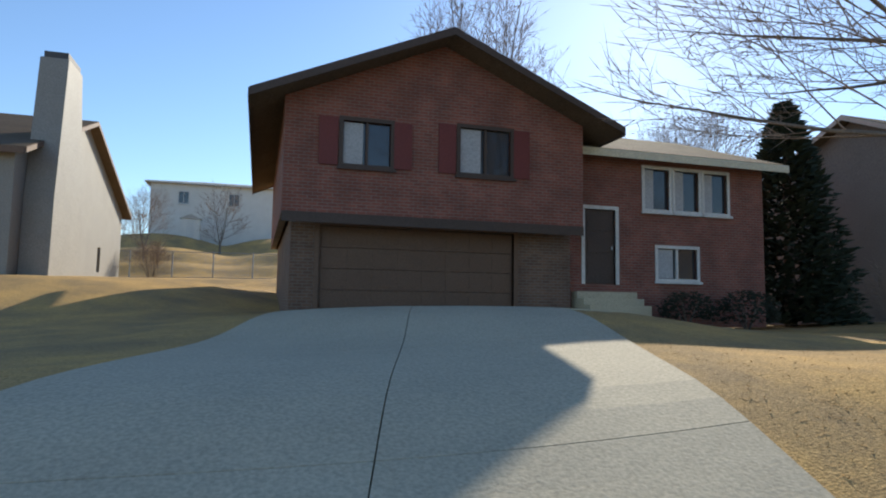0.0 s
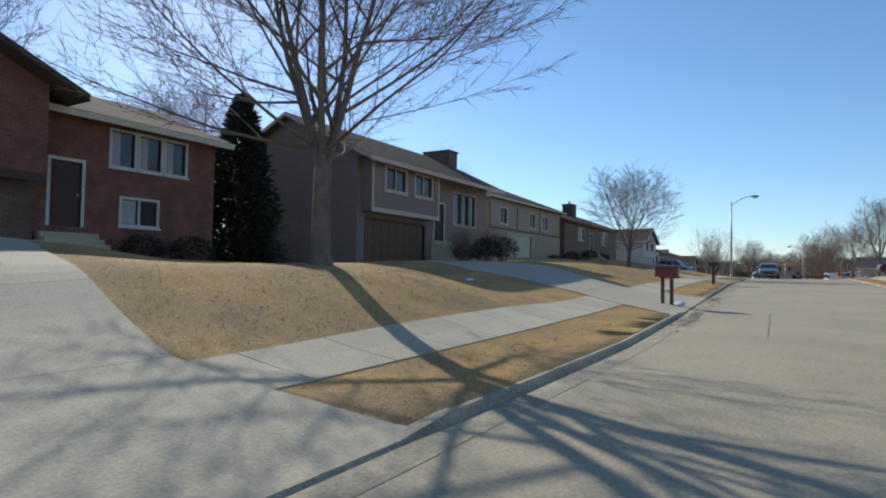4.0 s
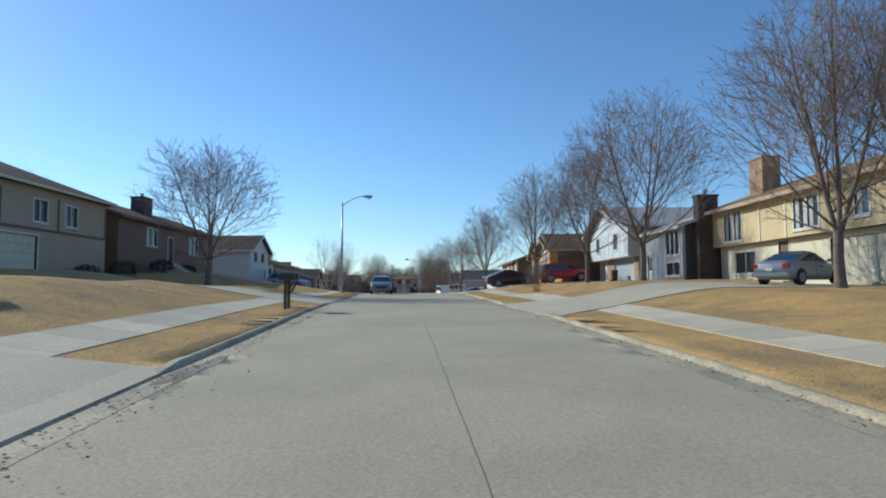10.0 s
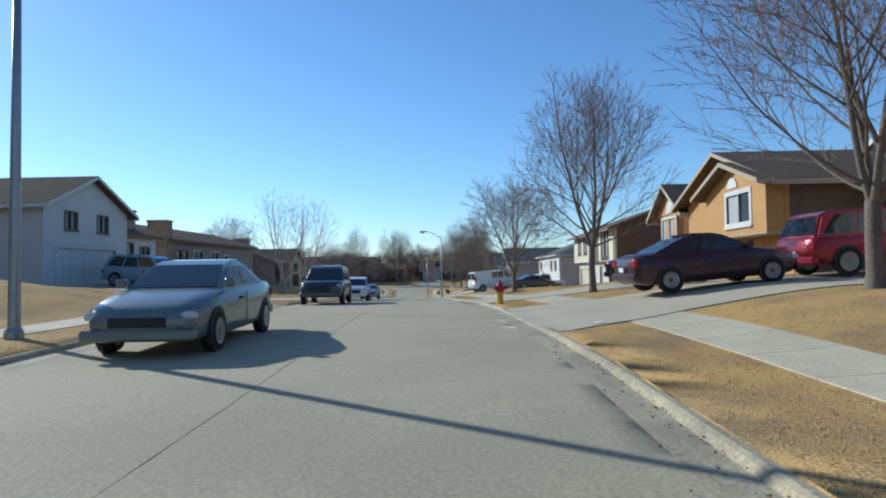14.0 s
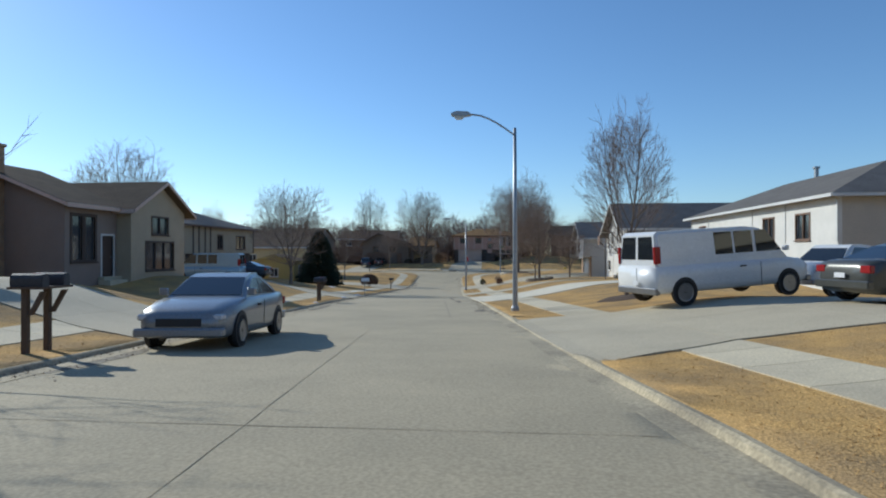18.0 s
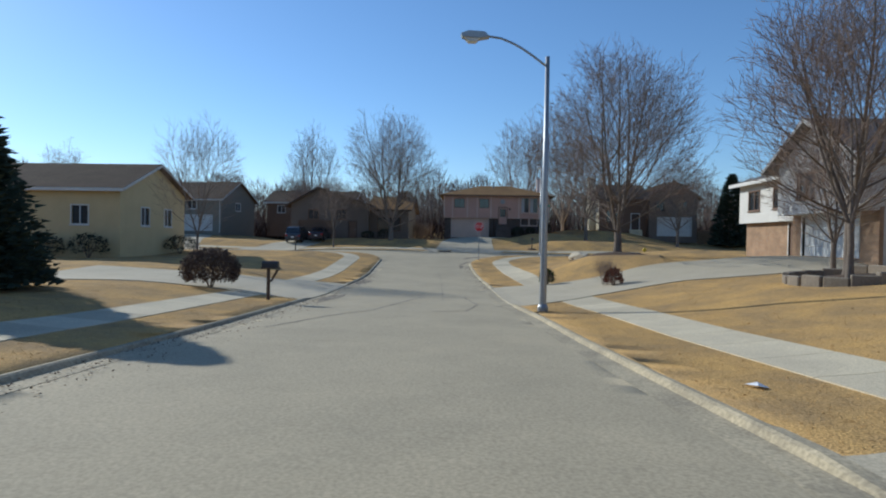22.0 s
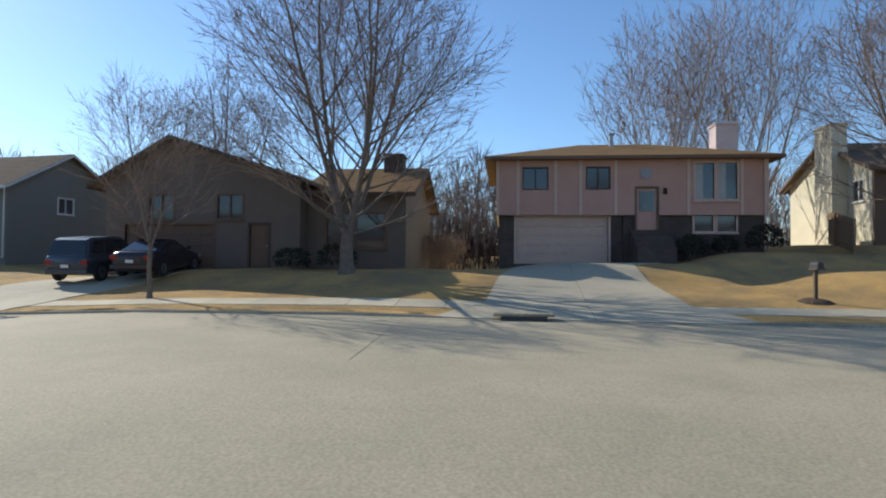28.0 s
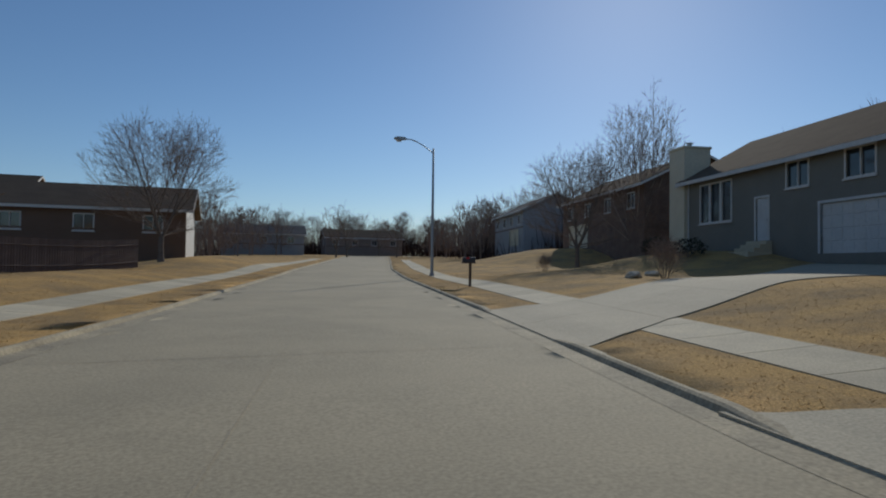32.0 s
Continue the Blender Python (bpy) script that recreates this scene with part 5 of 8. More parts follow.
def house_white_batten():
    h = House("white_batten_house", 168.5, -9.4, -0.9, 180, "white house with a steep battened gable overhanging its garage")
    # the end wall's shade is put into its grey colour, both storeys
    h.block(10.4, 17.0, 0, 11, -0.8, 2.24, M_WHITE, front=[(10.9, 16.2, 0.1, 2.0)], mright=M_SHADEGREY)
    h.garage('front', 0, 10.9, 16.2, 0.1, 2.0, M_WHITE)
    Wn = [(11.0, 11.7, 3.2, 4.4), (13.6, 14.3, 3.2, 4.4)]
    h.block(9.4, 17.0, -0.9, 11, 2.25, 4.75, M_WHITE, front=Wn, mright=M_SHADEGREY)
    part("soffit", boxm(9.4, 17.0, -0.9, -0.003, 2.06, 2.24), M_WHITE, h.ob)
    for w in Wn:
        h.window('front', -0.9, *w, split=1)
    for u, zt in ((9.4, 4.7), (10.5, 5.2), (11.8, 5.85), (12.6, 6.2), (13.5, 6.6), (14.6, 6.0), (15.7, 5.4), (16.86, 4.7)):
        h.trim('front', -0.9, u, u + 0.14, 2.3, zt, M_SHADEGREY, 0.05, "batten")
    h.gable(9.4, 17.0, -0.9, 11, 4.75, 6.75, M_ROOF_GY, ridge='v', over=0.7, mwall=M_WHITE, fascia=M_WHITE, apex=13.6)
    k = 2.0 / 4.2
    part("porch_roof", prism(bmesh.new(), [(8.69, 4.75 - k * 0.71 + 0.02), (7.5, 4.75 - k * 1.9 + 0.02), (7.5, 4.75 - k * 1.9 + 0.18), (8.69, 4.75 - k * 0.71 + 0.18)], 'y', -1.6, 0.9), M_ROOF_GY, h.ob)
    part("barge_board", prism(bmesh.new(), [(8.69, 4.75 - k * 0.71 - 0.02), (7.5, 4.75 - k * 1.9 - 0.02), (7.5, 4.75 - k * 1.9 + 0.16), (8.69, 4.75 - k * 0.71 + 0.16)], 'y', -1.635, -1.604), M_WHITE, h.ob)
    part("brace", prism(bmesh.new(), [(7.75, 3.78), (7.95, 3.86), (9.36, 2.5), (9.36, 2.25)], 'y', -1.3, -1.16), M_WHITE, h.ob)
    h.block(0, 9.38, 0.4, 10, -0.8, 4.4, M_WHITE, front=[(8.0, 8.9, 0.3, 2.3), (1.2, 3.0, 3.0, 4.1), (1.2, 2.6, 0.5, 1.5), (5.0, 6.4, 3.0, 4.1)])
    h.window('front', 0.4, 1.2, 3.0, 3.0, 4.1, frame=M_DKBROWN)
    h.window('front', 0.4, 1.2, 2.6, 0.5, 1.5)
    h.window('front', 0.4, 5.0, 6.4, 3.0, 4.1, frame=M_DKBROWN)
    h.door(0.4, 8.0, 8.9, 0.3, 2.3, M_WHITE, glass=True)
    h.steps(7.8, 9.2, 0.38, 2, -0.05)
    for u in (0.0, 4.0, 7.4):
        h.trim('front', 0.4, u, u + 0.14, 0.2, 4.35, M_LTGREY)
    h.gable(0, 9.3, 0.4, 10, 4.4, 6.0, M_ROOF_GY, ridge='u', over=0.5, mwall=M_WHITE, ends=(True, False), fascia=M_WHITE)


def house_white_small():
    h = House("white_gable_house", 188.0, -8.2, -1.2, 180, "white house with an overhanging upper storey on a tan brick base")
    h.block(7.6, 14.6, 0.4, 10, -0.9, 2.24, M_TANBRICK, front=[(8.6, 13.2, 0.05, 2.0)], mright=M_LTGREY)
    h.garage('front', 0.4, 8.6, 13.2, 0.05, 2.0, M_LTGREY)
    h.block(7.6, 14.6, -0.4, 10, 2.25, 4.6, M_WHITE, front=[(9.6, 11.0, 2.9, 4.0)])
    part("soffit", boxm(7.6, 14.6, -0.4, 0.397, 2.11, 2.24), M_WHITE, h.ob)
    h.window('front', -0.4, 9.6, 11.0, 2.9, 4.0, frame=M_BROWN)
    h.gable(7.6, 14.6, -0.4, 10, 4.6, 6.4, M_ROOF_GY, ridge='v', over=0.6, mwall=M_WHITE, fascia=M_WHITE)
    h.block(0, 7.58, 0.8, 9.6, 1.9, 4.4, M_WHITE, front=[(1.4, 2.8, 2.7, 3.8), (4.6, 6.0, 2.7, 3.8)])
    h.block(0.2, 7.56, 1.2, 9.4, -0.9, 1.9, M_TANBRICK, front=[(5.6, 6.6, 0.0, 1.85)])
    h.window('front', 0.8, 1.4, 2.8, 2.7, 3.8, frame=M_BROWN)
    h.window('front', 0.8, 4.6, 6.0, 2.7, 3.8, frame=M_BROWN)
    h.door(1.2, 5.6, 6.6, 0.0, 1.85, M_BROWN)
    h.gable(0, 7.5, 0.8, 9.6, 4.4, 5.8, M_ROOF_GY, ridge='u', over=0.5, mwall=M_WHITE, ends=(True, False), fascia=M_WHITE)


# ---------------------------------------------------------------- houses beyond the cross street
M_PINKWH = paint("pink_white_paint", (0.74, 0.58, 0.52))


def house_salmon():
    h = House("salmon_raised_ranch", 226.0, 12.2, -0.4, -90, "salmon-pink raised ranch with a tan hip roof and brick base")
    Wn = [(1.4, 2.6, 3.85, 4.9), (4.6, 5.7, 3.85, 4.9)]
    Wt = [(9.9, 10.8, 3.3, 5.1), (11.0, 11.9, 3.3, 5.1), (9.9, 10.8, 1.7, 2.9), (11.0, 11.9, 1.7, 2.9)]
    # side walls cream instead of salmon: the sunlight on them is in the colour
    h.block(0, 13.4, 0, 9.5, 2.5, 5.35, M_PINK, mside=M_CREAM, front=Wn + [(7.05, 8.05, 2.5, 3.9)] + Wt[:2], left=[(3, 4.4, 3.6, 4.6)])
    h.block(0.15, 6.4, 0.35, 9.3, -0.9, 2.48, M_CHARBRICK, front=[(1.05, 5.7, 0.0, 2.45)], mside=M_CREAM)
    h.garage('front', 0.35, 1.05, 5.7, 0.0, 2.42, M_PINKLT, rows=5)
    h.block(6.42, 13.3, 0.2, 9.3, -0.9, 2.48, M_CHARBRICK, front=[(7.05, 8.05, 1.7, 2.48)] + Wt[2:])
    h.door(0.02, 7.05, 8.05, 1.75, 3.85, M_PINK, glass=True, trim=M_BROWN)
    # dark brick colour here stands in for the shadow on the stair
    h.steps(6.7, 8.5, 0.0, 6, 0.65, m=M_CHARBRICK)
    for w in Wn:
        h.window('front', 0, *w, frame=M_DKBROWN, trim=0.06, sill=False)
    for k, w in enumerate(Wt):
        h.window('front', 0 if k < 2 else 0.2, *w, frame=M_PINKLT, split=1, curtain=k < 2)
    h.window('left', 0, 3, 4.4, 3.6, 4.6, frame=M_CREAM)
    for u in (0.0, 1.05, 2.95, 4.2, 5.95, 9.5, 12.05, 13.25):
        h.trim('front', 0, u, u + 0.14, 2.5, 5.3, M_PINKLT, 0.04)
    part("wreath", lathe(bmesh.new(), [(0.18, -0.03), (0.3, -0.02), (0.3, 0.02), (0.18, 0.03)], 14), M_GREY, h.ob).matrix_basis = pose(7.5, -0.06, 4.6, 90, 0, 0)
    part("porch_lamp", boxm(8.35, 8.5, -0.14, -0.0, 3.55, 3.85), M_BLACK, h.ob)
    h.downspout('front', 0, 13.2, 0.5, 5.3, M_PINKLT)
    h.hip(0, 13.4, 0, 9.5, 5.35, 7.0, M_ROOF_TAN, over=0.55, fascia=M_BROWN)
    h.chimney(12.2, 13.4, 4.0, 5.2, 5.6, 7.9, M_PINKWH, flue=False)
    h.chimney(6.3, 6.5, 3.6, 3.8, 6.2, 7.3, M_STEEL, flue=False)


def house_dark_gable():
    h = House("dark_gable_house", 222.0, 30.8, -0.7, -90, "dark brown split-level house with a wide low gable, in shade")
    Wn = [(2.2, 3.4, 2.3, 3.4), (5.6, 6.8, 2.3, 3.4)]
    h.block(0, 9.6, 0, 11, -0.9, 4.05, M_UMBER, front=Wn + [(1.0, 5.4, 0.0, 2.0), (7.2, 8.1, 0.0, 2.0)])
    for w in Wn:
        h.window('front', 0, *w, frame=M_BROWN)
    h.garage('front', 0, 1.0, 5.4, 0.0, 2.0, M_BROWN)
    h.door(0, 7.2, 8.1, 0.0, 2.0, M_BROWN, trim=M_DKBROWN)
    h.gable(0, 9.6, 0, 11, 4.05, 6.0, M_ROOF_BR, ridge='v', over=0.6, mwall=M_UMBER, fascia=M_DKBROWN, apex=3.4)
    h.block(9.62, 14.4, 1.0, 10, -0.9, 3.6, M_UMBER, front=[(10.6, 13.4, 1.0, 2.6)])
    h.window('front', 1.0, 10.6, 13.4, 1.0, 2.6, frame=M_BROWN)
    h.gable(9.8, 14.4, 1.0, 10, 3.6, 5.3, M_ROOF_TAN, ridge='u', over=0.5, mwall=M_UMBER, ends=(False, True), fascia=M_DKBROWN)
    h.chimney(12.6, 13.6, 4.6, 5.8, 4.0, 6.0, M_CHARBRICK, flue=False)


def house_cream_sided():
    h = House("cream_sided_house", 230.0, -8.3, 0.7, -90, "end-chimney house coloured cream on sunlit ends, brown on shaded front")
    # sun on the ends and shade on the front are put into cream and brown
    h.block(0, 6.2, 0, 10, -1.3, 4.4, M_BROWN, front=[(1.0, 2.6, 1.3, 2.7), (4.2, 5.2, 0.3, 2.4)], left=[(4.9, 6.1, 2.7, 3.8), (1.0, 2.0, 2.7, 3.8)], mside=M_CREAM)
    h.window('front', 0, 1.0, 2.6, 1.3, 2.7, frame=M_DKBROWN)
    h.window('left', 0, 4.9, 6.1, 2.7, 3.8)
    h.window('left', 0, 1.0, 2.0, 2.7, 3.8)
    h.door(0, 4.2, 5.2, 0.3, 2.4, M_DKBROWN)
    h.steps(3.9, 5.5, -0.02, 2, -0.05)
    h.gable(0, 6.2, 0, 10, 4.4, 6.5, M_ROOF_BR, ridge='u', over=0.5, mwall=M_CREAM, ends=(True, False), fascia=M_BROWN)
    h.chimney(-0.9, -0.02, 2.6, 4.6, -1.2, 7.3, M_CREAM, flue=False)
    Wn = [(7.0, 8.1, 2.9, 4.0), (10.0, 11.1, 2.9, 4.0)]
    h.block(6.22, 12.4, -1.0, 9.8, -1.3, 4.6, M_UMBER, front=Wn + [(7.4, 11.6, -0.5, 1.9)], mside=M_BROWN)
    for w in Wn:
        h.window('front', -1.0, *w, frame=M_DKBROWN)
    h.garage('front', -1.0, 7.4, 11.6, -0.5, 1.9, M_LTGREY)
    h.gable(6.22, 12.4, -1.0, 9.8, 4.6, 6.6, M_ROOF_BR, ridge='v', over=0.5, mwall=M_UMBER, fascia=M_BROWN)


def house_cross_green():
    h = House("olive_gable_house", 232.7, 59.8, -0.1, -99, "dark olive two-storey house with white windows and a broad garage")
    Wn = [(8.4, 9.7, 3.1, 4.2), (11.8, 13.2, 3.1, 4.2)]
    Wb = [(1.4, 2.2, 1.9, 4.0), (2.4, 3.2, 1.9, 4.0), (3.4, 4.2, 1.9, 4.0)]
    h.block(0, 17, 0, 9, -0.9, 4.5, M_OLIVE, front=Wn + Wb + [(10.4, 15.6, 0.0, 2.15), (6.2, 7.1, 0.7, 2.8)], right=[(3.8, 5.0, 3.0, 4.0)])
    for w in Wn:
        h.window('front', 0, *w)
    for w in Wb:
        h.window('front', 0, *w, split=1)
    h.window('right', 17, 3.8, 5.0, 3.0, 4.0)
    h.garage('front', 0, 10.4, 15.6, 0.0, 2.15, M_LTGREY)
    h.door(0, 6.2, 7.1, 0.7, 2.8, M_LTGREY)
    h.steps(5.9, 7.4, -0.02, 4, -0.05)
    h.gable(0, 17, 0, 9, 4.5, 7.0, M_ROOF_BR, ridge='u', over=0.5, mwall=M_OLIVE, fascia=M_LTGREY)
    h.chimney(-1.7, -0.02, -0.2, 1.5, -0.8, 6.5, M_CREAM, flue=True)
    h.downspout('front', 0, 16.85, -0.2, 4.4)
    h.downspout('front', 0, 0.2, -0.2, 4.4)


def house_plain(name, x, y, z, rot, w, d, hgt, rise, m, roof, label, kind='u', garage_at=None, mside=None):
    h = House(name, x, y, z, rot, label)
    n = max(2, int(w // 4))
    Wn = [(w * (k + 0.5) / n - 0.6, w * (k + 0.5) / n + 0.6, hgt - 1.7, hgt - 0.6) for k in range(n)]
    holes = list(Wn)
    if garage_at is not None:
        holes.append((garage_at, garage_at + 4.6, 0.0, 2.1))
    h.block(0, w, 0, d, -1.2, hgt, m, front=holes, mside=mside, left=[(d * 0.4, d * 0.4 + 1.1, hgt - 1.7, hgt - 0.6)])
    h.window('left', 0, d * 0.4, d * 0.4 + 1.1, hgt - 1.7, hgt - 0.6)
    for q in Wn:
        h.window('front', 0, *q)
    if garage_at is not None:
        h.garage('front', 0, garage_at, garage_at + 4.6, 0.0, 2.1, M_CREAM if m is not M_CREAM else M_WHITE)
    h.trim('front', 0, 0, w, hgt * 0.5, hgt * 0.5 + 0.15, M_BROWN)
    if kind == 'hip':
        h.hip(0, w, 0, d, hgt, hgt + rise, roof)
    else:
        h.gable(0, w, 0, d, hgt, hgt + rise, roof, ridge=kind, over=0.5, mwall=mside or m)
    return h


for build in (house_red_brick, house_taupe, house_hip_tan, house_dark_ranch, house_white_gable, house_ranch_end_chimney, house_grey_gable, house_tan_dark_base, house_straw,
              house_yellow_corner, house_neighbour, house_far_white, house_straw_white, house_half_timber, house_ochre, house_cream_brown, house_white_hip, house_white_batten,
              house_white_small, house_salmon, house_dark_gable, house_cross_green):
    build()
house_cream_sided()
house_plain("brick_house", 239.0, 86.0, 1.0, -100, 18, 9, 4.6, 2.2, M_BROWNBRICK, M_ROOF_BR, "brown brick house further up the side street", 'u', 2.0)
house_plain("grey_house", 245.0, 118.0, 2.0, -100, 16, 9, 4.6, 2.2, M_GREY, M_ROOF_GY, "grey house further up the side street", 'u', 9.0)
house_plain("white_end_house", 190.0, 79.0, -0.3, 0, 13.5, 9, 3.4, 1.9, M_BROWN, M_ROOF_BR, "brown house with a white end wall beyond a fence", 'u', None, M_WHITE)
house_plain("ochre_far_house", 176.0, 92.0, 0.6, 0, 13, 9, 4.4, 2.0, M_ORANGE, M_ROOF_BR, "ochre house beyond the dark board fence", 'u')
house_plain("far_grey_house", 204.0, 150.0, 0.8, 0, 15, 9, 4.0, 1.8, M_GREY, M_ROOF_GY, "grey house at the end of the side street", 'u')
house_plain("far_brown_house", 226.0, 172.0, 1.2, 0, 18, 9, 4.2, 2.0, M_GREYBROWN, M_ROOF_BR, "brown house closing the end of the side street", 'u')
house_plain("tan_house", 170.0, 50.0, -1.6, 90, 12, 9, 4.4, 1.9, M_TANWALL, M_ROOF_BR, "tan house behind a dark board fence", 'u')
house_plain("blue_grey_house", -2.0, -24.0, 0.9, 180, 15, 9, 4.6, 1.9, M_BLUEGREY, M_ROOF_GY, "blue-grey house across the street", 'u', 2.0)
house_plain("dark_house", 246.0, 42.0, 0.5, -90, 14, 9, 4.4, 2.0, M_BROWN, M_ROOF_BR, "dark house behind the corner houses", 'u')


# ---------------------------------------------------------------- street furniture
def street_lamp(x, y, arm_to, height=7.5, z=None):
    """A steel pole with a curved arm and a cobra-head lamp; arm_to is the way the arm points, in degrees."""
    ob = thing("street_lamp", pose(x, y, gz(x, y) if z is None else z, 0, 0, arm_to), "galvanised steel street lamp with a curved arm", "street lamp", "street lamps")
    part("pole", tube(bmesh.new(), [(0, 0, -0.3), (0, 0, 0.02), (0, 0, height * 0.5), (0, 0, height)], [0.11, 0.105, 0.085, 0.06], 12), M_STEEL, ob, smooth=True)
    part("base_collar", lathe(bmesh.new(), [(0.16, -0.05), (0.16, 0.12), (0.12, 0.2)], 12), M_STEEL, ob)
    pts = [(1.8 * f, 0, height - 0.3 + 0.85 * math.sin(f * math.pi / 2)) for f in (0, 0.12, 0.25, 0.4, 0.55, 0.75, 1.0)]
    part("arm", tube(bmesh.new(), pts, [0.035] * len(pts), 8), M_STEEL, ob, smooth=True)
    hx, hz = pts[-1][0], pts[-1][2]
    head = bmesh.new()
    prism(head, [(hx - 0.1, hz - 0.05), (hx + 0.15, hz - 0.1), (hx + 0.68, hz - 0.07), (hx + 0.72, hz + 0.02), (hx + 0.5, hz + 0.1), (hx + 0.05, hz + 0.08)], 'y', -0.15, 0.15)
    lamp = part("lamp_head", head, M_STEEL, ob)
    part("lens", prism(bmesh.new(), [(hx + 0.18, hz - 0.10), (hx + 0.62, hz - 0.08), (hx + 0.5, hz - 0.2), (hx + 0.28, hz - 0.2)], 'y', -0.12, 0.12), M_LENS, lamp)
    return ob


street_lamp(58.95, 6.85, -80, 7.5)
street_lamp(121.0, 1.6, 95, 7.2)
street_lamp(164.95, 6.1, 95, 7.35)
street_lamp(201.45, 2.4, 0, 7.5)
street_lamp(218.9, 66.7, 172, 8.1)


def mailbox(x, y, face, label, box_m, post_m, double=False, slant=False, z=None, hgt=1.05, big=1.0, legs=(0.0,), pw=0.05):
    """A domed letter box on a timber post; face is the way its door points, in degrees."""
    ob = thing("mailbox", pose(x, y, gz(x, y) if z is None else z, 0, 0, face), label, "mailbox", "mailboxes")
    xs = (-0.28, 0.28) if double else (0.0,)
    for k in xs:
        for u in legs:
            part("post", boxm(u - pw, u + pw, k - pw, k + pw, -0.2, hgt - 0.02, bevel=0.008), post_m, ob)
        if double or slant:
            part("brace", prism(bmesh.new(), [(0.05, hgt - 0.45), (0.12, hgt - 0.45), (0.34, hgt - 0.06), (0.26, hgt - 0.06)], 'y', k - 0.035, k + 0.035), post_m, ob)
    part("shelf", boxm(-0.22, 0.36, min(xs) - 0.14, max(xs) + 0.14, hgt - 0.02, hgt + 0.02), post_m, ob)
    for k in (xs if double else (0.0,)):
        poly = [(k + 0.095 * big * math.cos(t), hgt + 0.02 + 0.12 * big + 0.095 * big * math.sin(t)) for t in np.linspace(0, math.pi, 9)]
        poly = [(k + 0.095 * big, hgt + 0.022)] + poly + [(k - 0.095 * big, hgt + 0.022)]
        b = part("box", prism(bmesh.new(), poly, 'x', -0.2 * big, 0.32), box_m, ob)
        part("door", prism(bmesh.new(), [((p[0] - k) * 0.94 + k, p[1] - 0.002) for p in poly], 'x', 0.322, 0.336), box_m, b)
        part("flag", boxm(0.05, 0.2, k + 0.098 * big, k + 0.098 * big + 0.008, hgt + 0.16, hgt + 0.24), M_RED, b)
    return ob


M_BOXRED = paint("letterbox_red", (0.20, 0.045, 0.035), 0.45)
M_BOXDARK = paint("letterbox_dark", (0.05, 0.05, 0.055), 0.45)
M_BOXWHITE = paint("letterbox_white", (0.75, 0.75, 0.73), 0.45)
M_POST = mat("post_wood", (0.12, 0.085, 0.06), 0.9, second=(0.08, 0.06, 0.045), stretch=(5, 5, 0.5))
mailbox(11.95, 3.75, -90, "large dark red letter box on two dark timber posts", M_BOXRED, M_POST, hgt=0.85, big=1.75, legs=(-0.14, 0.14))
mailbox(30.2, 4.75, -90, "black letter boxes on two braced timber posts", M_BOXDARK, M_POST, double=True)
mailbox(106.3, 9.95, -85, "black letter boxes on two dark timber posts", M_BOXDARK, M_POST, double=True, hgt=1.1)
mailbox(129.6, 12.1, -85, "grey letter boxes on two braced timber posts", M_BOXDARK, M_POST, double=True)
mailbox(142.9, 12.55, -86, "white letter box on a slim steel post", M_BOXWHITE, M_STEEL, hgt=1.0, big=1.15, pw=0.022)
mailbox(167.0, 14.9, -87, "dark letter box on a thick braced post", M_BOXDARK, M_POST, slant=True, hgt=1.05)
mailbox(214.9, 1.9, 180, "dark letter box on a slim post by the driveway", M_BOXDARK, M_POST, hgt=1.05)
mailbox(210.95, 26.95, 180, "dark letter box on a leaning timber post", M_BOXDARK, M_POST, hgt=1.2)
mailbox(216.6, 53.8, 175, "dark letter box on a post beside the driveway", M_BOXDARK, M_POST, hgt=1.0)


def stop_sign(x, y):
    """Octagonal red sign, 0.76 m across, facing traffic that comes along +x."""
    ob = thing("stop_sign", pose(x, y, gz(x, y), 0, 0, 0), "red octagonal stop sign with white border on a steel post", "road sign")
    part("post", boxm(0.0, 0.05, -0.03, 0.03, -0.3, 3.1), M_STEEL, ob)
    def octagon(r, a, b, m, nm):
        pts = [(r * math.cos(math.pi / 8 + k * math.pi / 4), 2.72 + r * math.sin(math.pi / 8 + k * math.pi / 4)) for k in range(8)]
        return part(nm, prism(bmesh.new(), pts, 'x', a, b), m, ob)
    octagon(0.41, -0.012, -0.004, M_SIGNWHITE, "border")
    plate = octagon(0.388, -0.018, -0.0125, M_RED, "plate")
    cu = bpy.data.curves.new("word", 'FONT')
    cu.body, cu.size, cu.align_x, cu.align_y, cu.extrude = "STOP", 0.34, 'CENTER', 'CENTER', 0.001
    w = new("word", cu)
    cu.materials.append(M_SIGNWHITE)
    w.parent = plate
    w.matrix_basis = Matrix.Translation((-0.0205, 0, 2.72)) @ Matrix(((0, 0, -1, 0), (-1, 0, 0, 0), (0, 1, 0, 0), (0, 0, 0, 1))) @ Matrix.Diagonal((0.78, 1.1, 1, 1))
    return ob


stop_sign(197.0, 7.8)
blade = thing("street_name_sign", pose(201.3, 2.4, gz(201.45, 2.4)), "green street name blades clamped to the lamp pole", "road sign")
part("blade", boxm(-0.46, 0.46, -0.13, -0.12, 4.55, 4.75), M_GREEN, blade)
part("blade", boxm(0.14, 0.15, -0.75, 0.15, 4.3, 4.5), M_GREEN, blade)
part("lettering", boxm(-0.34, 0.34, -0.134, -0.1305, 4.62, 4.69), M_SIGNWHITE, blade)
part("clamp", boxm(-0.0, 0.28, -0.12, 0.12, 4.25, 4.3), M_STEEL, blade)


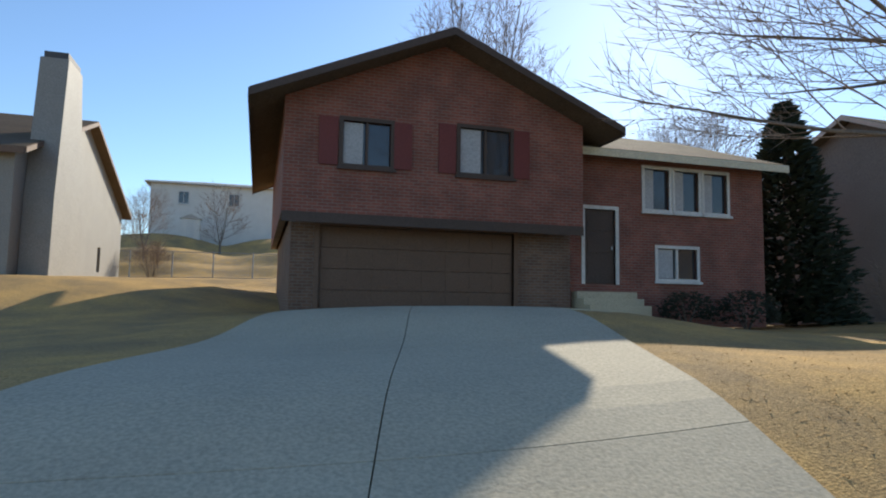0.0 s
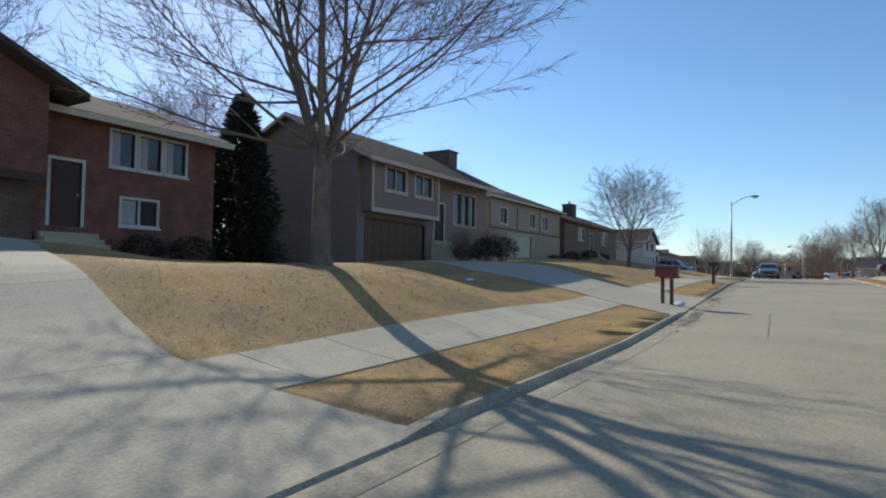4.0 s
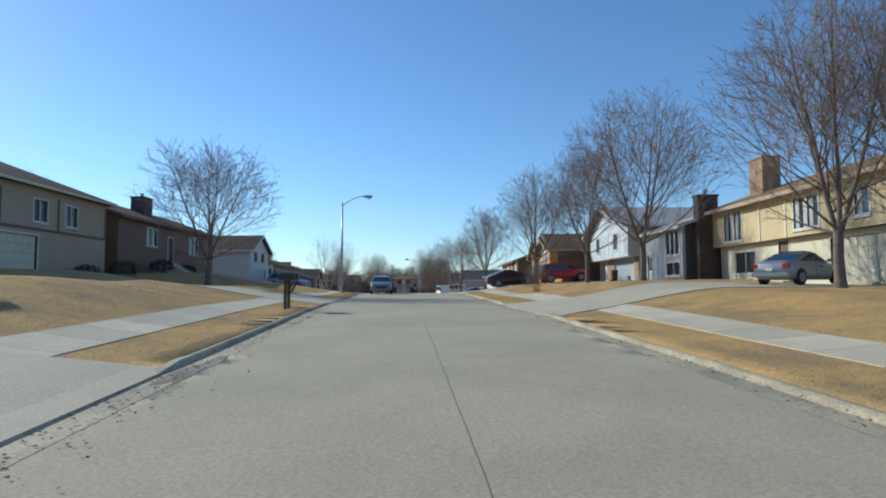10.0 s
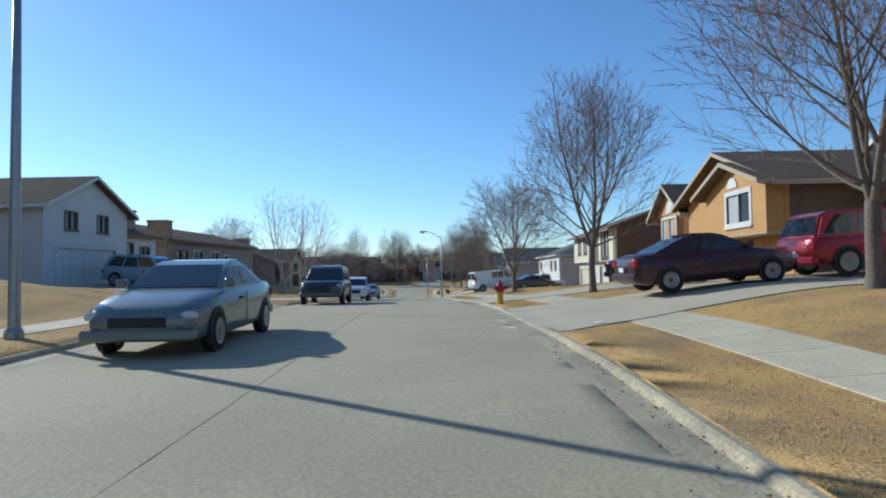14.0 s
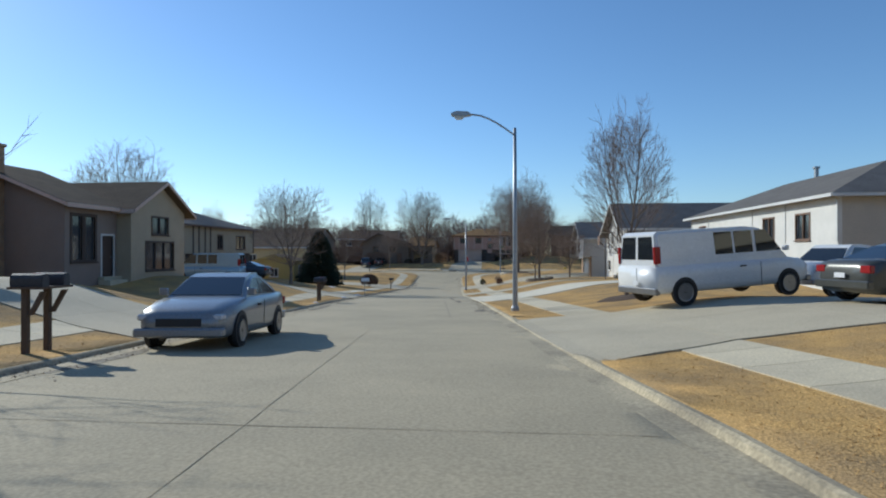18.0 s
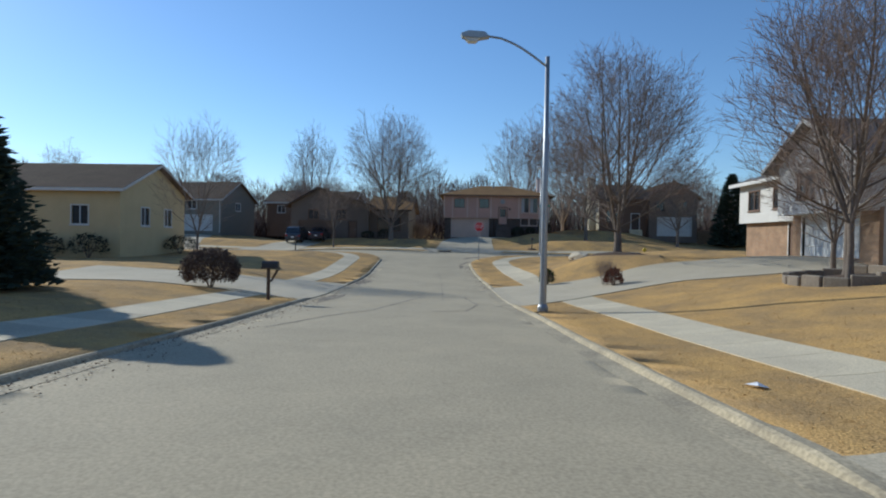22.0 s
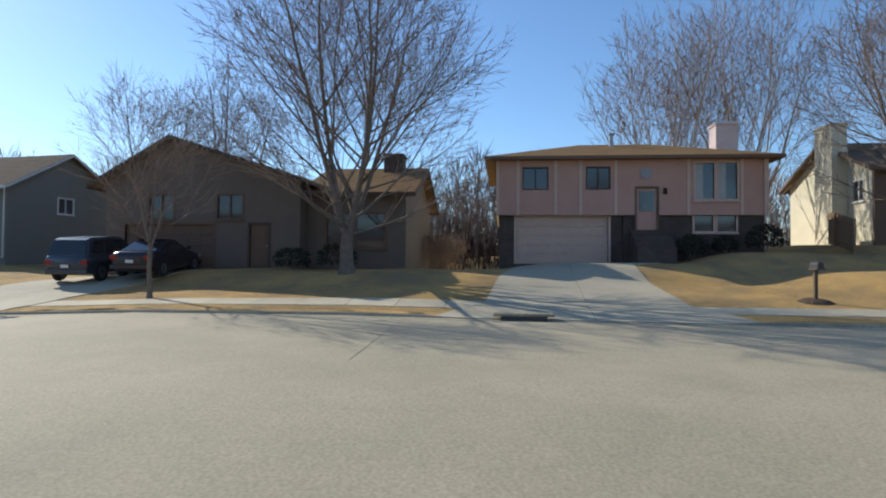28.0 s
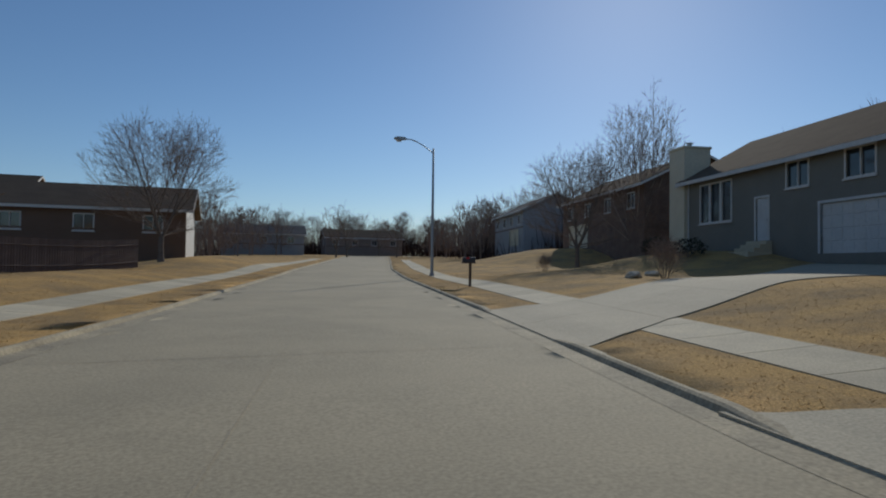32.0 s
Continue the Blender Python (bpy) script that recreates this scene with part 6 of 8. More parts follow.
def hydrant(x, y, top, low):
    ob = thing("fire_hydrant", pose(x, y, gz(x, y), 0, 0, 20), "fire hydrant with a faded red top and yellow barrel", "hydrant", "fire hydrants")
    part("barrel", lathe(bmesh.new(), [(0.17, -0.05), (0.17, 0.05), (0.115, 0.07), (0.115, 0.42), (0.15, 0.43)], 14), low, ob)
    part("bonnet", lathe(bmesh.new(), [(0.16, 0.43), (0.16, 0.48), (0.14, 0.5), (0.14, 0.66), (0.1, 0.76), (0.03, 0.8), (0.03, 0.87)], 14), top, ob)
    for a in (0, 90, 180):
        n = part("nozzle", lathe(bmesh.new(), [(0.06, 0.1), (0.06, 0.19), (0.075, 0.19), (0.075, 0.24)], 10), top, ob)
        n.matrix_basis = pose(0, 0, 0.58, 90, 0, a)
    return ob


hydrant(70.1, -2.55, M_RUST, M_HYDYEL)
hydrant(212.2, -9.5, M_HYDYEL, M_HYDYEL)


# ---------------------------------------------------------------- parked vehicles
M_CARGLASS = mat("car_glass", (0.02, 0.024, 0.028), 0.05, spec=0.9, bump=0.0)
M_TYRE = mat("tyre", (0.02, 0.02, 0.02), 0.85)
M_RIM = mat("wheel_alloy", (0.28, 0.28, 0.285), 0.35, metal=0.8, bump=0.0)
M_HEAD = mat("headlight", (0.6, 0.62, 0.64), 0.1, spec=0.9, bump=0.0)
M_TAIL = paint("tail_light", (0.30, 0.015, 0.015), 0.25)
M_PLASTIC = mat("dark_plastic", (0.03, 0.03, 0.032), 0.6)


def car_paint(name, c, metal=0.3):
    return mat(name, c, 0.32, metal=metal, second=tuple(v * 0.9 for v in c), mix=0.3, bump=0.0, coat=0.5)


def vehicle(name, x, y, heading, m, label, L=4.6, Wd=1.78, shape='sedan', z=None, category="car"):
    """A parked vehicle: heading is the way its nose points, in degrees from +x."""
    c, s = math.cos(radians(heading)), math.sin(radians(heading))
    surf = z if z is not None else float(road_height(x, y)) if road_d(np.array([x]), np.array([y]))[0] < 0 else gz(x, y) + 0.05
    ahead = 1.3
    za = surf if z is None else z
    def hgt(px, py):
        return float(road_height(px, py)) if road_d(np.array([px]), np.array([py]))[0] < 0 else gz(px, py) + 0.05
    tilt = math.degrees(math.atan2(hgt(x + c * ahead, y + s * ahead) - hgt(x - c * ahead, y - s * ahead), 2 * ahead))
    tilt = min(max(tilt, -4.5), 4.5)
    ob = thing(name, pose(x, y, surf, 0, 0, heading) @ pose(0, 0, 0, 0, -tilt, 0), label, category, "parked vehicles")
    h = L / 2
    hw = Wd / 2
    # stations from nose to tail: place, underside, shoulder, top, half width
    if shape == 'sedan':
        st = [(h, .42, .52, .58, .66), (h - .06, .30, .62, .70, .80), (h - .25, .22, .70, .79, .92), (h - .8, .20, .82, .91, .99), (h - 1.3, .2, .90, .99, 1), (0, .2, .93, 1.0, 1), (-h + 1.0, .2, .96, 1.03, 1), (-h + .35, .22, .95, 1.05, .97), (-h + .06, .3, .88, 1.0, .88), (-h, .42, .7, .84, .78)]
        cabin = [(h - 1.2, 0.94), (h - 2.05, 1.39), (h - 2.35, 1.46), (h - 2.9, 1.49), (-h + 1.75, 1.44), (-h + 1.45, 1.38), (-h + 0.5, 0.99)]
    elif shape == 'suv':
        st = [(h, .5, .66, .78, .74), (h - .06, .38, .82, .95, .86), (h - .25, .32, .92, 1.02, .95), (h - .8, .30, .98, 1.08, .99), (h - 1.2, .3, 1.0, 1.1, 1), (0, .3, 1.02, 1.1, 1), (-h + .5, .3, 1.03, 1.1, .99), (-h + .08, .36, 1.0, 1.1, .94), (-h, .5, .9, 1.05, .88)]
        cabin = [(h - 1.1, 1.05), (h - 1.75, 1.64), (h - 2.0, 1.75), (h - 2.6, 1.8), (-h + 0.6, 1.78), (-h + 0.35, 1.7), (-h + 0.06, 1.06)]
    elif shape == 'van':
        st = [(h, .5, .75, .85, .8), (h - .06, .38, .86, .98, .9), (h - .3, .34, .98, 1.08, .97), (h - .8, .34, 1.08, 1.17, 1), (0, .34, 1.1, 1.18, 1), (-h + .1, .36, 1.1, 1.18, 1), (-h, .42, 1.08, 1.18, .97)]
        cabin = [(h - 0.75, 1.12), (h - 1.5, 1.85), (h - 1.75, 2.08), (h - 2.3, 2.16), (-h + 0.2, 2.15), (-h + 0.08, 2.06), (-h + 0.02, 1.12)]
    else:  # pickup
        st = [(h, .55, .75, .88, .8), (h - .06, .42, .9, 1.0, .9), (h - .3, .4, 1.0, 1.1, .97), (h - 1.3, .4, 1.05, 1.14, 1), (0, .42, 1.05, 1.12, 1), (-h + .1, .45, 1.05, 1.12, .99), (-h, .5, 1.0, 1.1, .96)]
        cabin = [(h - 1.35, 1.1), (h - 2.0, 1.68), (h - 2.2, 1.78), (h - 2.7, 1.82), (h - 3.3, 1.78), (h - 3.42, 1.7), (h - 3.5, 1.1)]
    wr = 0.32 if shape == 'sedan' else 0.37
    ax0, ax1 = -h + 0.9, h - 0.9
    # body lofted through the stations
    bm = bmesh.new()
    rings = []
    for x1, zu, zs, zt, w in st:
        w *= hw
        half = [(w * 0.82, zu), (w * 0.96, zu + 0.07), (w * 0.985, zu + 0.3 * (zs - zu)), (w, zu + 0.62 * (zs - zu)), (w * 0.975, zs), (w * 0.9, zs + 0.7 * (zt - zs)), (w * 0.6, zt)]
        rings.append([bm.verts.new((x1, yy, zz)) for yy, zz in half] + [bm.verts.new((x1, -yy, zz)) for yy, zz in half[::-1]])
    n = len(rings[0])
    for q, w in zip(rings, rings[1:]):
        for k in range(n):
            bm.faces.new((q[k], q[(k + 1) % n], w[(k + 1) % n], w[k]))
    bm.faces.new(rings[0][::-1])
    bm.faces.new(rings[-1])
    bmesh.ops.recalc_face_normals(bm, faces=bm.faces)
    shell = part("body", bm, m, ob, smooth=True)
    bm = bmesh.new()
    prism(bm, cabin, 'y', -hw + 0.07, hw - 0.07)
    top = max(p[1] for p in cabin)
    kk = 0.8 if shape in ('sedan', 'pickup') else (0.84 if shape == 'suv' else 0.9)
    base_z = cabin[0][1]
    for v in bm.verts:
        v.co.y *= 1 - (1 - kk) * min(max((v.co.z - base_z) / (top - base_z), 0), 1)
    es = [e for e in bm.edges if (e.verts[0].co.z + e.verts[1].co.z) / 2 > base_z + 0.2 and abs(e.verts[0].co.y - e.verts[1].co.y) < 0.2]
    bmesh.ops.bevel(bm, geom=es, offset=0.07, segments=3, affect='EDGES')
    roof = part("cabin", bm, m, ob)

    def lerp(a, b, t):
        return (a[0] + (b[0] - a[0]) * t, a[1] + (b[1] - a[1]) * t)
    zb = cabin[0][1] + (0.08 if shape != 'van' else 0.26)
    zt = top - 0.13
    for sg in (-1, 1):
        def yat(z):
            return (hw - 0.07) * (1 - (1 - kk) * min(max((z - base_z) / (top - base_z), 0), 1)) + 0.006
        front_b, front_t = cabin[0][0] - 0.28, cabin[1][0] - 0.16
        rear_b, rear_t = cabin[-1][0] + (0.4 if shape == 'sedan' else 0.2), cabin[-3][0] + 0.12
        cuts = {'sedan': ((0.01, 0.46), (0.49, 0.86), (0.885, 0.99)), 'pickup': ((0.02, 0.6), (0.64, 0.98)), 'suv': ((0.01, 0.34), (0.37, 0.66), (0.69, 0.99)), 'van': ((0.01, 0.2), (0.25, 0.39), (0.42, 0.56))}[shape]
        for f0, f1 in cuts:
            if shape == 'van':
                u0 = {0.01: h - 1.05, 0.25: h - 2.12, 0.42: h - 2.86}[f0]
                u1 = {0.01: h - 2.0, 0.25: h - 2.78, 0.42: h - 3.5}[f0]
                q = [(u0, zb), (u1, zb), (u1, zt), (u0 if f0 > 0.1 else h - 1.6, zt)]
            else:
                q = [lerp((front_b, zb), (rear_b, zb), f0), lerp((front_b, zb), (rear_b, zb), f1), lerp((front_t, zt), (rear_t, zt), f1), lerp((front_t, zt), (rear_t, zt), f0)]
            g = bmesh.new()
            vs = [g.verts.new((p[0], sg * yat(p[1]), p[1])) for p in q]
            vs2 = [g.verts.new((p[0], sg * (yat(p[1]) - 0.02), p[1])) for p in q]
            g.faces.new(vs)
            g.faces.new(vs2[::-1])
            for i in range(4):
                g.faces.new((vs[i], vs[(i + 1) % 4], vs2[(i + 1) % 4], vs2[i]))
            bmesh.ops.recalc_face_normals(g, faces=g.faces)
            part("side_window", g, M_CARGLASS, roof)
        part("mirror", boxm(front_b - 0.05, front_b + 0.1, sg * (Wd / 2 + 0.02) - 0.08, sg * (Wd / 2 + 0.02) + 0.08, zb - 0.02, zb + 0.13, bevel=0.02), m, shell)
        part("headlight", boxm(h - 0.3, h - 0.045, sg * (Wd / 2 - 0.26) - 0.17, sg * (Wd / 2 - 0.26) + 0.17, 0.56 if shape == 'sedan' else 0.74, 0.68 if shape == 'sedan' else 0.9, bevel=0.03), M_HEAD, shell)
        part("tail_light", boxm(-h - 0.008, -h + 0.12, sg * (Wd / 2 - 0.2) - 0.15, sg * (Wd / 2 - 0.2) + 0.15, 0.72, 0.9, bevel=0.015), M_TAIL, shell) if shape != 'van' else part("tail_light", boxm(-h - 0.005, -h + 0.2, sg * (hw - 0.13) - 0.05, sg * (hw - 0.13) + 0.05, 1.22, 1.72, bevel=0.015), M_TAIL, shell)
        part("door_handle", boxm(0.1, 0.3, sg * (hw + 0.004) - 0.015, sg * (hw + 0.004) + 0.015, st[4][2] - 0.13, st[4][2] - 0.09), M_PLASTIC, shell)
        part("door_seam", boxm(cabin[1][0] + 0.55 - 1.0, cabin[1][0] + 0.56 - 1.0, sg * hw - 0.006, sg * hw + 0.003, 0.35, st[4][2] - 0.01), M_PLASTIC, shell)
        for cx in (ax0, ax1):
            wl = part("wheel_arch", lathe(bmesh.new(), [(wr + 0.05, -0.09), (wr + 0.05, 0.0)], 20), M_PLASTIC, shell)
            wl.matrix_basis = pose(cx, sg * (Wd / 2 + 0.004) + (0.0 if sg > 0 else -0.0) + (0.0 if sg > 0 else 0.0), wr + 0.02, 90 if sg < 0 else -90, 0, 0)
            w = part("wheel", lathe(bmesh.new(), [(wr - 0.09, -0.1), (wr - 0.02, -0.1), (wr, -0.06), (wr, 0.06), (wr - 0.02, 0.1), (wr - 0.09, 0.1)], 20), M_TYRE, ob)
            w.matrix_basis = pose(cx, sg * (Wd / 2 - 0.09), wr, 90, 0, 0)
            part("rim", lathe(bmesh.new(), [(0.05, -0.1), (wr - 0.14, -0.105), (wr - 0.1, -0.118), (wr - 0.1, 0.118), (wr - 0.14, 0.105), (0.05, 0.1)], 16), M_RIM, w)
    # screens
    for nm, (a, b), sides in ((("windscreen", (cabin[0], cabin[1]), ((-1, 1),)), ("rear_window", (cabin[-1], cabin[-2]), ((-1, 1),) if shape != 'van' else ((-0.92, -0.08), (0.08, 0.92))))):
      for ends in sides:
        d = Vector((b[0] - a[0], 0, b[1] - a[1]))
        nrm = Vector((d.z, 0, -d.x)).normalized()
        if (nm == "rear_window") == (nrm.x > 0):
            nrm = -nrm
        g = bmesh.new()
        vs, vs2 = [], []
        for t, wy in ((0.14 if shape != 'van' or nm == 'windscreen' else 0.25, Wd / 2 - 0.16), (0.95, (Wd / 2 - 0.16) * kk)):
            p = Vector((a[0], 0, a[1])) + d * t
            for sg in ends:
                vs.append(g.verts.new(p + nrm * 0.012 + Vector((0, sg * wy, 0))))
                vs2.append(g.verts.new(p - nrm * 0.01 + Vector((0, sg * wy, 0))))
        for q in (vs, vs2):
            g.faces.new((q[0], q[1], q[3], q[2]))
        for i, j in ((0, 1), (1, 3), (3, 2), (2, 0)):
            g.faces.new((vs[i], vs[j], vs2[j], vs2[i]))
        bmesh.ops.recalc_face_normals(g, faces=g.faces)
        part(nm, g, M_CARGLASS, roof)
    part("grille", boxm(h - 0.05, h + 0.012, -0.42, 0.42, 0.45 if shape == 'sedan' else 0.55, 0.6 if shape == 'sedan' else 0.82), M_PLASTIC, shell)
    part("front_bumper", boxm(h - 0.15, h + 0.05, -Wd / 2 + 0.06, Wd / 2 - 0.06, 0.26 if shape == 'sedan' else 0.36, 0.42 if shape == 'sedan' else 0.54, bevel=0.03), m if shape in ('sedan', 'suv') else M_RIM, shell)
    part("rear_bumper", boxm(-h - 0.06, -h + 0.12, -Wd / 2 + 0.06, Wd / 2 - 0.06, 0.34, 0.54, bevel=0.03), m if shape != 'van' else M_RIM, shell)
    part("number_plate", boxm(-h - 0.075, -h - 0.06, -0.16, 0.16, 0.6, 0.72), M_SIGNWHITE, shell)
    if shape == 'van':
        part("door_seam", boxm(-h - 0.004, -h + 0.01, -0.008, 0.008, 0.5, 1.1), M_PLASTIC, shell)
    if shape == 'pickup':
        part("load_bed", boxm(-h + 0.12, h - 3.62, -Wd / 2 + 0.12, Wd / 2 - 0.12, 1.02, 1.09), M_PLASTIC, shell)
    return ob


C_SILVER = car_paint("grey_green_paint", (0.20, 0.215, 0.20))
C_DARK = car_paint("slate_paint", (0.05, 0.06, 0.075))
C_WHITE = car_paint("car_white", (0.72, 0.72, 0.71), 0.0)
C_GREY = car_paint("pewter_paint", (0.26, 0.27, 0.28))
C_RED = car_paint("maroon_paint", (0.36, 0.022, 0.035))
C_OLIVE = car_paint("grey_olive_paint", (0.085, 0.085, 0.075))
C_PLUM = car_paint("plum_paint", (0.055, 0.022, 0.035))
C_BLACK = car_paint("car_black", (0.03, 0.022, 0.03))
C_BLUE = car_paint("pale_blue_paint", (0.30, 0.40, 0.46))
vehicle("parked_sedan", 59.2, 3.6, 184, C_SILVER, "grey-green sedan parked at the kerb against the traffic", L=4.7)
vehicle("parked_suv", 77.0, 5.2, 185, C_DARK, "dark slate sport utility vehicle parked at the kerb", L=4.7, Wd=1.88, shape='suv')
vehicle("parked_suv", 94.8, 7.0, 186, C_WHITE, "white sport utility vehicle parked at the kerb", L=4.8, Wd=1.9, shape='suv')
vehicle("parked_sedan", 109.7, 8.3, 186, C_GREY, "pewter grey sedan parked at the kerb against the traffic", L=4.6)
vehicle("cargo_van", 116.5, -4.5, 293, C_WHITE, "white full-size van parked nose-in on a driveway", L=5.6, Wd=2.0, shape='van', category="van")
vehicle("parked_sedan", 113.0, -8.4, 284, C_OLIVE, "dark sedan parked nose-in on a driveway", L=4.7)
vehicle("pickup_truck", 119.9, -10.0, 118, C_WHITE, "white pickup truck parked beside a cream house", L=5.4, Wd=1.95, shape='pickup', category="truck")
vehicle("parked_sedan", 65.4, -8.0, 277, C_PLUM, "dark plum sedan parked nose-in behind a maroon vehicle", L=4.6)
vehicle("parked_sedan", 74.6, -9.8, 247, C_BLACK, "black sedan parked nose-in on a driveway", L=4.7)
vehicle("red_suv", 66.2, -13.1, 275, C_RED, "maroon sport utility vehicle parked nose-in by the garage", L=4.7, Wd=1.9, shape='suv')
vehicle("parked_sedan", 35.5, -17.2, 300, C_GREY, "silver sedan parked in front of a straw-coloured house", L=4.6)
vehicle("parked_sedan", 29.0, -21.5, 270, C_WHITE, "white sedan parked beside a straw-coloured house", L=4.6)
vehicle("parked_suv", 82.4, 16.6, 262, C_BLUE, "pale blue-grey sport utility vehicle parked nose-out by a garage", L=4.8, Wd=1.9, shape='suv')
vehicle("blue_van", 141.2, 24.2, 100, C_BLUE, "pale blue van parked nose-in on a driveway", L=5.2, Wd=1.95, shape='van', category="van")
vehicle("parked_sedan", 148.0, 24.4, 92, C_DARK, "dark sedan parked nose-in on a driveway", L=4.6)
vehicle("parked_suv", 219.6, 29.3, 3, C_DARK, "dark sport utility vehicle parked nose-in by a shaded house", L=4.7, Wd=1.88, shape='suv')
vehicle("parked_sedan", 219.6, 26.6, 3, C_BLACK, "black car parked nose-in by a shaded house", L=4.6)

def wheeled_bin(x, y, turn, m, label):
    ob = thing("wheeled_bin", pose(x, y, gz(x, y) + 0.04, 0, 0, turn), label, "bin", "wheeled bins")
    bm = bmesh.new()
    box(bm, -0.24, 0.24, -0.27, 0.27, 0.06, 0.95)
    for v in bm.verts:
        if v.co.z < 0.5:
            v.co.x *= 0.82
            v.co.y *= 0.8
    part("body", bm, m, ob)
    part("lid", boxm(-0.28, 0.27, -0.3, 0.3, 0.952, 1.02, bevel=0.02), m, ob)
    for sg in (-1, 1):
        w = part("wheel", lathe(bmesh.new(), [(0.1, -0.025), (0.1, 0.025)], 14), M_TYRE, ob)
        w.matrix_basis = pose(0.2, sg * 0.26, 0.1, 90, 0, 0)
    part("handle", tube(bmesh.new(), [(0.3, -0.22, 0.93), (0.3, 0.22, 0.93)], [0.015, 0.015], 6), m, ob)
    return ob


M_BINGREEN = mat("bin_green", (0.03, 0.06, 0.04), 0.5, bump=0.05)
M_BINBLUE = mat("bin_slate", (0.08, 0.12, 0.15), 0.5, bump=0.05)
wheeled_bin(62.6, -16.9, 90, M_BINGREEN, "dark green wheeled bin beside a garage door")
wheeled_bin(79.6, -12.8, 90, M_BINBLUE, "slate wheeled bin beside a garage door")
tub = thing("recycling_tub", pose(64.2, -15.6, gz(64.2, -15.6) + 0.04), "low green recycling tub before a garage door", "tub")
part("body", boxm(-0.25, 0.25, -0.18, 0.18, 0.0, 0.34, bevel=0.03), M_BINGREEN, tub)
part("rim", boxm(-0.28, 0.28, -0.21, 0.21, 0.341, 0.38, bevel=0.01), M_BINGREEN, tub)

# ---------------------------------------------------------------- trees and shrubs
tree('big', 2.1, 9.7, 1.0, 20, "large bare maple on the lawn between two driveways")
tree('tall', 3.6, 36.0, 1.25, 0, "tall bare tree behind the red brick house")
tree('big', 15.6, 33.0, 0.95, 80, "spreading bare tree behind the red brick house")
conifer(10.0, 21.8, 7.8, 2.2, "dark evergreen between two houses", 5, 5200)
tree('tall', 50.0, 35.0, 0.9, 60, "tall bare tree behind the tan house")
tree('shrub', -13.4, 43.4, 1.2, 0, "bare brown shrub by the back fence", "shrub", "shrubs")
tree('small', -15.6, 54.0, 0.9, 0, "small bare tree in the back yard")
tree('oval', 50.5, 14.8, 1.13, 40, "rounded bare tree on a front lawn")
tree('tall', 68.0, 38.0, 0.7, 10, "bare tree behind the ranch house")
tree('vase', 27.5, -13.7, 0.98, 0, "vase-shaped bare tree on a front lawn")
tree('vase2', 25.9, -15.6, 0.92, 70, "slender bare tree on a front lawn")
tree('vase', 40.8, -11.9, 1.0, 130, "vase-shaped bare tree on a front lawn")
tree('vase2', 53.8, -12.2, 1.0, 200, "bare tree in front of the half-timbered house")
tree('vase', 60.6, -9.5, 0.95, 260, "bare tree with a broad crown on the lawn")
tree('vase2', 71.9, -6.2, 0.82, 320, "bare tree beside a driveway")
tree('oval', 90.1, -4.6, 0.9, 15, "low spreading bare tree on the lawn")
tree('vase2', 121.6, -2.8, 0.72, 100, "young bare maple in a mulched ring", wide=0.7)
tree('open', 104.1, 15.3, 0.95, 50, "tall pale bare tree on the ranch house lawn")
tree('open', 104.9, 13.6, 0.9, 150, "tall pale bare tree on the ranch house lawn")
tree('vase', 157.0, 41.0, 1.35, 30, "tall bare tree behind the tan house")
tree('oval', 126.0, 36.0, 1.0, 120, "bare tree behind a house")
tree('oval', 148.5, 20.3, 0.97, 200, "dense rounded bare tree beside a driveway", wide=0.9)
conifer(162.4, 22.0, 6.0, 2.5, "dense dark conifer tapering from the ground", 2, 13000)
tree('small', 182.0, 24.2, 1.3, 0, "slim bare tree on the corner lawn", wide=0.85)
tree('vase2', 164.0, -1.9, 0.8, 60, "multi-stemmed bare tree in a timber planter")
tree('small', 163.1, -1.4, 1.15, 200, "bare tree sharing a planter with another")
conifer(226.5, -24.0, 9.0, 2.6, "dark conifer beside a pale board fence", 9, 2600)
tree('twin', 183.0, -0.1, 0.88, 200, "large bare tree on the corner lawn")
tree('vase', 172.0, -6.0, 0.6, 10, "small bare tree by a white house")
tree('twin', 217.6, 17.8, 1.05, 0, "large twin-stemmed bare tree before the dark house")
tree('young', 213.9, 23.6, 1.0, 30, "young bare tree near the kerb")
tree('tall', 240.0, 33.0, 1.2, 80, "tall bare tree behind the dark house")
tree('oval', 232.0, 31.0, 1.0, 80, "dense bare tree behind the dark house")
tree('pale', 236.0, 1.5, 1.25, 0, "clump of pale bare trees behind the salmon house")
tree('pale', 237.5, -4.5, 1.35, 110, "clump of pale bare trees behind the salmon house")
tree('vase2', 221.0, -5.0, 1.2, 40, "bare tree beside the salmon house")
tree('vase', 222.0, -16.0, 1.05, 90, "bare tree beyond the cross street")
tree('oval', 229.5, 67.0, 0.95, 0, "bare multi-stemmed tree by the chimney")
tree('pale', 237.0, 70.5, 0.95, 30, "bare tree beside the olive house")
tree('oval', 202.4, 74.0, 1.1, 60, "spreading bare tree behind the fence")
tree('oval', 240.0, 52.0, 0.8, 10, "bare tree behind the olive house")
for k, (x, y, s) in enumerate(((51.5, -8.0, 1.1), (224.4, 62.0, 0.6), (176.9, 4.6, 0.42), (173.2, 2.6, 0.62), (8.4, 16.8, 1.0), (221.5, 47.5, 0.8), (229.5, 15.6, 1.3), (231.5, 17.0, 1.5), (233.5, 15.2, 1.4), (236.0, 16.5, 1.5), (19.5, 15.6, 0.9), (22.5, 15.6, 1.0), (25.2, 15.9, 0.9))):
    tree('shrub', x, y, s, 40 * k, "leafless brown shrub on the lawn", "shrub", "shrubs")
rw = random.Random(5)
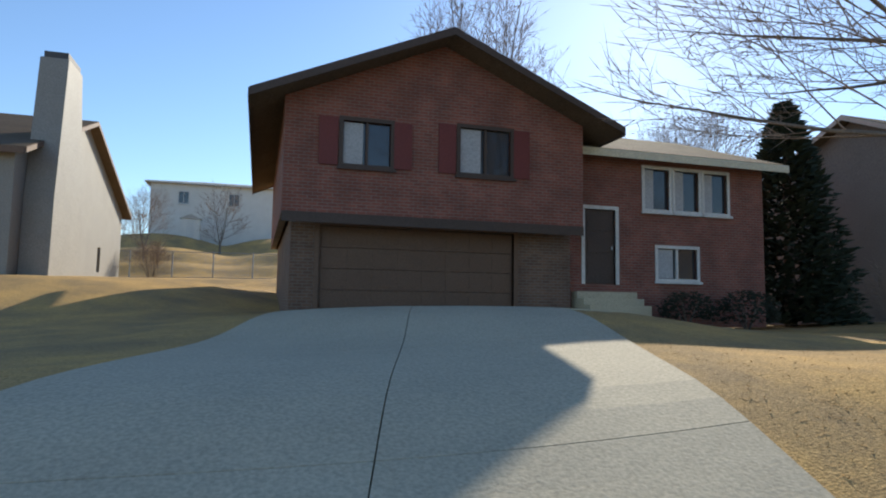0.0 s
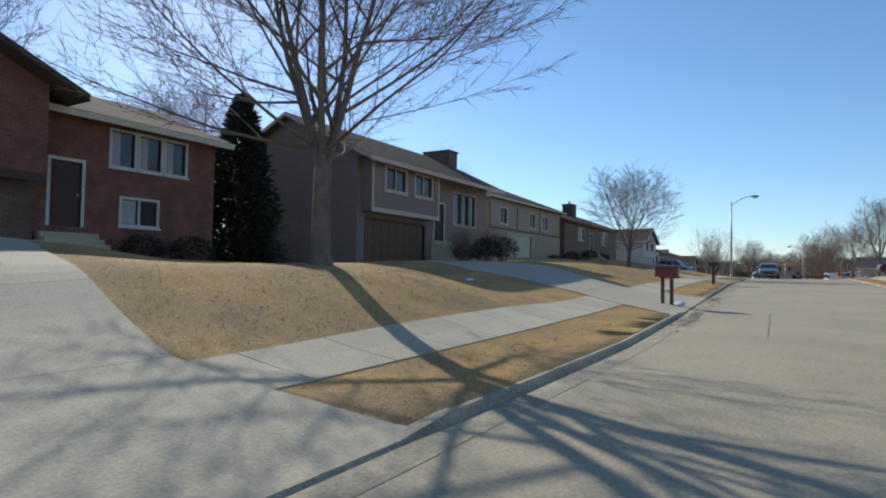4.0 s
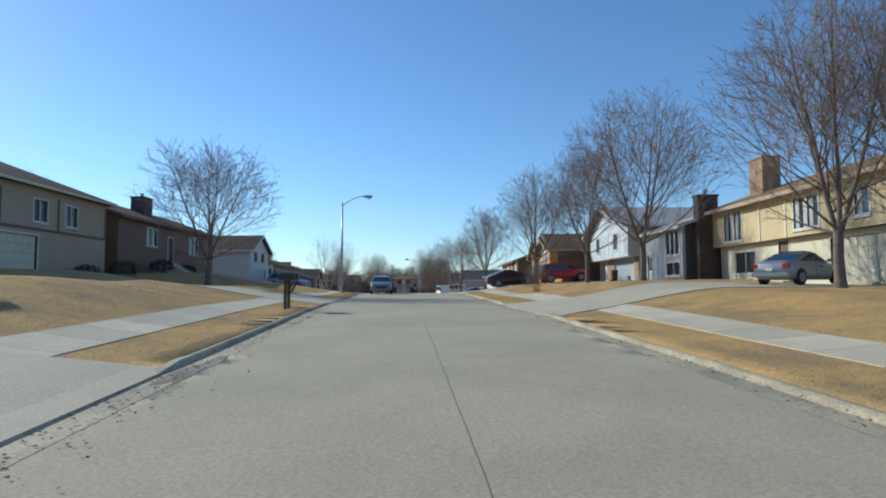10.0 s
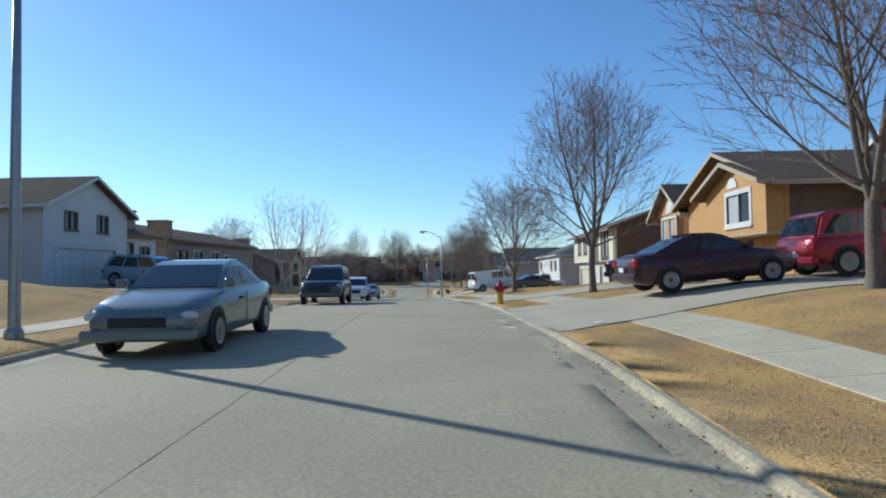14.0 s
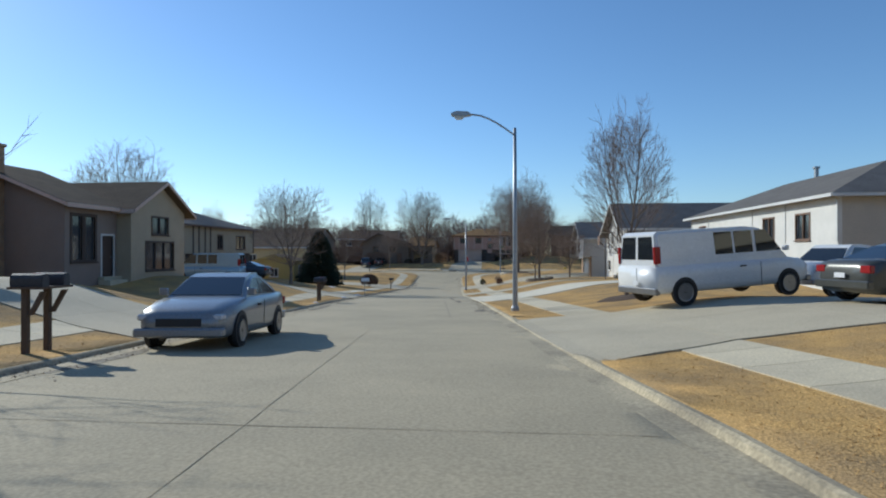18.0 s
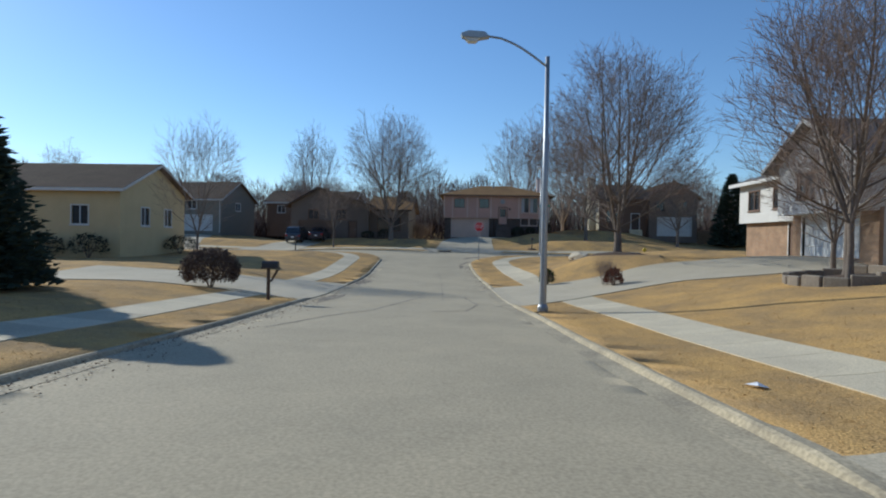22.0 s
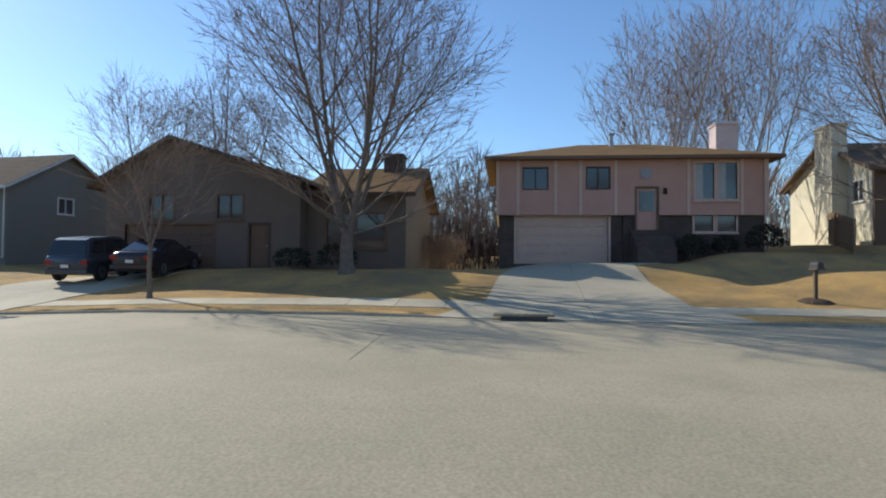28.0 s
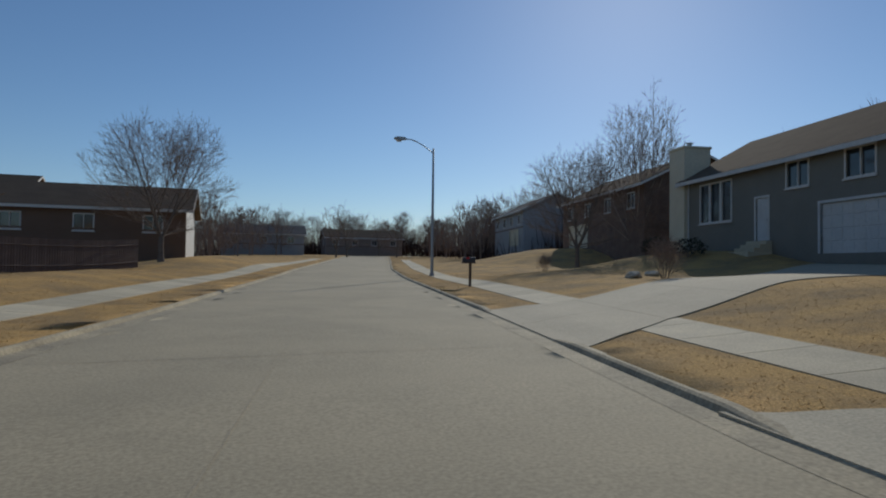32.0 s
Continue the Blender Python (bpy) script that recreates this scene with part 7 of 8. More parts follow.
for k in range(0, 135, 2):
    a = rw.random()
    if k < 60:
        x, y = 250 + rw.random() * 35, -60 + 170 * a
    elif k < 85:
        x, y = 150 + rw.random() * 90, 125 + rw.random() * 60
    elif k < 110:
        x, y = -20 + 240 * a, 52 + rw.random() * 30
    else:
        x, y = 20 + 210 * a, -42 - rw.random() * 30
    tree('wood' if k % 2 else 'wood2', x, y, rw.uniform(0.75, 1.2), rw.random() * 360, "bare tree in the woods behind the houses", "tree", "woodland trees")


# ---------------------------------------------------------------- fences, beds and small things
def board_fence(pts, hgt, m, label, step=0.15, gap=0.012):
    """Upright boards on posts along a line of points."""
    ob = thing("board_fence", Matrix.Identity(4), label, "fence")
    shared = None
    bm = bmesh.new()
    box(bm, 0, step - gap, -0.01, 0.01, 0.03, hgt)
    me = bpy.data.meshes.new("board")
    bm.to_mesh(me)
    bm.free()
    me.materials.append(m)
    rnd = random.Random(len(pts))
    for a, b in zip(pts, pts[1:]):
        d = math.hypot(b[0] - a[0], b[1] - a[1])
        turn = math.degrees(math.atan2(b[1] - a[1], b[0] - a[0]))
        n = int(d / step)
        for k in range(n):
            f = k / n
            x, y = a[0] + (b[0] - a[0]) * f, a[1] + (b[1] - a[1]) * f
            o = new("board", me)
            o.parent = ob
            o.matrix_basis = pose(x, y, gz(x, y) + rnd.uniform(-0.015, 0.015), 0, 0, turn)
        for k in range(int(d / 2.4) + 1):
            f = min(k * 2.4 / d, 1)
            x, y = a[0] + (b[0] - a[0]) * f, a[1] + (b[1] - a[1]) * f
            p = part("post", boxm(-0.05, 0.05, 0.02, 0.12, -0.2, hgt - 0.02), m, ob)
            p.matrix_basis = pose(x, y, gz(x, y), 0, 0, turn)
        n2 = max(2, int(d / 3))
        for z in (0.35, hgt - 0.35):
            vs = [(a[0] + (b[0] - a[0]) * k / n2, a[1] + (b[1] - a[1]) * k / n2) for k in range(n2 + 1)]
            part("rail", tube(bmesh.new(), [(x, y, gz(x, y) + z) for x, y in vs], [0.04] * len(vs), 4), m, ob)
    return ob


def wire_fence(x0, x1, y, hgt, label):
    """Steel posts and rails with a diagonal wire net."""
    ob = thing("wire_fence", Matrix.Identity(4), label, "fence")
    n = round((x1 - x0) / 2.4)
    xs = [x0 + (x1 - x0) * k / n for k in range(n + 1)]
    for x in xs:
        p = part("post", tube(bmesh.new(), [(0, 0, -0.2), (0, 0, hgt + 0.05)], [0.04, 0.04], 8), M_STEEL, ob)
        p.matrix_basis = pose(x, y, gz(x, y))
    for z in (0.08, hgt):
        part("rail", tube(bmesh.new(), [(x, y, gz(x, y) + z) for x in xs], [0.022] * len(xs), 6), M_STEEL, ob)
    vs, fs = [], []
    for k in range(int((x1 - x0 - hgt) / 0.12)):
        for sg in (0, 1):
            xa = x0 + k * 0.12 + hgt * sg
            xb = x0 + k * 0.12 + hgt * (1 - sg)
            za, zb = gz(xa, y) + 0.08, gz(xb, y) + hgt
            b = len(vs)
            vs += [(xa - 0.003, y, za), (xa + 0.003, y, za), (xb + 0.003, y, zb), (xb - 0.003, y, zb)]
            fs.append((b, b + 1, b + 2, b + 3))
    net = pydata("net", vs, fs, M_STEEL, ob)
    net["label"] = "thin diagonal wire net"
    return ob


wire_fence(-17.0, -5.6, 44.4, 1.6, "steel wire net fence across a sunlit back yard")
board_fence([(190.5, 52.0), (201.6, 70.0)], 1.7, M_DARKWOOD, "weathered dark board fence beside the side street")
board_fence([(227.5, -6.0), (231.0, -6.4)], 1.8, M_YARDWOOD, "short wooden fence beside the salmon house", 0.16)


board_fence([(229.5, -21.0), (229.5, -31.0)], 1.8, M_YARDWOOD, "pale board fence beside a brown house")


def blob_shrub(x, y, r, h, m, label, seed, n=900, name="shrub"):
    """A rounded clipped bush of many small leaves."""
    rnd = random.Random(seed)
    ob = thing(name, pose(x, y, gz(x, y)), label, "shrub", "shrubs")
    vs, fs = [], []
    for i in range(n):
        a, c = rnd.random() * 2 * math.pi, rnd.uniform(-0.55, 1)
        k = rnd.uniform(0.72, 1.04)
        p = Vector((math.cos(a) * math.sqrt(1 - c * c) * r * k, math.sin(a) * math.sqrt(1 - c * c) * r * k, h * (0.45 + 0.52 * c * k)))
        d = Vector((rnd.gauss(0, 1), rnd.gauss(0, 1), rnd.gauss(0, 1))).normalized()
        e = d.orthogonal().normalized()
        s = rnd.uniform(0.05, 0.11) * (0.6 + r * 0.5) * (0.7 if n > 3000 else 1)
        b = len(vs)
        vs += [p - e * s * 0.5, p + e * s * 0.5, p + d * s * 1.6]
        fs.append((b, b + 1, b + 2))
    pydata("foliage", vs, fs, m, ob)
    st = bmesh.new()
    for k in range(5):
        a = k * 1.256
        tube(st, [(0, 0, -0.1), (math.cos(a) * r * 0.5, math.sin(a) * r * 0.5, h * 0.7)], [0.03, 0.012], 5)
    part("stem", st, M_BARK, ob)
    return ob


M_GREENBUSH = mat("evergreen_bush", (0.07, 0.085, 0.02), 0.85, second=(0.045, 0.05, 0.02), scale=4, spec=0.2)
M_RUSTBUSH = mat("rusty_bush", (0.14, 0.055, 0.035), 0.9, second=(0.09, 0.04, 0.03), scale=4, spec=0.1)
blob_shrub(169.6, 18.0, 1.05, 1.55, M_SHRUB, "round leafless grey-brown bush by the kerb", 1, 5200)
blob_shrub(177.0, 4.6, 0.35, 0.85, M_GREENBUSH, "small yellow-green evergreen shrub on the corner lawn", 2, 500)
blob_shrub(172.6, 2.4, 0.38, 0.75, M_RUSTBUSH, "small rust-brown shrub beside the driveway", 3, 500)
blob_shrub(137.0, -8.2, 0.9, 1.2, M_GREENBUSH, "rounded olive evergreen bush before the white house", 4, 900)
for k, (x, y, r, h) in enumerate(((225.0, 2.8, 0.8, 1.3), (225.1, 1.2, 0.6, 0.9), (225.0, -0.6, 0.85, 1.4), (21.8, 15.4, 1.0, 1.3), (23.8, 15.5, 1.1, 1.5), (20.0, 15.6, 0.8, 1.0), (185.5, 33.0, 1.2, 1.6), (185.6, 36.0, 1.2, 1.6), (193.0, 30.6, 1.3, 1.4), (228.8, 55.0, 0.9, 1.0), (228.8, 57.5, 0.8, 1.1),
                                    (50.0, 20.4, 0.9, 1.4), (46.0, 20.6, 0.8, 1.2), (57.0, 20.8, 0.9, 1.1), (62.5, 20.9, 0.8, 1.0), (220.6, 19.0, 0.9, 1.2), (220.4, 21.0, 0.8, 1.0), (5.2, 18.6, 0.8, 1.1), (3.2, 18.5, 0.7, 0.9))):
    blob_shrub(x, y, r, h, M_LEAFDK, "dark evergreen foundation bush by a house wall", 10 + k, 700)


M_EDGESTONE = mat("edging_stone", (0.24, 0.20, 0.15), 0.95, second=(0.15, 0.125, 0.1), scale=4, bump=0.5, bscale=14, per=0.15)


def mulch_ring(x, y, r):
    ob = pydata("mulch_bed", *ring_mesh(x, y, r), M_MULCH)
    return tagged(ob, "dark mulch bed round a tree", "mulch bed")


def ring_mesh(x, y, r):
    vs, fs = [(x, y, gz(x, y) + 0.13)], []
    n = 20
    rnd = random.Random(int(x * 10))
    for q, hh in ((0.6, 0.09), (1.0, -0.03)):
        for k in range(n):
            a = k * 2 * math.pi / n
            rr = r * q * rnd.uniform(0.9, 1.08)
            px, py = x + rr * math.cos(a), y + rr * math.sin(a)
            vs.append((px, py, gz(px, py) + hh))
    for k in range(n):
        fs.append((0, 1 + k, 1 + (k + 1) % n))
        fs.append((1 + k, 1 + n + k, 1 + n + (k + 1) % n, 1 + (k + 1) % n))
    return vs, fs


mulch_ring(121.6, -2.8, 1.3)
mulch_ring(183.0, -0.1, 2.0)
mulch_ring(90.1, -4.6, 0.9)
mulch_ring(214.9, 1.9, 0.6)
planter = thing("tree_planter", pose(164.0, -1.9, 0), "low ring of weathered stone blocks round two trees", "planter")
for k in range(16):
    a = k * math.pi / 8
    px, py = 1.7 * math.cos(a), 1.35 * math.sin(a)
    p = part("stone", boxm(-0.3, 0.3, -0.11, 0.11, -0.25, 0.2 + 0.03 * (k % 3), bevel=0.03), M_EDGESTONE, planter)
    p.matrix_basis = pose(px, py, gz(164.0 + px, -1.9 + py), 0, 0, math.degrees(math.atan2(1.35 * math.cos(a), -1.7 * math.sin(a))))
mulch_ring(163.8, -1.8, 1.2)


def rock(x, y, s, seed, label):
    bm = bmesh.new()
    bmesh.ops.create_icosphere(bm, subdivisions=3, radius=1)
    for v in bm.verts:
        n = noise.noise(v.co * 1.4 + Vector((seed * 7.1, 0, 0)))
        v.co *= 1 + 0.35 * n + 0.12 * noise.noise(v.co * 4.0 + Vector((0, seed * 3.3, 0)))
        v.co = Vector((v.co.x * s[0], v.co.y * s[1], max(v.co.z, -0.3) * s[2]))
    ob = link("landscape_rock", bm, M_ROCK)
    ob.matrix_basis = pose(x, y, gz(x, y) + s[2] * 0.25, 0, 0, seed * 40)
    return tagged(ob, label, "rock")


rock(185.3, 2.1, (0.22, 0.18, 0.13), 4, "small pale limestone piece beside a boulder")
rock(184.2, 1.9, (0.75, 0.42, 0.3), 1, "pale limestone boulder on the corner lawn")
rock(221.0, 48.6, (0.35, 0.3, 0.2), 2, "pale landscape stone beside a driveway")
rock(222.4, 49.4, (0.3, 0.25, 0.18), 3, "pale landscape stone beside a driveway")
hoop = thing("basketball_hoop", pose(147.5, -6.2, gz(147.5, -6.2), 0, 0, 90), "freestanding basketball hoop on a dark pole beside a driveway", "basketball hoop")
part("pole", tube(bmesh.new(), [(0, 0, -0.2), (0, 0, 2.6), (0.5, 0, 3.1)], [0.05, 0.05, 0.045], 8), M_CHAR, hoop)
part("backboard", boxm(0.5, 0.53, -0.55, 0.55, 2.75, 3.5), M_BROWN, hoop)
part("rim", tube(bmesh.new(), [(0.78 + 0.23 * math.cos(t), 0.23 * math.sin(t), 3.0) for t in np.linspace(0, 2 * math.pi, 14)], [0.012] * 14, 5), M_ROCK, hoop)
inlet = thing("storm_drain", pose(210.55, 11.2, float(road_height(210.5, 11.2)), 0, 0, 0), "storm drain inlet with a solid dark block for its shaded throat", "storm drain", kind="structure")
# a solid charcoal block gives the shade inside the opening
part("throat", boxm(-0.12, 0.02, -0.6, 0.6, 0.012, 0.11), M_CHAR, inlet)
part("hood", boxm(-0.1, 0.5, -0.8, 0.8, 0.112, 0.19, bevel=0.02), M_KERB, inlet)


# ---------------------------------------------------------------- driveways and pavements, slab by slab
def kerb_point(x, y):
    xx, yy = snap_to(np.array([x], float), np.array([y], float), -0.03, 9.0)
    return float(xx[0]), float(yy[0])


def patch(name, corner, m, parent, nu=5, nv=5, drop=0.0):
    """A slab over four corners, laid on the lie of the land, with a skirt."""
    a, b, c, d = [np.array(p, float) for p in corner]
    verts, faces = [], []
    for j in range(nv + 1):
        for i in range(nu + 1):
            s, t = i / nu, j / nv
            p = (a * (1 - s) + b * s) * (1 - t) + (c * (1 - s) + d * s) * t
            verts.append([p[0], p[1], 0.0])
    arr = np.array(verts)
    arr[:, 2] = drive_top(arr[:, 0], arr[:, 1]) + drop
    n = nu + 1
    for j in range(nv):
        for i in range(nu):
            faces.append((j * n + i, j * n + i + 1, (j + 1) * n + i + 1, (j + 1) * n + i))
    rim = list(range(nu)) + [j * n + nu for j in range(nv)] + [nv * n + i for i in range(nu, 0, -1)] + [j * n for j in range(nv, 0, -1)]
    k0 = len(arr)
    low = arr[rim].copy()
    low[:, 2] -= 0.12
    for k in range(len(rim)):
        k2 = (k + 1) % len(rim)
        faces.append((rim[k], k0 + k, k0 + k2, rim[k2]))
    return pydata(name, np.vstack([arr, low]), faces, m, parent)


for q in DRIVES:
    a, b = kerb_point(*q[0]), kerb_point(*q[1])
    c, d = q[2], q[3]
    dw = tagged(new("driveway"), "pale concrete driveway in jointed slabs rising to a garage", "driveway", "driveways", "structure")
    L = math.hypot((c[0] + d[0] - a[0] - b[0]) / 2, (c[1] + d[1] - a[1] - b[1]) / 2)
    rows_n = max(2, round(L / 3.2))
    A, B, C, D = [np.array(p, float) for p in (a, b, c, d)]
    for j in range(rows_n):
        for i in range(2):
            t0, t1 = j / rows_n + 0.006 / L, (j + 1) / rows_n - 0.006 / L
            if j == 0:
                t0 = 0.0
            s0, s1 = i / 2 + 0.001, (i + 1) / 2 - 0.001

            def at(s, t):
                w = 1 + 0.35 * max(0, 1 - t * L / 1.4) * 1.0
                s2 = 0.5 + (s - 0.5) * w
                return (A * (1 - s2) + B * s2) * (1 - t) + (C * (1 - s2) + D * s2) * t
            patch("slab", (at(s0, t0), at(s1, t0), at(s0, t1), at(s1, t1)), M_NEWDRIVE if 131 < q[0][0] < 132 else M_DRIVE, dw, 5, 7)

walk_runs = [(-40, -7.6, 1, 0, lambda x, y: y < -45 or x > 215), (-40, 4.6, 1, 0, lambda x, y: y > 120 or x > 240), (213.3, -45, 0, 1, lambda x, y: y > 120)]
for run in walk_runs:
    x, y, hx, hy, stop = run
    pts = trace(x, y, hx, hy, 2.35, 1.5, stop)
    pave = tagged(new("pavement"), "pale concrete pavement in square slabs set in the turf", "pavement", "pavements", "structure")
    rest = []
    for p, q in zip(pts, pts[1:]):
        mx, my = (p[0] + q[0]) / 2, (p[1] + q[1]) / 2
        if in_drive(mx, my, -0.6):
            continue
        gx0, gy0 = grad_d(np.array([p[0]]), np.array([p[1]]))
        gx1, gy1 = grad_d(np.array([q[0]]), np.array([q[1]]))
        o = 0.62
        ex, ey = (q[0] - p[0]) * 0.006, (q[1] - p[1]) * 0.006
        cs = ((p[0] + ex - gx0[0] * o, p[1] + ey - gy0[0] * o), (q[0] - ex - gx1[0] * o, q[1] - ey - gy1[0] * o),
              (p[0] + ex + gx0[0] * o, p[1] + ey + gy0[0] * o), (q[0] - ex + gx1[0] * o, q[1] - ey + gy1[0] * o))
        patch("slab", cs, M_WALK, pave, 2, 2, -0.018)

# front paths from driveways to doors
for x0, y0, x1, y1 in ((-1.5, 15.5, 1.3, 18.2), (19.0, 13.5, 20.2, 15.4), (225.0, 4.4, 222.0, 6.4)):
    n = 4
    fp = tagged(new("front_path"), "narrow concrete front path to a door", "path", kind="structure")
    dx, dy = x1 - x0, y1 - y0
    ll = math.hypot(dx, dy)
    nx, ny = -dy / ll * 0.5, dx / ll * 0.5
    for k in range(n):
        a0, a1 = k / n + 0.005, (k + 1) / n - 0.005
        patch("slab", ((x0 + dx * a0 - nx, y0 + dy * a0 - ny), (x0 + dx * a1 - nx, y0 + dy * a1 - ny), (x0 + dx * a0 + nx, y0 + dy * a0 + ny), (x0 + dx * a1 + nx, y0 + dy * a1 + ny)), M_WALK, fp, 2, 2)


# ---------------------------------------------------------------- tar seams, stains and litter on the road
def seam(pts, w, m=None, name="tar_seam", lift=0.006):
    rnd = random.Random(int(pts[0][0] * 13))
    fine = []
    for a, b in zip(pts, pts[1:]):
        n = max(2, int(math.hypot(b[0] - a[0], b[1] - a[1]) / 0.4))
        for k in range(n):
            f = k / n
            fine.append((a[0] + (b[0] - a[0]) * f + rnd.gauss(0, w * 0.35), a[1] + (b[1] - a[1]) * f + rnd.gauss(0, w * 0.35)))
    fine.append(pts[-1])
    vs, fs = [], []
    for i, p in enumerate(fine):
        q0, q1 = fine[max(i - 1, 0)], fine[min(i + 1, len(fine) - 1)]
        dx, dy = q1[0] - q0[0], q1[1] - q0[1]
        ll = math.hypot(dx, dy) or 1
        ww = w * rnd.uniform(0.5, 1.3)
        for sg in (-1, 1):
            x, y = p[0] - dy / ll * ww * sg / 2, p[1] + dx / ll * ww * sg / 2
            vs.append((x, y, float(road_height(x, y)) + lift))
    for i in range(len(fine) - 1):
        fs.append((2 * i, 2 * i + 2, 2 * i + 3, 2 * i + 1))
    ob = pydata(name, vs, fs, m or M_SEAM)
    return tagged(ob, "dark tar-filled crack in the concrete street", "crack", "street cracks", "structure")


M_SEAM = mat("old_tar", (0.19, 0.165, 0.125), 0.85, second=(0.27, 0.235, 0.175), scale=2, mix=0.8)


def mid(x):
    return float((kerb_r(x) + kerb_l(x)) / 2)


M_FAINT = mat("fine_joint", (0.38, 0.325, 0.225), 0.9, second=(0.40, 0.34, 0.235), scale=2, mix=0.8)
M_JOINT = mat("joint_filler", (0.32, 0.275, 0.195), 0.9, second=(0.34, 0.29, 0.21), scale=2, mix=0.8)
seam([(x, mid(x)) for x in range(6, 118, 4)], 0.013, M_FAINT)
for x0, x1, off in ((5, 12, -2.2), (118, 136, 2.0), (170, 190, 2.4)):
    seam([(x, (float(kerb_l(x)) if off < 0 else float(kerb_r(x))) + off) for x in range(x0, x1, 2)], 0.02, M_SEAM)
for x in list(range(4, 196, 14)):
    seam([(x, float(kerb_r(x)) + 0.5), (x, float(kerb_l(x)) - 0.5)], 0.016, M_JOINT)
seam([(160, 12.6), (163, 11.9), (165, 11.1), (168, 10.7), (172, 10.2)], 0.055)
seam([(165, 9.3), (165.4, 8.3), (168, 8.0), (172, 8.5)], 0.05)
seam([(138, 9.8), (141, 11.2)], 0.06)
seam([(203, -30), (206, 0), (206.4, 12), (206.6, 30), (209, 45), (214.5, 78)], 0.014, M_FAINT)
for y in (-12, 0, 14, 26, 38, 50, 62, 74):
    seam([(float(kerb_near(y)) + 0.6, y), (float(kerb_far(y)) - 0.6, y + 0.3)], 0.016, M_JOINT)
M_STAIN = mat("gutter_dirt", (0.15, 0.125, 0.09), 0.9, second=(0.30, 0.255, 0.18), scale=3.0, mix=1.0, grain=0.35)


def stain(x, y, rx, ry, turn, seed):
    """A patch of dirt with a ragged outline, lying on the road."""
    rnd = random.Random(seed)
    c, sn = math.cos(radians(turn)), math.sin(radians(turn))
    n = 40
    ph = [rnd.random() * 6.3 for _ in range(5)]
    vs, fs = [(x, y, float(road_height(x, y)) + 0.005)], []
    for q in (0.5, 1.0):
        for k in range(n):
            a = k * 2 * math.pi / n
            f = q * (1 + 0.22 * math.sin(2 * a + ph[0]) + 0.16 * math.sin(3 * a + ph[1]) + 0.1 * math.sin(5 * a + ph[2]) + 0.07 * math.sin(9 * a + ph[3]) + 0.05 * math.sin(14 * a + ph[4]))
            u, v = rx * f * math.cos(a), ry * f * math.sin(a)
            px, py = x + u * c - v * sn, y + u * sn + v * c
            vs.append((px, py, float(road_height(px, py)) + 0.005))
    for k in range(n):
        fs.append((0, 1 + k, 1 + (k + 1) % n))
        fs.append((1 + k, 1 + n + k, 1 + n + (k + 1) % n, 1 + (k + 1) % n))
    return tagged(pydata("gutter_stain", vs, fs, M_STAIN), "dark patch of dirt washed along the gutter", "stain", "gutter stains", "structure")


for k, (x, y, rx, ry, turn) in enumerate(((192.6, 9.1, 1.3, 0.14, 0), (195.2, 8.9, 1.1, 0.15, -14), (197.5, 18.4, 1.1, 0.3, 8), (200.2, 20.8, 0.9, 0.28, 30), (124.0, 10.3, 2.0, 0.22, 6), (170.0, 13.5, 2.2, 0.28, 4), (180.5, 14.2, 2.4, 0.3, 3), (8.5, 2.45, 1.6, 0.2, 3), (106.5, 8.7, 1.5, 0.25, 7), (16.5, 2.9, 1.2, 0.18, 3), (122.5, 3.0, 0.9, 0.22, 6), (131.7, 4.6, 1.3, 0.2, 9), (135.3, 5.2, 1.0, 0.16, 14), (138.2, 5.5, 0.9, 0.12, 10), (79.5, -0.9, 2.2, 0.16, 6), (74.4, -1.4, 1.8, 0.2, 5), (199.4, 8.2, 1.2, 0.3, -40), (195.0, 17.4, 0.8, 0.16, 15), (199.5, 19.0, 0.9, 0.2, 25))):
    stain(x, y, rx, ry, turn, k)


def paper_scrap(x, y, turn):
    vs = [(-0.11, -0.07, 0.01), (0.1, -0.08, 0.03), (0.12, 0.07, 0.012), (-0.1, 0.08, 0.04), (0.0, 0.0, 0.06)]
    ob = pydata("paper_scrap", vs, [(0, 1, 4), (1, 2, 4), (2, 3, 4), (3, 0, 4)], M_SIGNWHITE)
    ob.matrix_basis = pose(x, y, gz(x, y) + 0.01, 0, 0, turn)
    return tagged(ob, "crumpled white paper scrap on the verge", "litter", "paper scraps")


for x, y, turn in ((154.0, 4.9, 20), (60.4, -4.0, 70), (21.5, 1.2, 40)):
    if float(road_d(np.array([x]), np.array([y]))[0]) > 0.2:
        paper_scrap(x, y, turn)

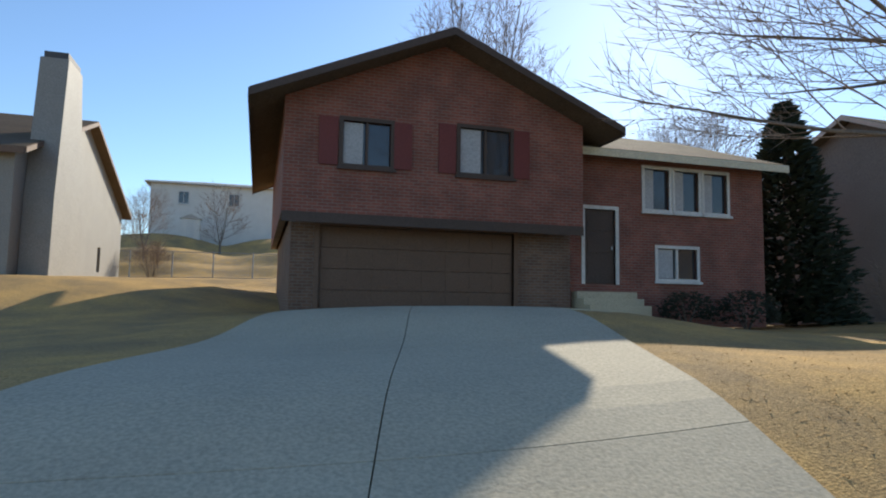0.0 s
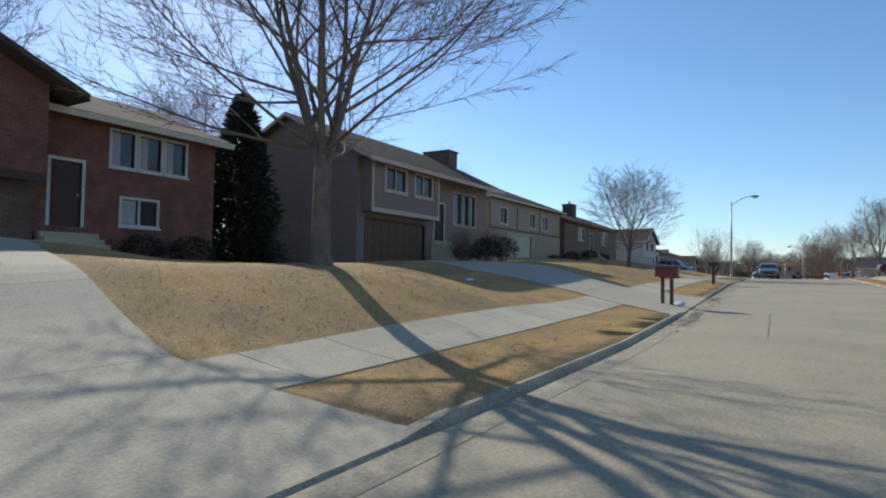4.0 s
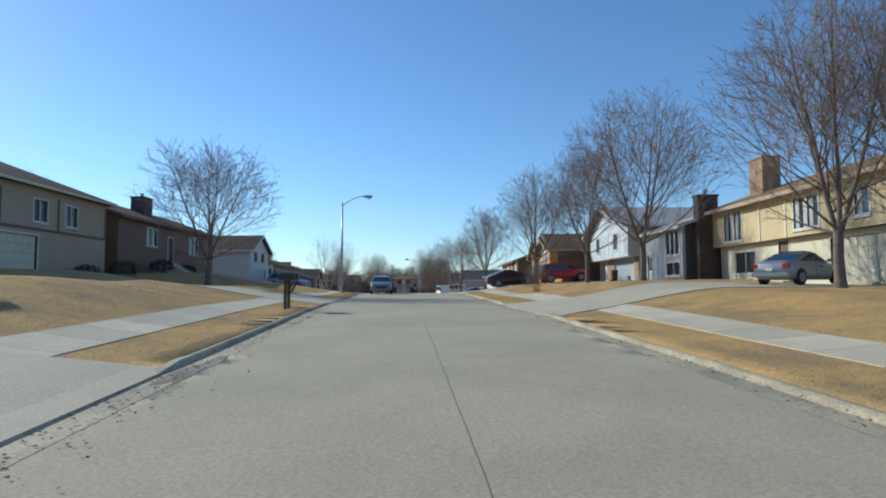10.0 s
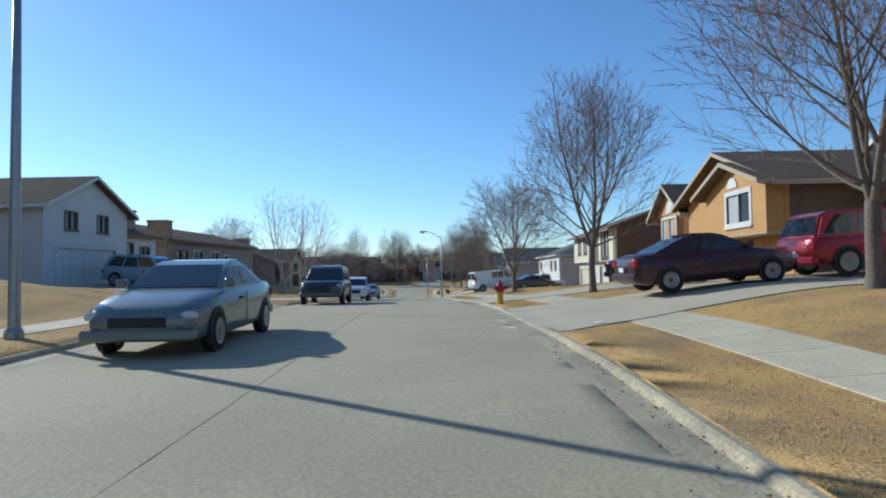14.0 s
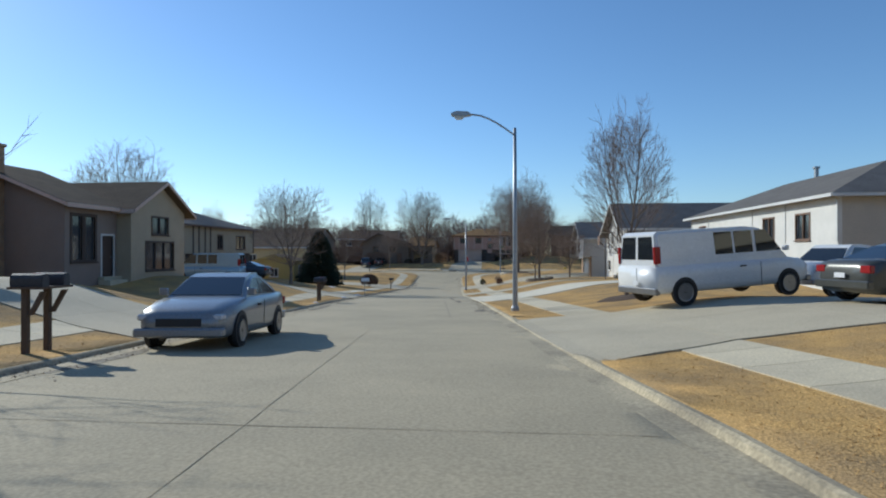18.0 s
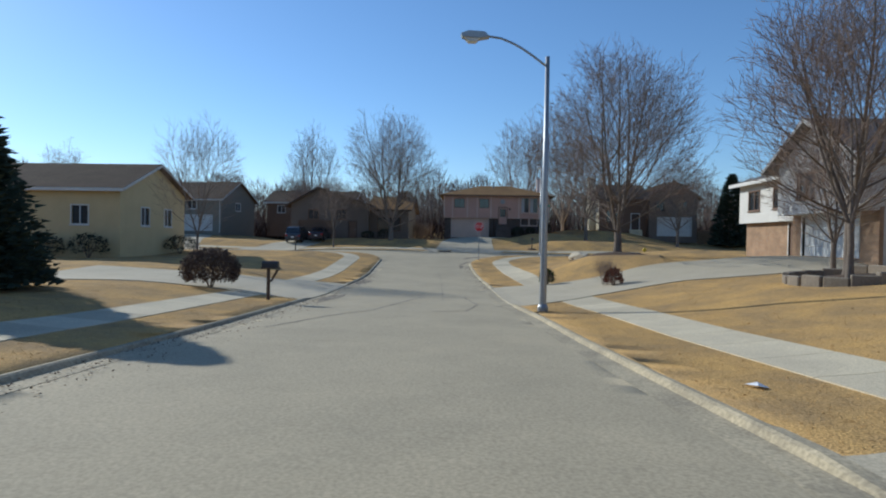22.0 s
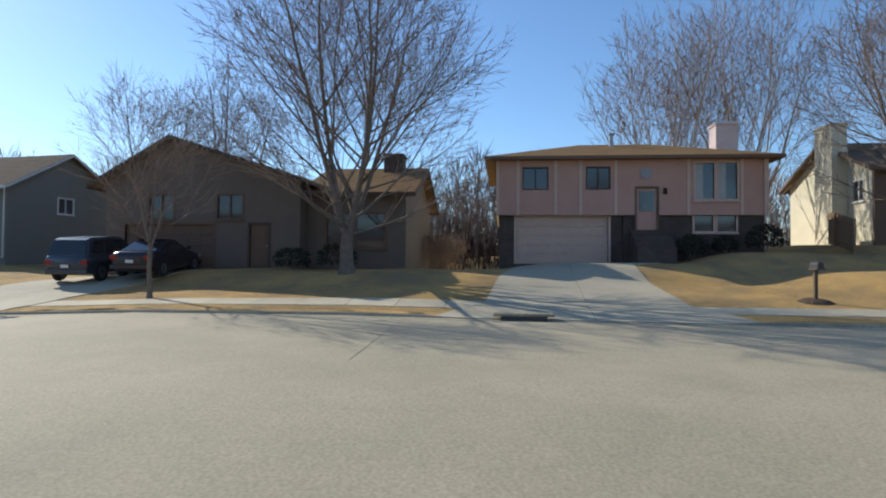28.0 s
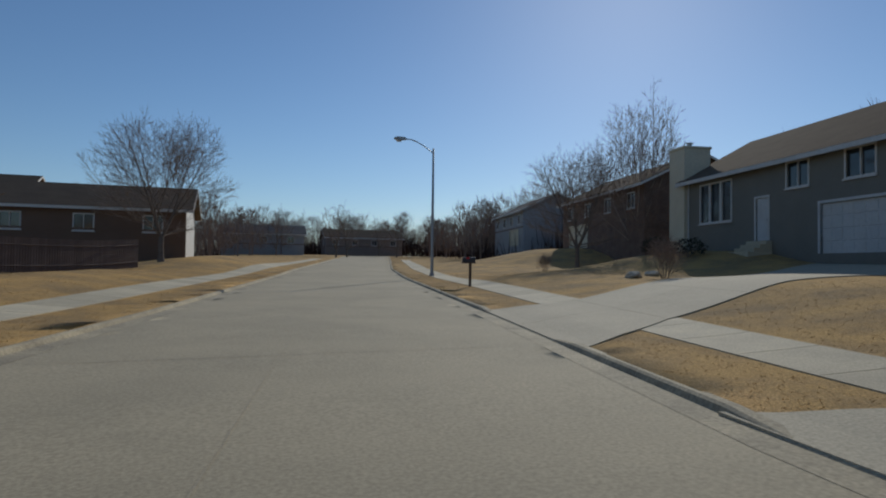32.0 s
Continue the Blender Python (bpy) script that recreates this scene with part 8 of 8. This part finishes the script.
# ---------------------------------------------------------------- woods on the skyline
def far_woods(spots, label, seed, twigs=400, stem=M_BARK2):
    """Many bare trees far off: a stem and a haze of upward twigs each, in one object."""
    rnd = np.random.default_rng(seed)
    vs, fs = [], []
    base = 0
    for x, y, h in spots:
        z0 = gz(x, y)
        r = h * rnd.uniform(0.27, 0.38)
        ring = [(x + rr * math.cos(k * 2.094), y + rr * math.sin(k * 2.094), z0 + zz) for zz, rr in ((-0.5, h * 0.018), (h * 0.8, h * 0.005)) for k in range(3)]
        vs.append(np.array(ring))
        fs += [(base + k, base + (k + 1) % 3, base + 3 + (k + 1) % 3) for k in range(3)] + [(base + k, base + 3 + (k + 1) % 3, base + 3 + k) for k in range(3)]
        base += 6
        n = twigs
        f = rnd.random(n) ** 0.8
        zc = h * (0.12 + 0.8 * f)
        rad = r * np.sin(np.pi * np.minimum(0.98, 0.2 + 0.78 * f)) ** 0.7 * np.sqrt(rnd.random(n))
        a = rnd.random(n) * 6.283
        p = np.stack([x + rad * np.cos(a), y + rad * np.sin(a), z0 + zc], 1)
        ll = rnd.uniform(0.08, 0.2, n) * h
        w = rnd.uniform(0.02, 0.065, n)
        c = rnd.random(n) * 6.283
        side = np.stack([np.cos(c) * w, np.sin(c) * w, np.zeros(n)], 1)
        out = rnd.uniform(0.1, 0.6, n)
        tip = p + np.stack([np.cos(a) * out * ll, np.sin(a) * out * ll, ll * rnd.uniform(0.6, 1.0, n)], 1)
        vs.append(np.stack([p - side, p + side, tip], 1).reshape(-1, 3))
        fs += [(base + 3 * k, base + 3 * k + 1, base + 3 * k + 2) for k in range(n)]
        base += 3 * n
    ob = pydata("woodland", np.vstack(vs).tolist(), fs, stem)
    return tagged(ob, label, "trees", kind="stuff")


def thicket(x0, x1, y0, y1, n, low, high, seed, label):
    """Dense leafless scrub: many thin upright stems in clumps."""
    rnd = np.random.default_rng(seed)
    cx, cy = rnd.uniform(x0, x1, n // 60), rnd.uniform(y0, y1, n // 60)
    ch = rnd.uniform(low, high, n // 60)
    k = rnd.integers(0, len(cx), n)
    x, y = cx[k] + rnd.normal(0, 1.6, n), cy[k] + rnd.normal(0, 1.6, n)
    z = ground(x, y)
    h = ch[k] * rnd.uniform(0.3, 1.05, n)
    z = z + rnd.random(n) * h * 0.5
    w = rnd.uniform(0.03, 0.1, n)
    a = rnd.random(n) * 6.283
    s = np.stack([np.cos(a) * w, np.sin(a) * w, np.zeros(n)], 1)
    p = np.stack([x, y, z - 0.2], 1)
    tip = p + np.stack([rnd.normal(0, 0.35, n), rnd.normal(0, 0.35, n), h * 0.6], 1)
    v = np.stack([p - s, p + s, tip], 1).reshape(-1, 3)
    ob = pydata("thicket", v.tolist(), np.arange(3 * n).reshape(-1, 3).tolist(), M_BRUSH)
    return tagged(ob, label, "thicket", kind="stuff")


rw = random.Random(12)
belt = [(rw.uniform(246, 285), rw.uniform(-90, 150), rw.uniform(7.5, 11.5)) for k in range(620)]
far_woods(belt, "dense bare woodland rising behind the far houses", 1, 260)
belt = [(rw.uniform(130, 320), rw.uniform(184, 240), rw.uniform(8, 13)) for k in range(230)]
belt += [(x, y, rw.uniform(6, 10)) for x, y in ((rw.uniform(185, 275), rw.uniform(112, 172)) for k in range(150)) if not float(kerb_near(y)) - 9 < x < float(kerb_far(y)) + 9]
far_woods(belt, "dense bare woodland at the end of the side street", 2, 320)
belt = [p for p in [(rw.uniform(-30, 160), rw.uniform(62, 110), rw.uniform(7, 11)) for k in range(70)] if p[0] > 4 or p[1] > 92]
far_woods(belt, "bare trees behind the back yards", 3)
belt = [(rw.uniform(10, 230), rw.uniform(-110, -48), rw.uniform(7, 11)) for k in range(130)]
far_woods(belt, "bare trees behind the houses across the street", 4)
thicket(244, 285, -90, 140, 60000, 3.0, 6.5, 5, "dark leafless scrub below the far woods")
thicket(120, 300, 180, 215, 45000, 3.0, 7.0, 6, "dark leafless scrub at the end of the side street")
for k in range(26):
    x, y = (rw.uniform(248, 300), rw.uniform(-60, 120)) if k < 16 else (rw.uniform(140, 210), rw.uniform(125, 190))
    conifer(x, y, rw.uniform(6, 9), rw.uniform(2.0, 3.2), "dark evergreen among the far woods", 30 + k, 420)


# ---------------------------------------------------------------- grass blades, leaf litter and old snow
def blades(n, seed):
    """Short dry blades over the verges and front lawns."""
    rnd = np.random.default_rng(seed)
    x, y = rnd.uniform(-22, 232, n), rnd.uniform(-22, 70, n)
    d = road_d(x, y)
    ok = (d > 0.22) & (rnd.random(n) < np.clip(1.2 - d / 9, 0.0, 1)) & ((d < 1.66) | (d > 3.06))
    x, y, d = x[ok], y[ok], d[ok]
    ok = np.ones(len(x), bool)
    for q in DRIVES:
        ok &= quad_in(x, y, q) < -0.2 - 0.6 * np.clip(1 - d / 1.5, 0, 1)
    x, y = x[ok], y[ok]
    z = turf_height(x, y)
    m = len(x)
    h = rnd.uniform(0.0, 0.035, m)
    w = rnd.uniform(0.004, 0.012, m)
    a = rnd.random(m) * 6.283
    s = np.stack([np.cos(a) * w, np.sin(a) * w, np.zeros(m)], 1)
    p = np.stack([x, y, z + 0.006], 1)
    tip = p + np.stack([rnd.normal(0, 0.045, m), rnd.normal(0, 0.045, m), h * 0.7], 1)
    v = np.stack([p - s, p + s, tip], 1).reshape(-1, 3)
    me = bpy.data.meshes.new("grass_blades")
    me.from_pydata(v.tolist(), [], np.arange(3 * m).reshape(-1, 3).tolist())
    me.materials.append(M_BLADE)
    return tagged(new("grass_blades", me), "short dry straw-coloured grass blades on the verges", "grass", kind="stuff")


blades(3200000, 3)


def litter(x0, x1, side, n, seed, spread=0.35):
    """Fallen brown leaves drifted along a gutter."""
    rnd = np.random.default_rng(seed)
    x = rnd.uniform(x0, x1, n)
    y = kerb_r(x) + np.abs(rnd.normal(0, spread, n)) + 0.05 if side < 0 else kerb_l(x) - np.abs(rnd.normal(0, spread, n)) - 0.05
    z = road_height(x, y) + 0.012
    r = rnd.uniform(0.012, 0.032, n)
    a = rnd.random(n) * 6.283
    tri = [np.stack([x + r * np.cos(a + k * 2.1), y + r * np.sin(a + k * 2.1), z + rnd.uniform(0, 0.025, n)], 1) for k in range(3)]
    ob = pydata("leaf_litter", np.stack(tri, 1).reshape(-1, 3).tolist(), np.arange(3 * n).reshape(-1, 3).tolist(), M_LITTER)
    return tagged(ob, "brown leaf litter drifted along the gutter", "leaf litter", kind="stuff")


M_LITTER = mat("dead_leaves", (0.09, 0.055, 0.03), 0.9, second=(0.16, 0.09, 0.045), scale=6, bump=0.0)
litter(4, 32, 1, 900, 1)
litter(98, 112, 1, 600, 2)
litter(118, 150, 1, 1400, 3)
litter(150, 186, 1, 1500, 4, 0.45)
litter(119, 134, -1, 500, 5)
litter(176, 192, -1, 350, 6)
litter(6, 60, -1, 700, 7, 0.2)


def snow_patch(x, y, rx, ry, seed):
    rnd = random.Random(seed)
    vs, fs = [(x, y, gz(x, y) + 0.035)], []
    n = 16
    for q, hh in ((0.6, 0.025), (1.0, -0.02)):
        for k in range(n):
            a = k * 2 * math.pi / n
            f = q * rnd.uniform(0.7, 1.15)
            px, py = x + rx * f * math.cos(a), y + ry * f * math.sin(a)
            vs.append((px, py, gz(px, py) + hh))
    for k in range(n):
        fs.append((0, 1 + k, 1 + (k + 1) % n))
        fs.append((1 + k, 1 + n + k, 1 + n + (k + 1) % n, 1 + (k + 1) % n))
    return tagged(pydata("snow_patch", vs, fs, M_SNOW, None, True), "small leftover patch of old snow on the verge", "snow", "snow patches")


for k, (x, y, rx, ry) in enumerate(((12.9, 3.55, 0.5, 0.16), (12.2, 3.4, 0.3, 0.12), (8.6, 9.2, 0.25, 0.12), (142.0, 12.9, 0.7, 0.2), (150.5, 15.2, 1.0, 0.35), (155.5, 18.6, 1.3, 0.5), (127.4, 11.6, 0.35, 0.15), (136.0, 12.4, 0.4, 0.15), (212.3, 8.9, 0.4, 0.5))):
    snow_patch(x, y, rx, ry, k)
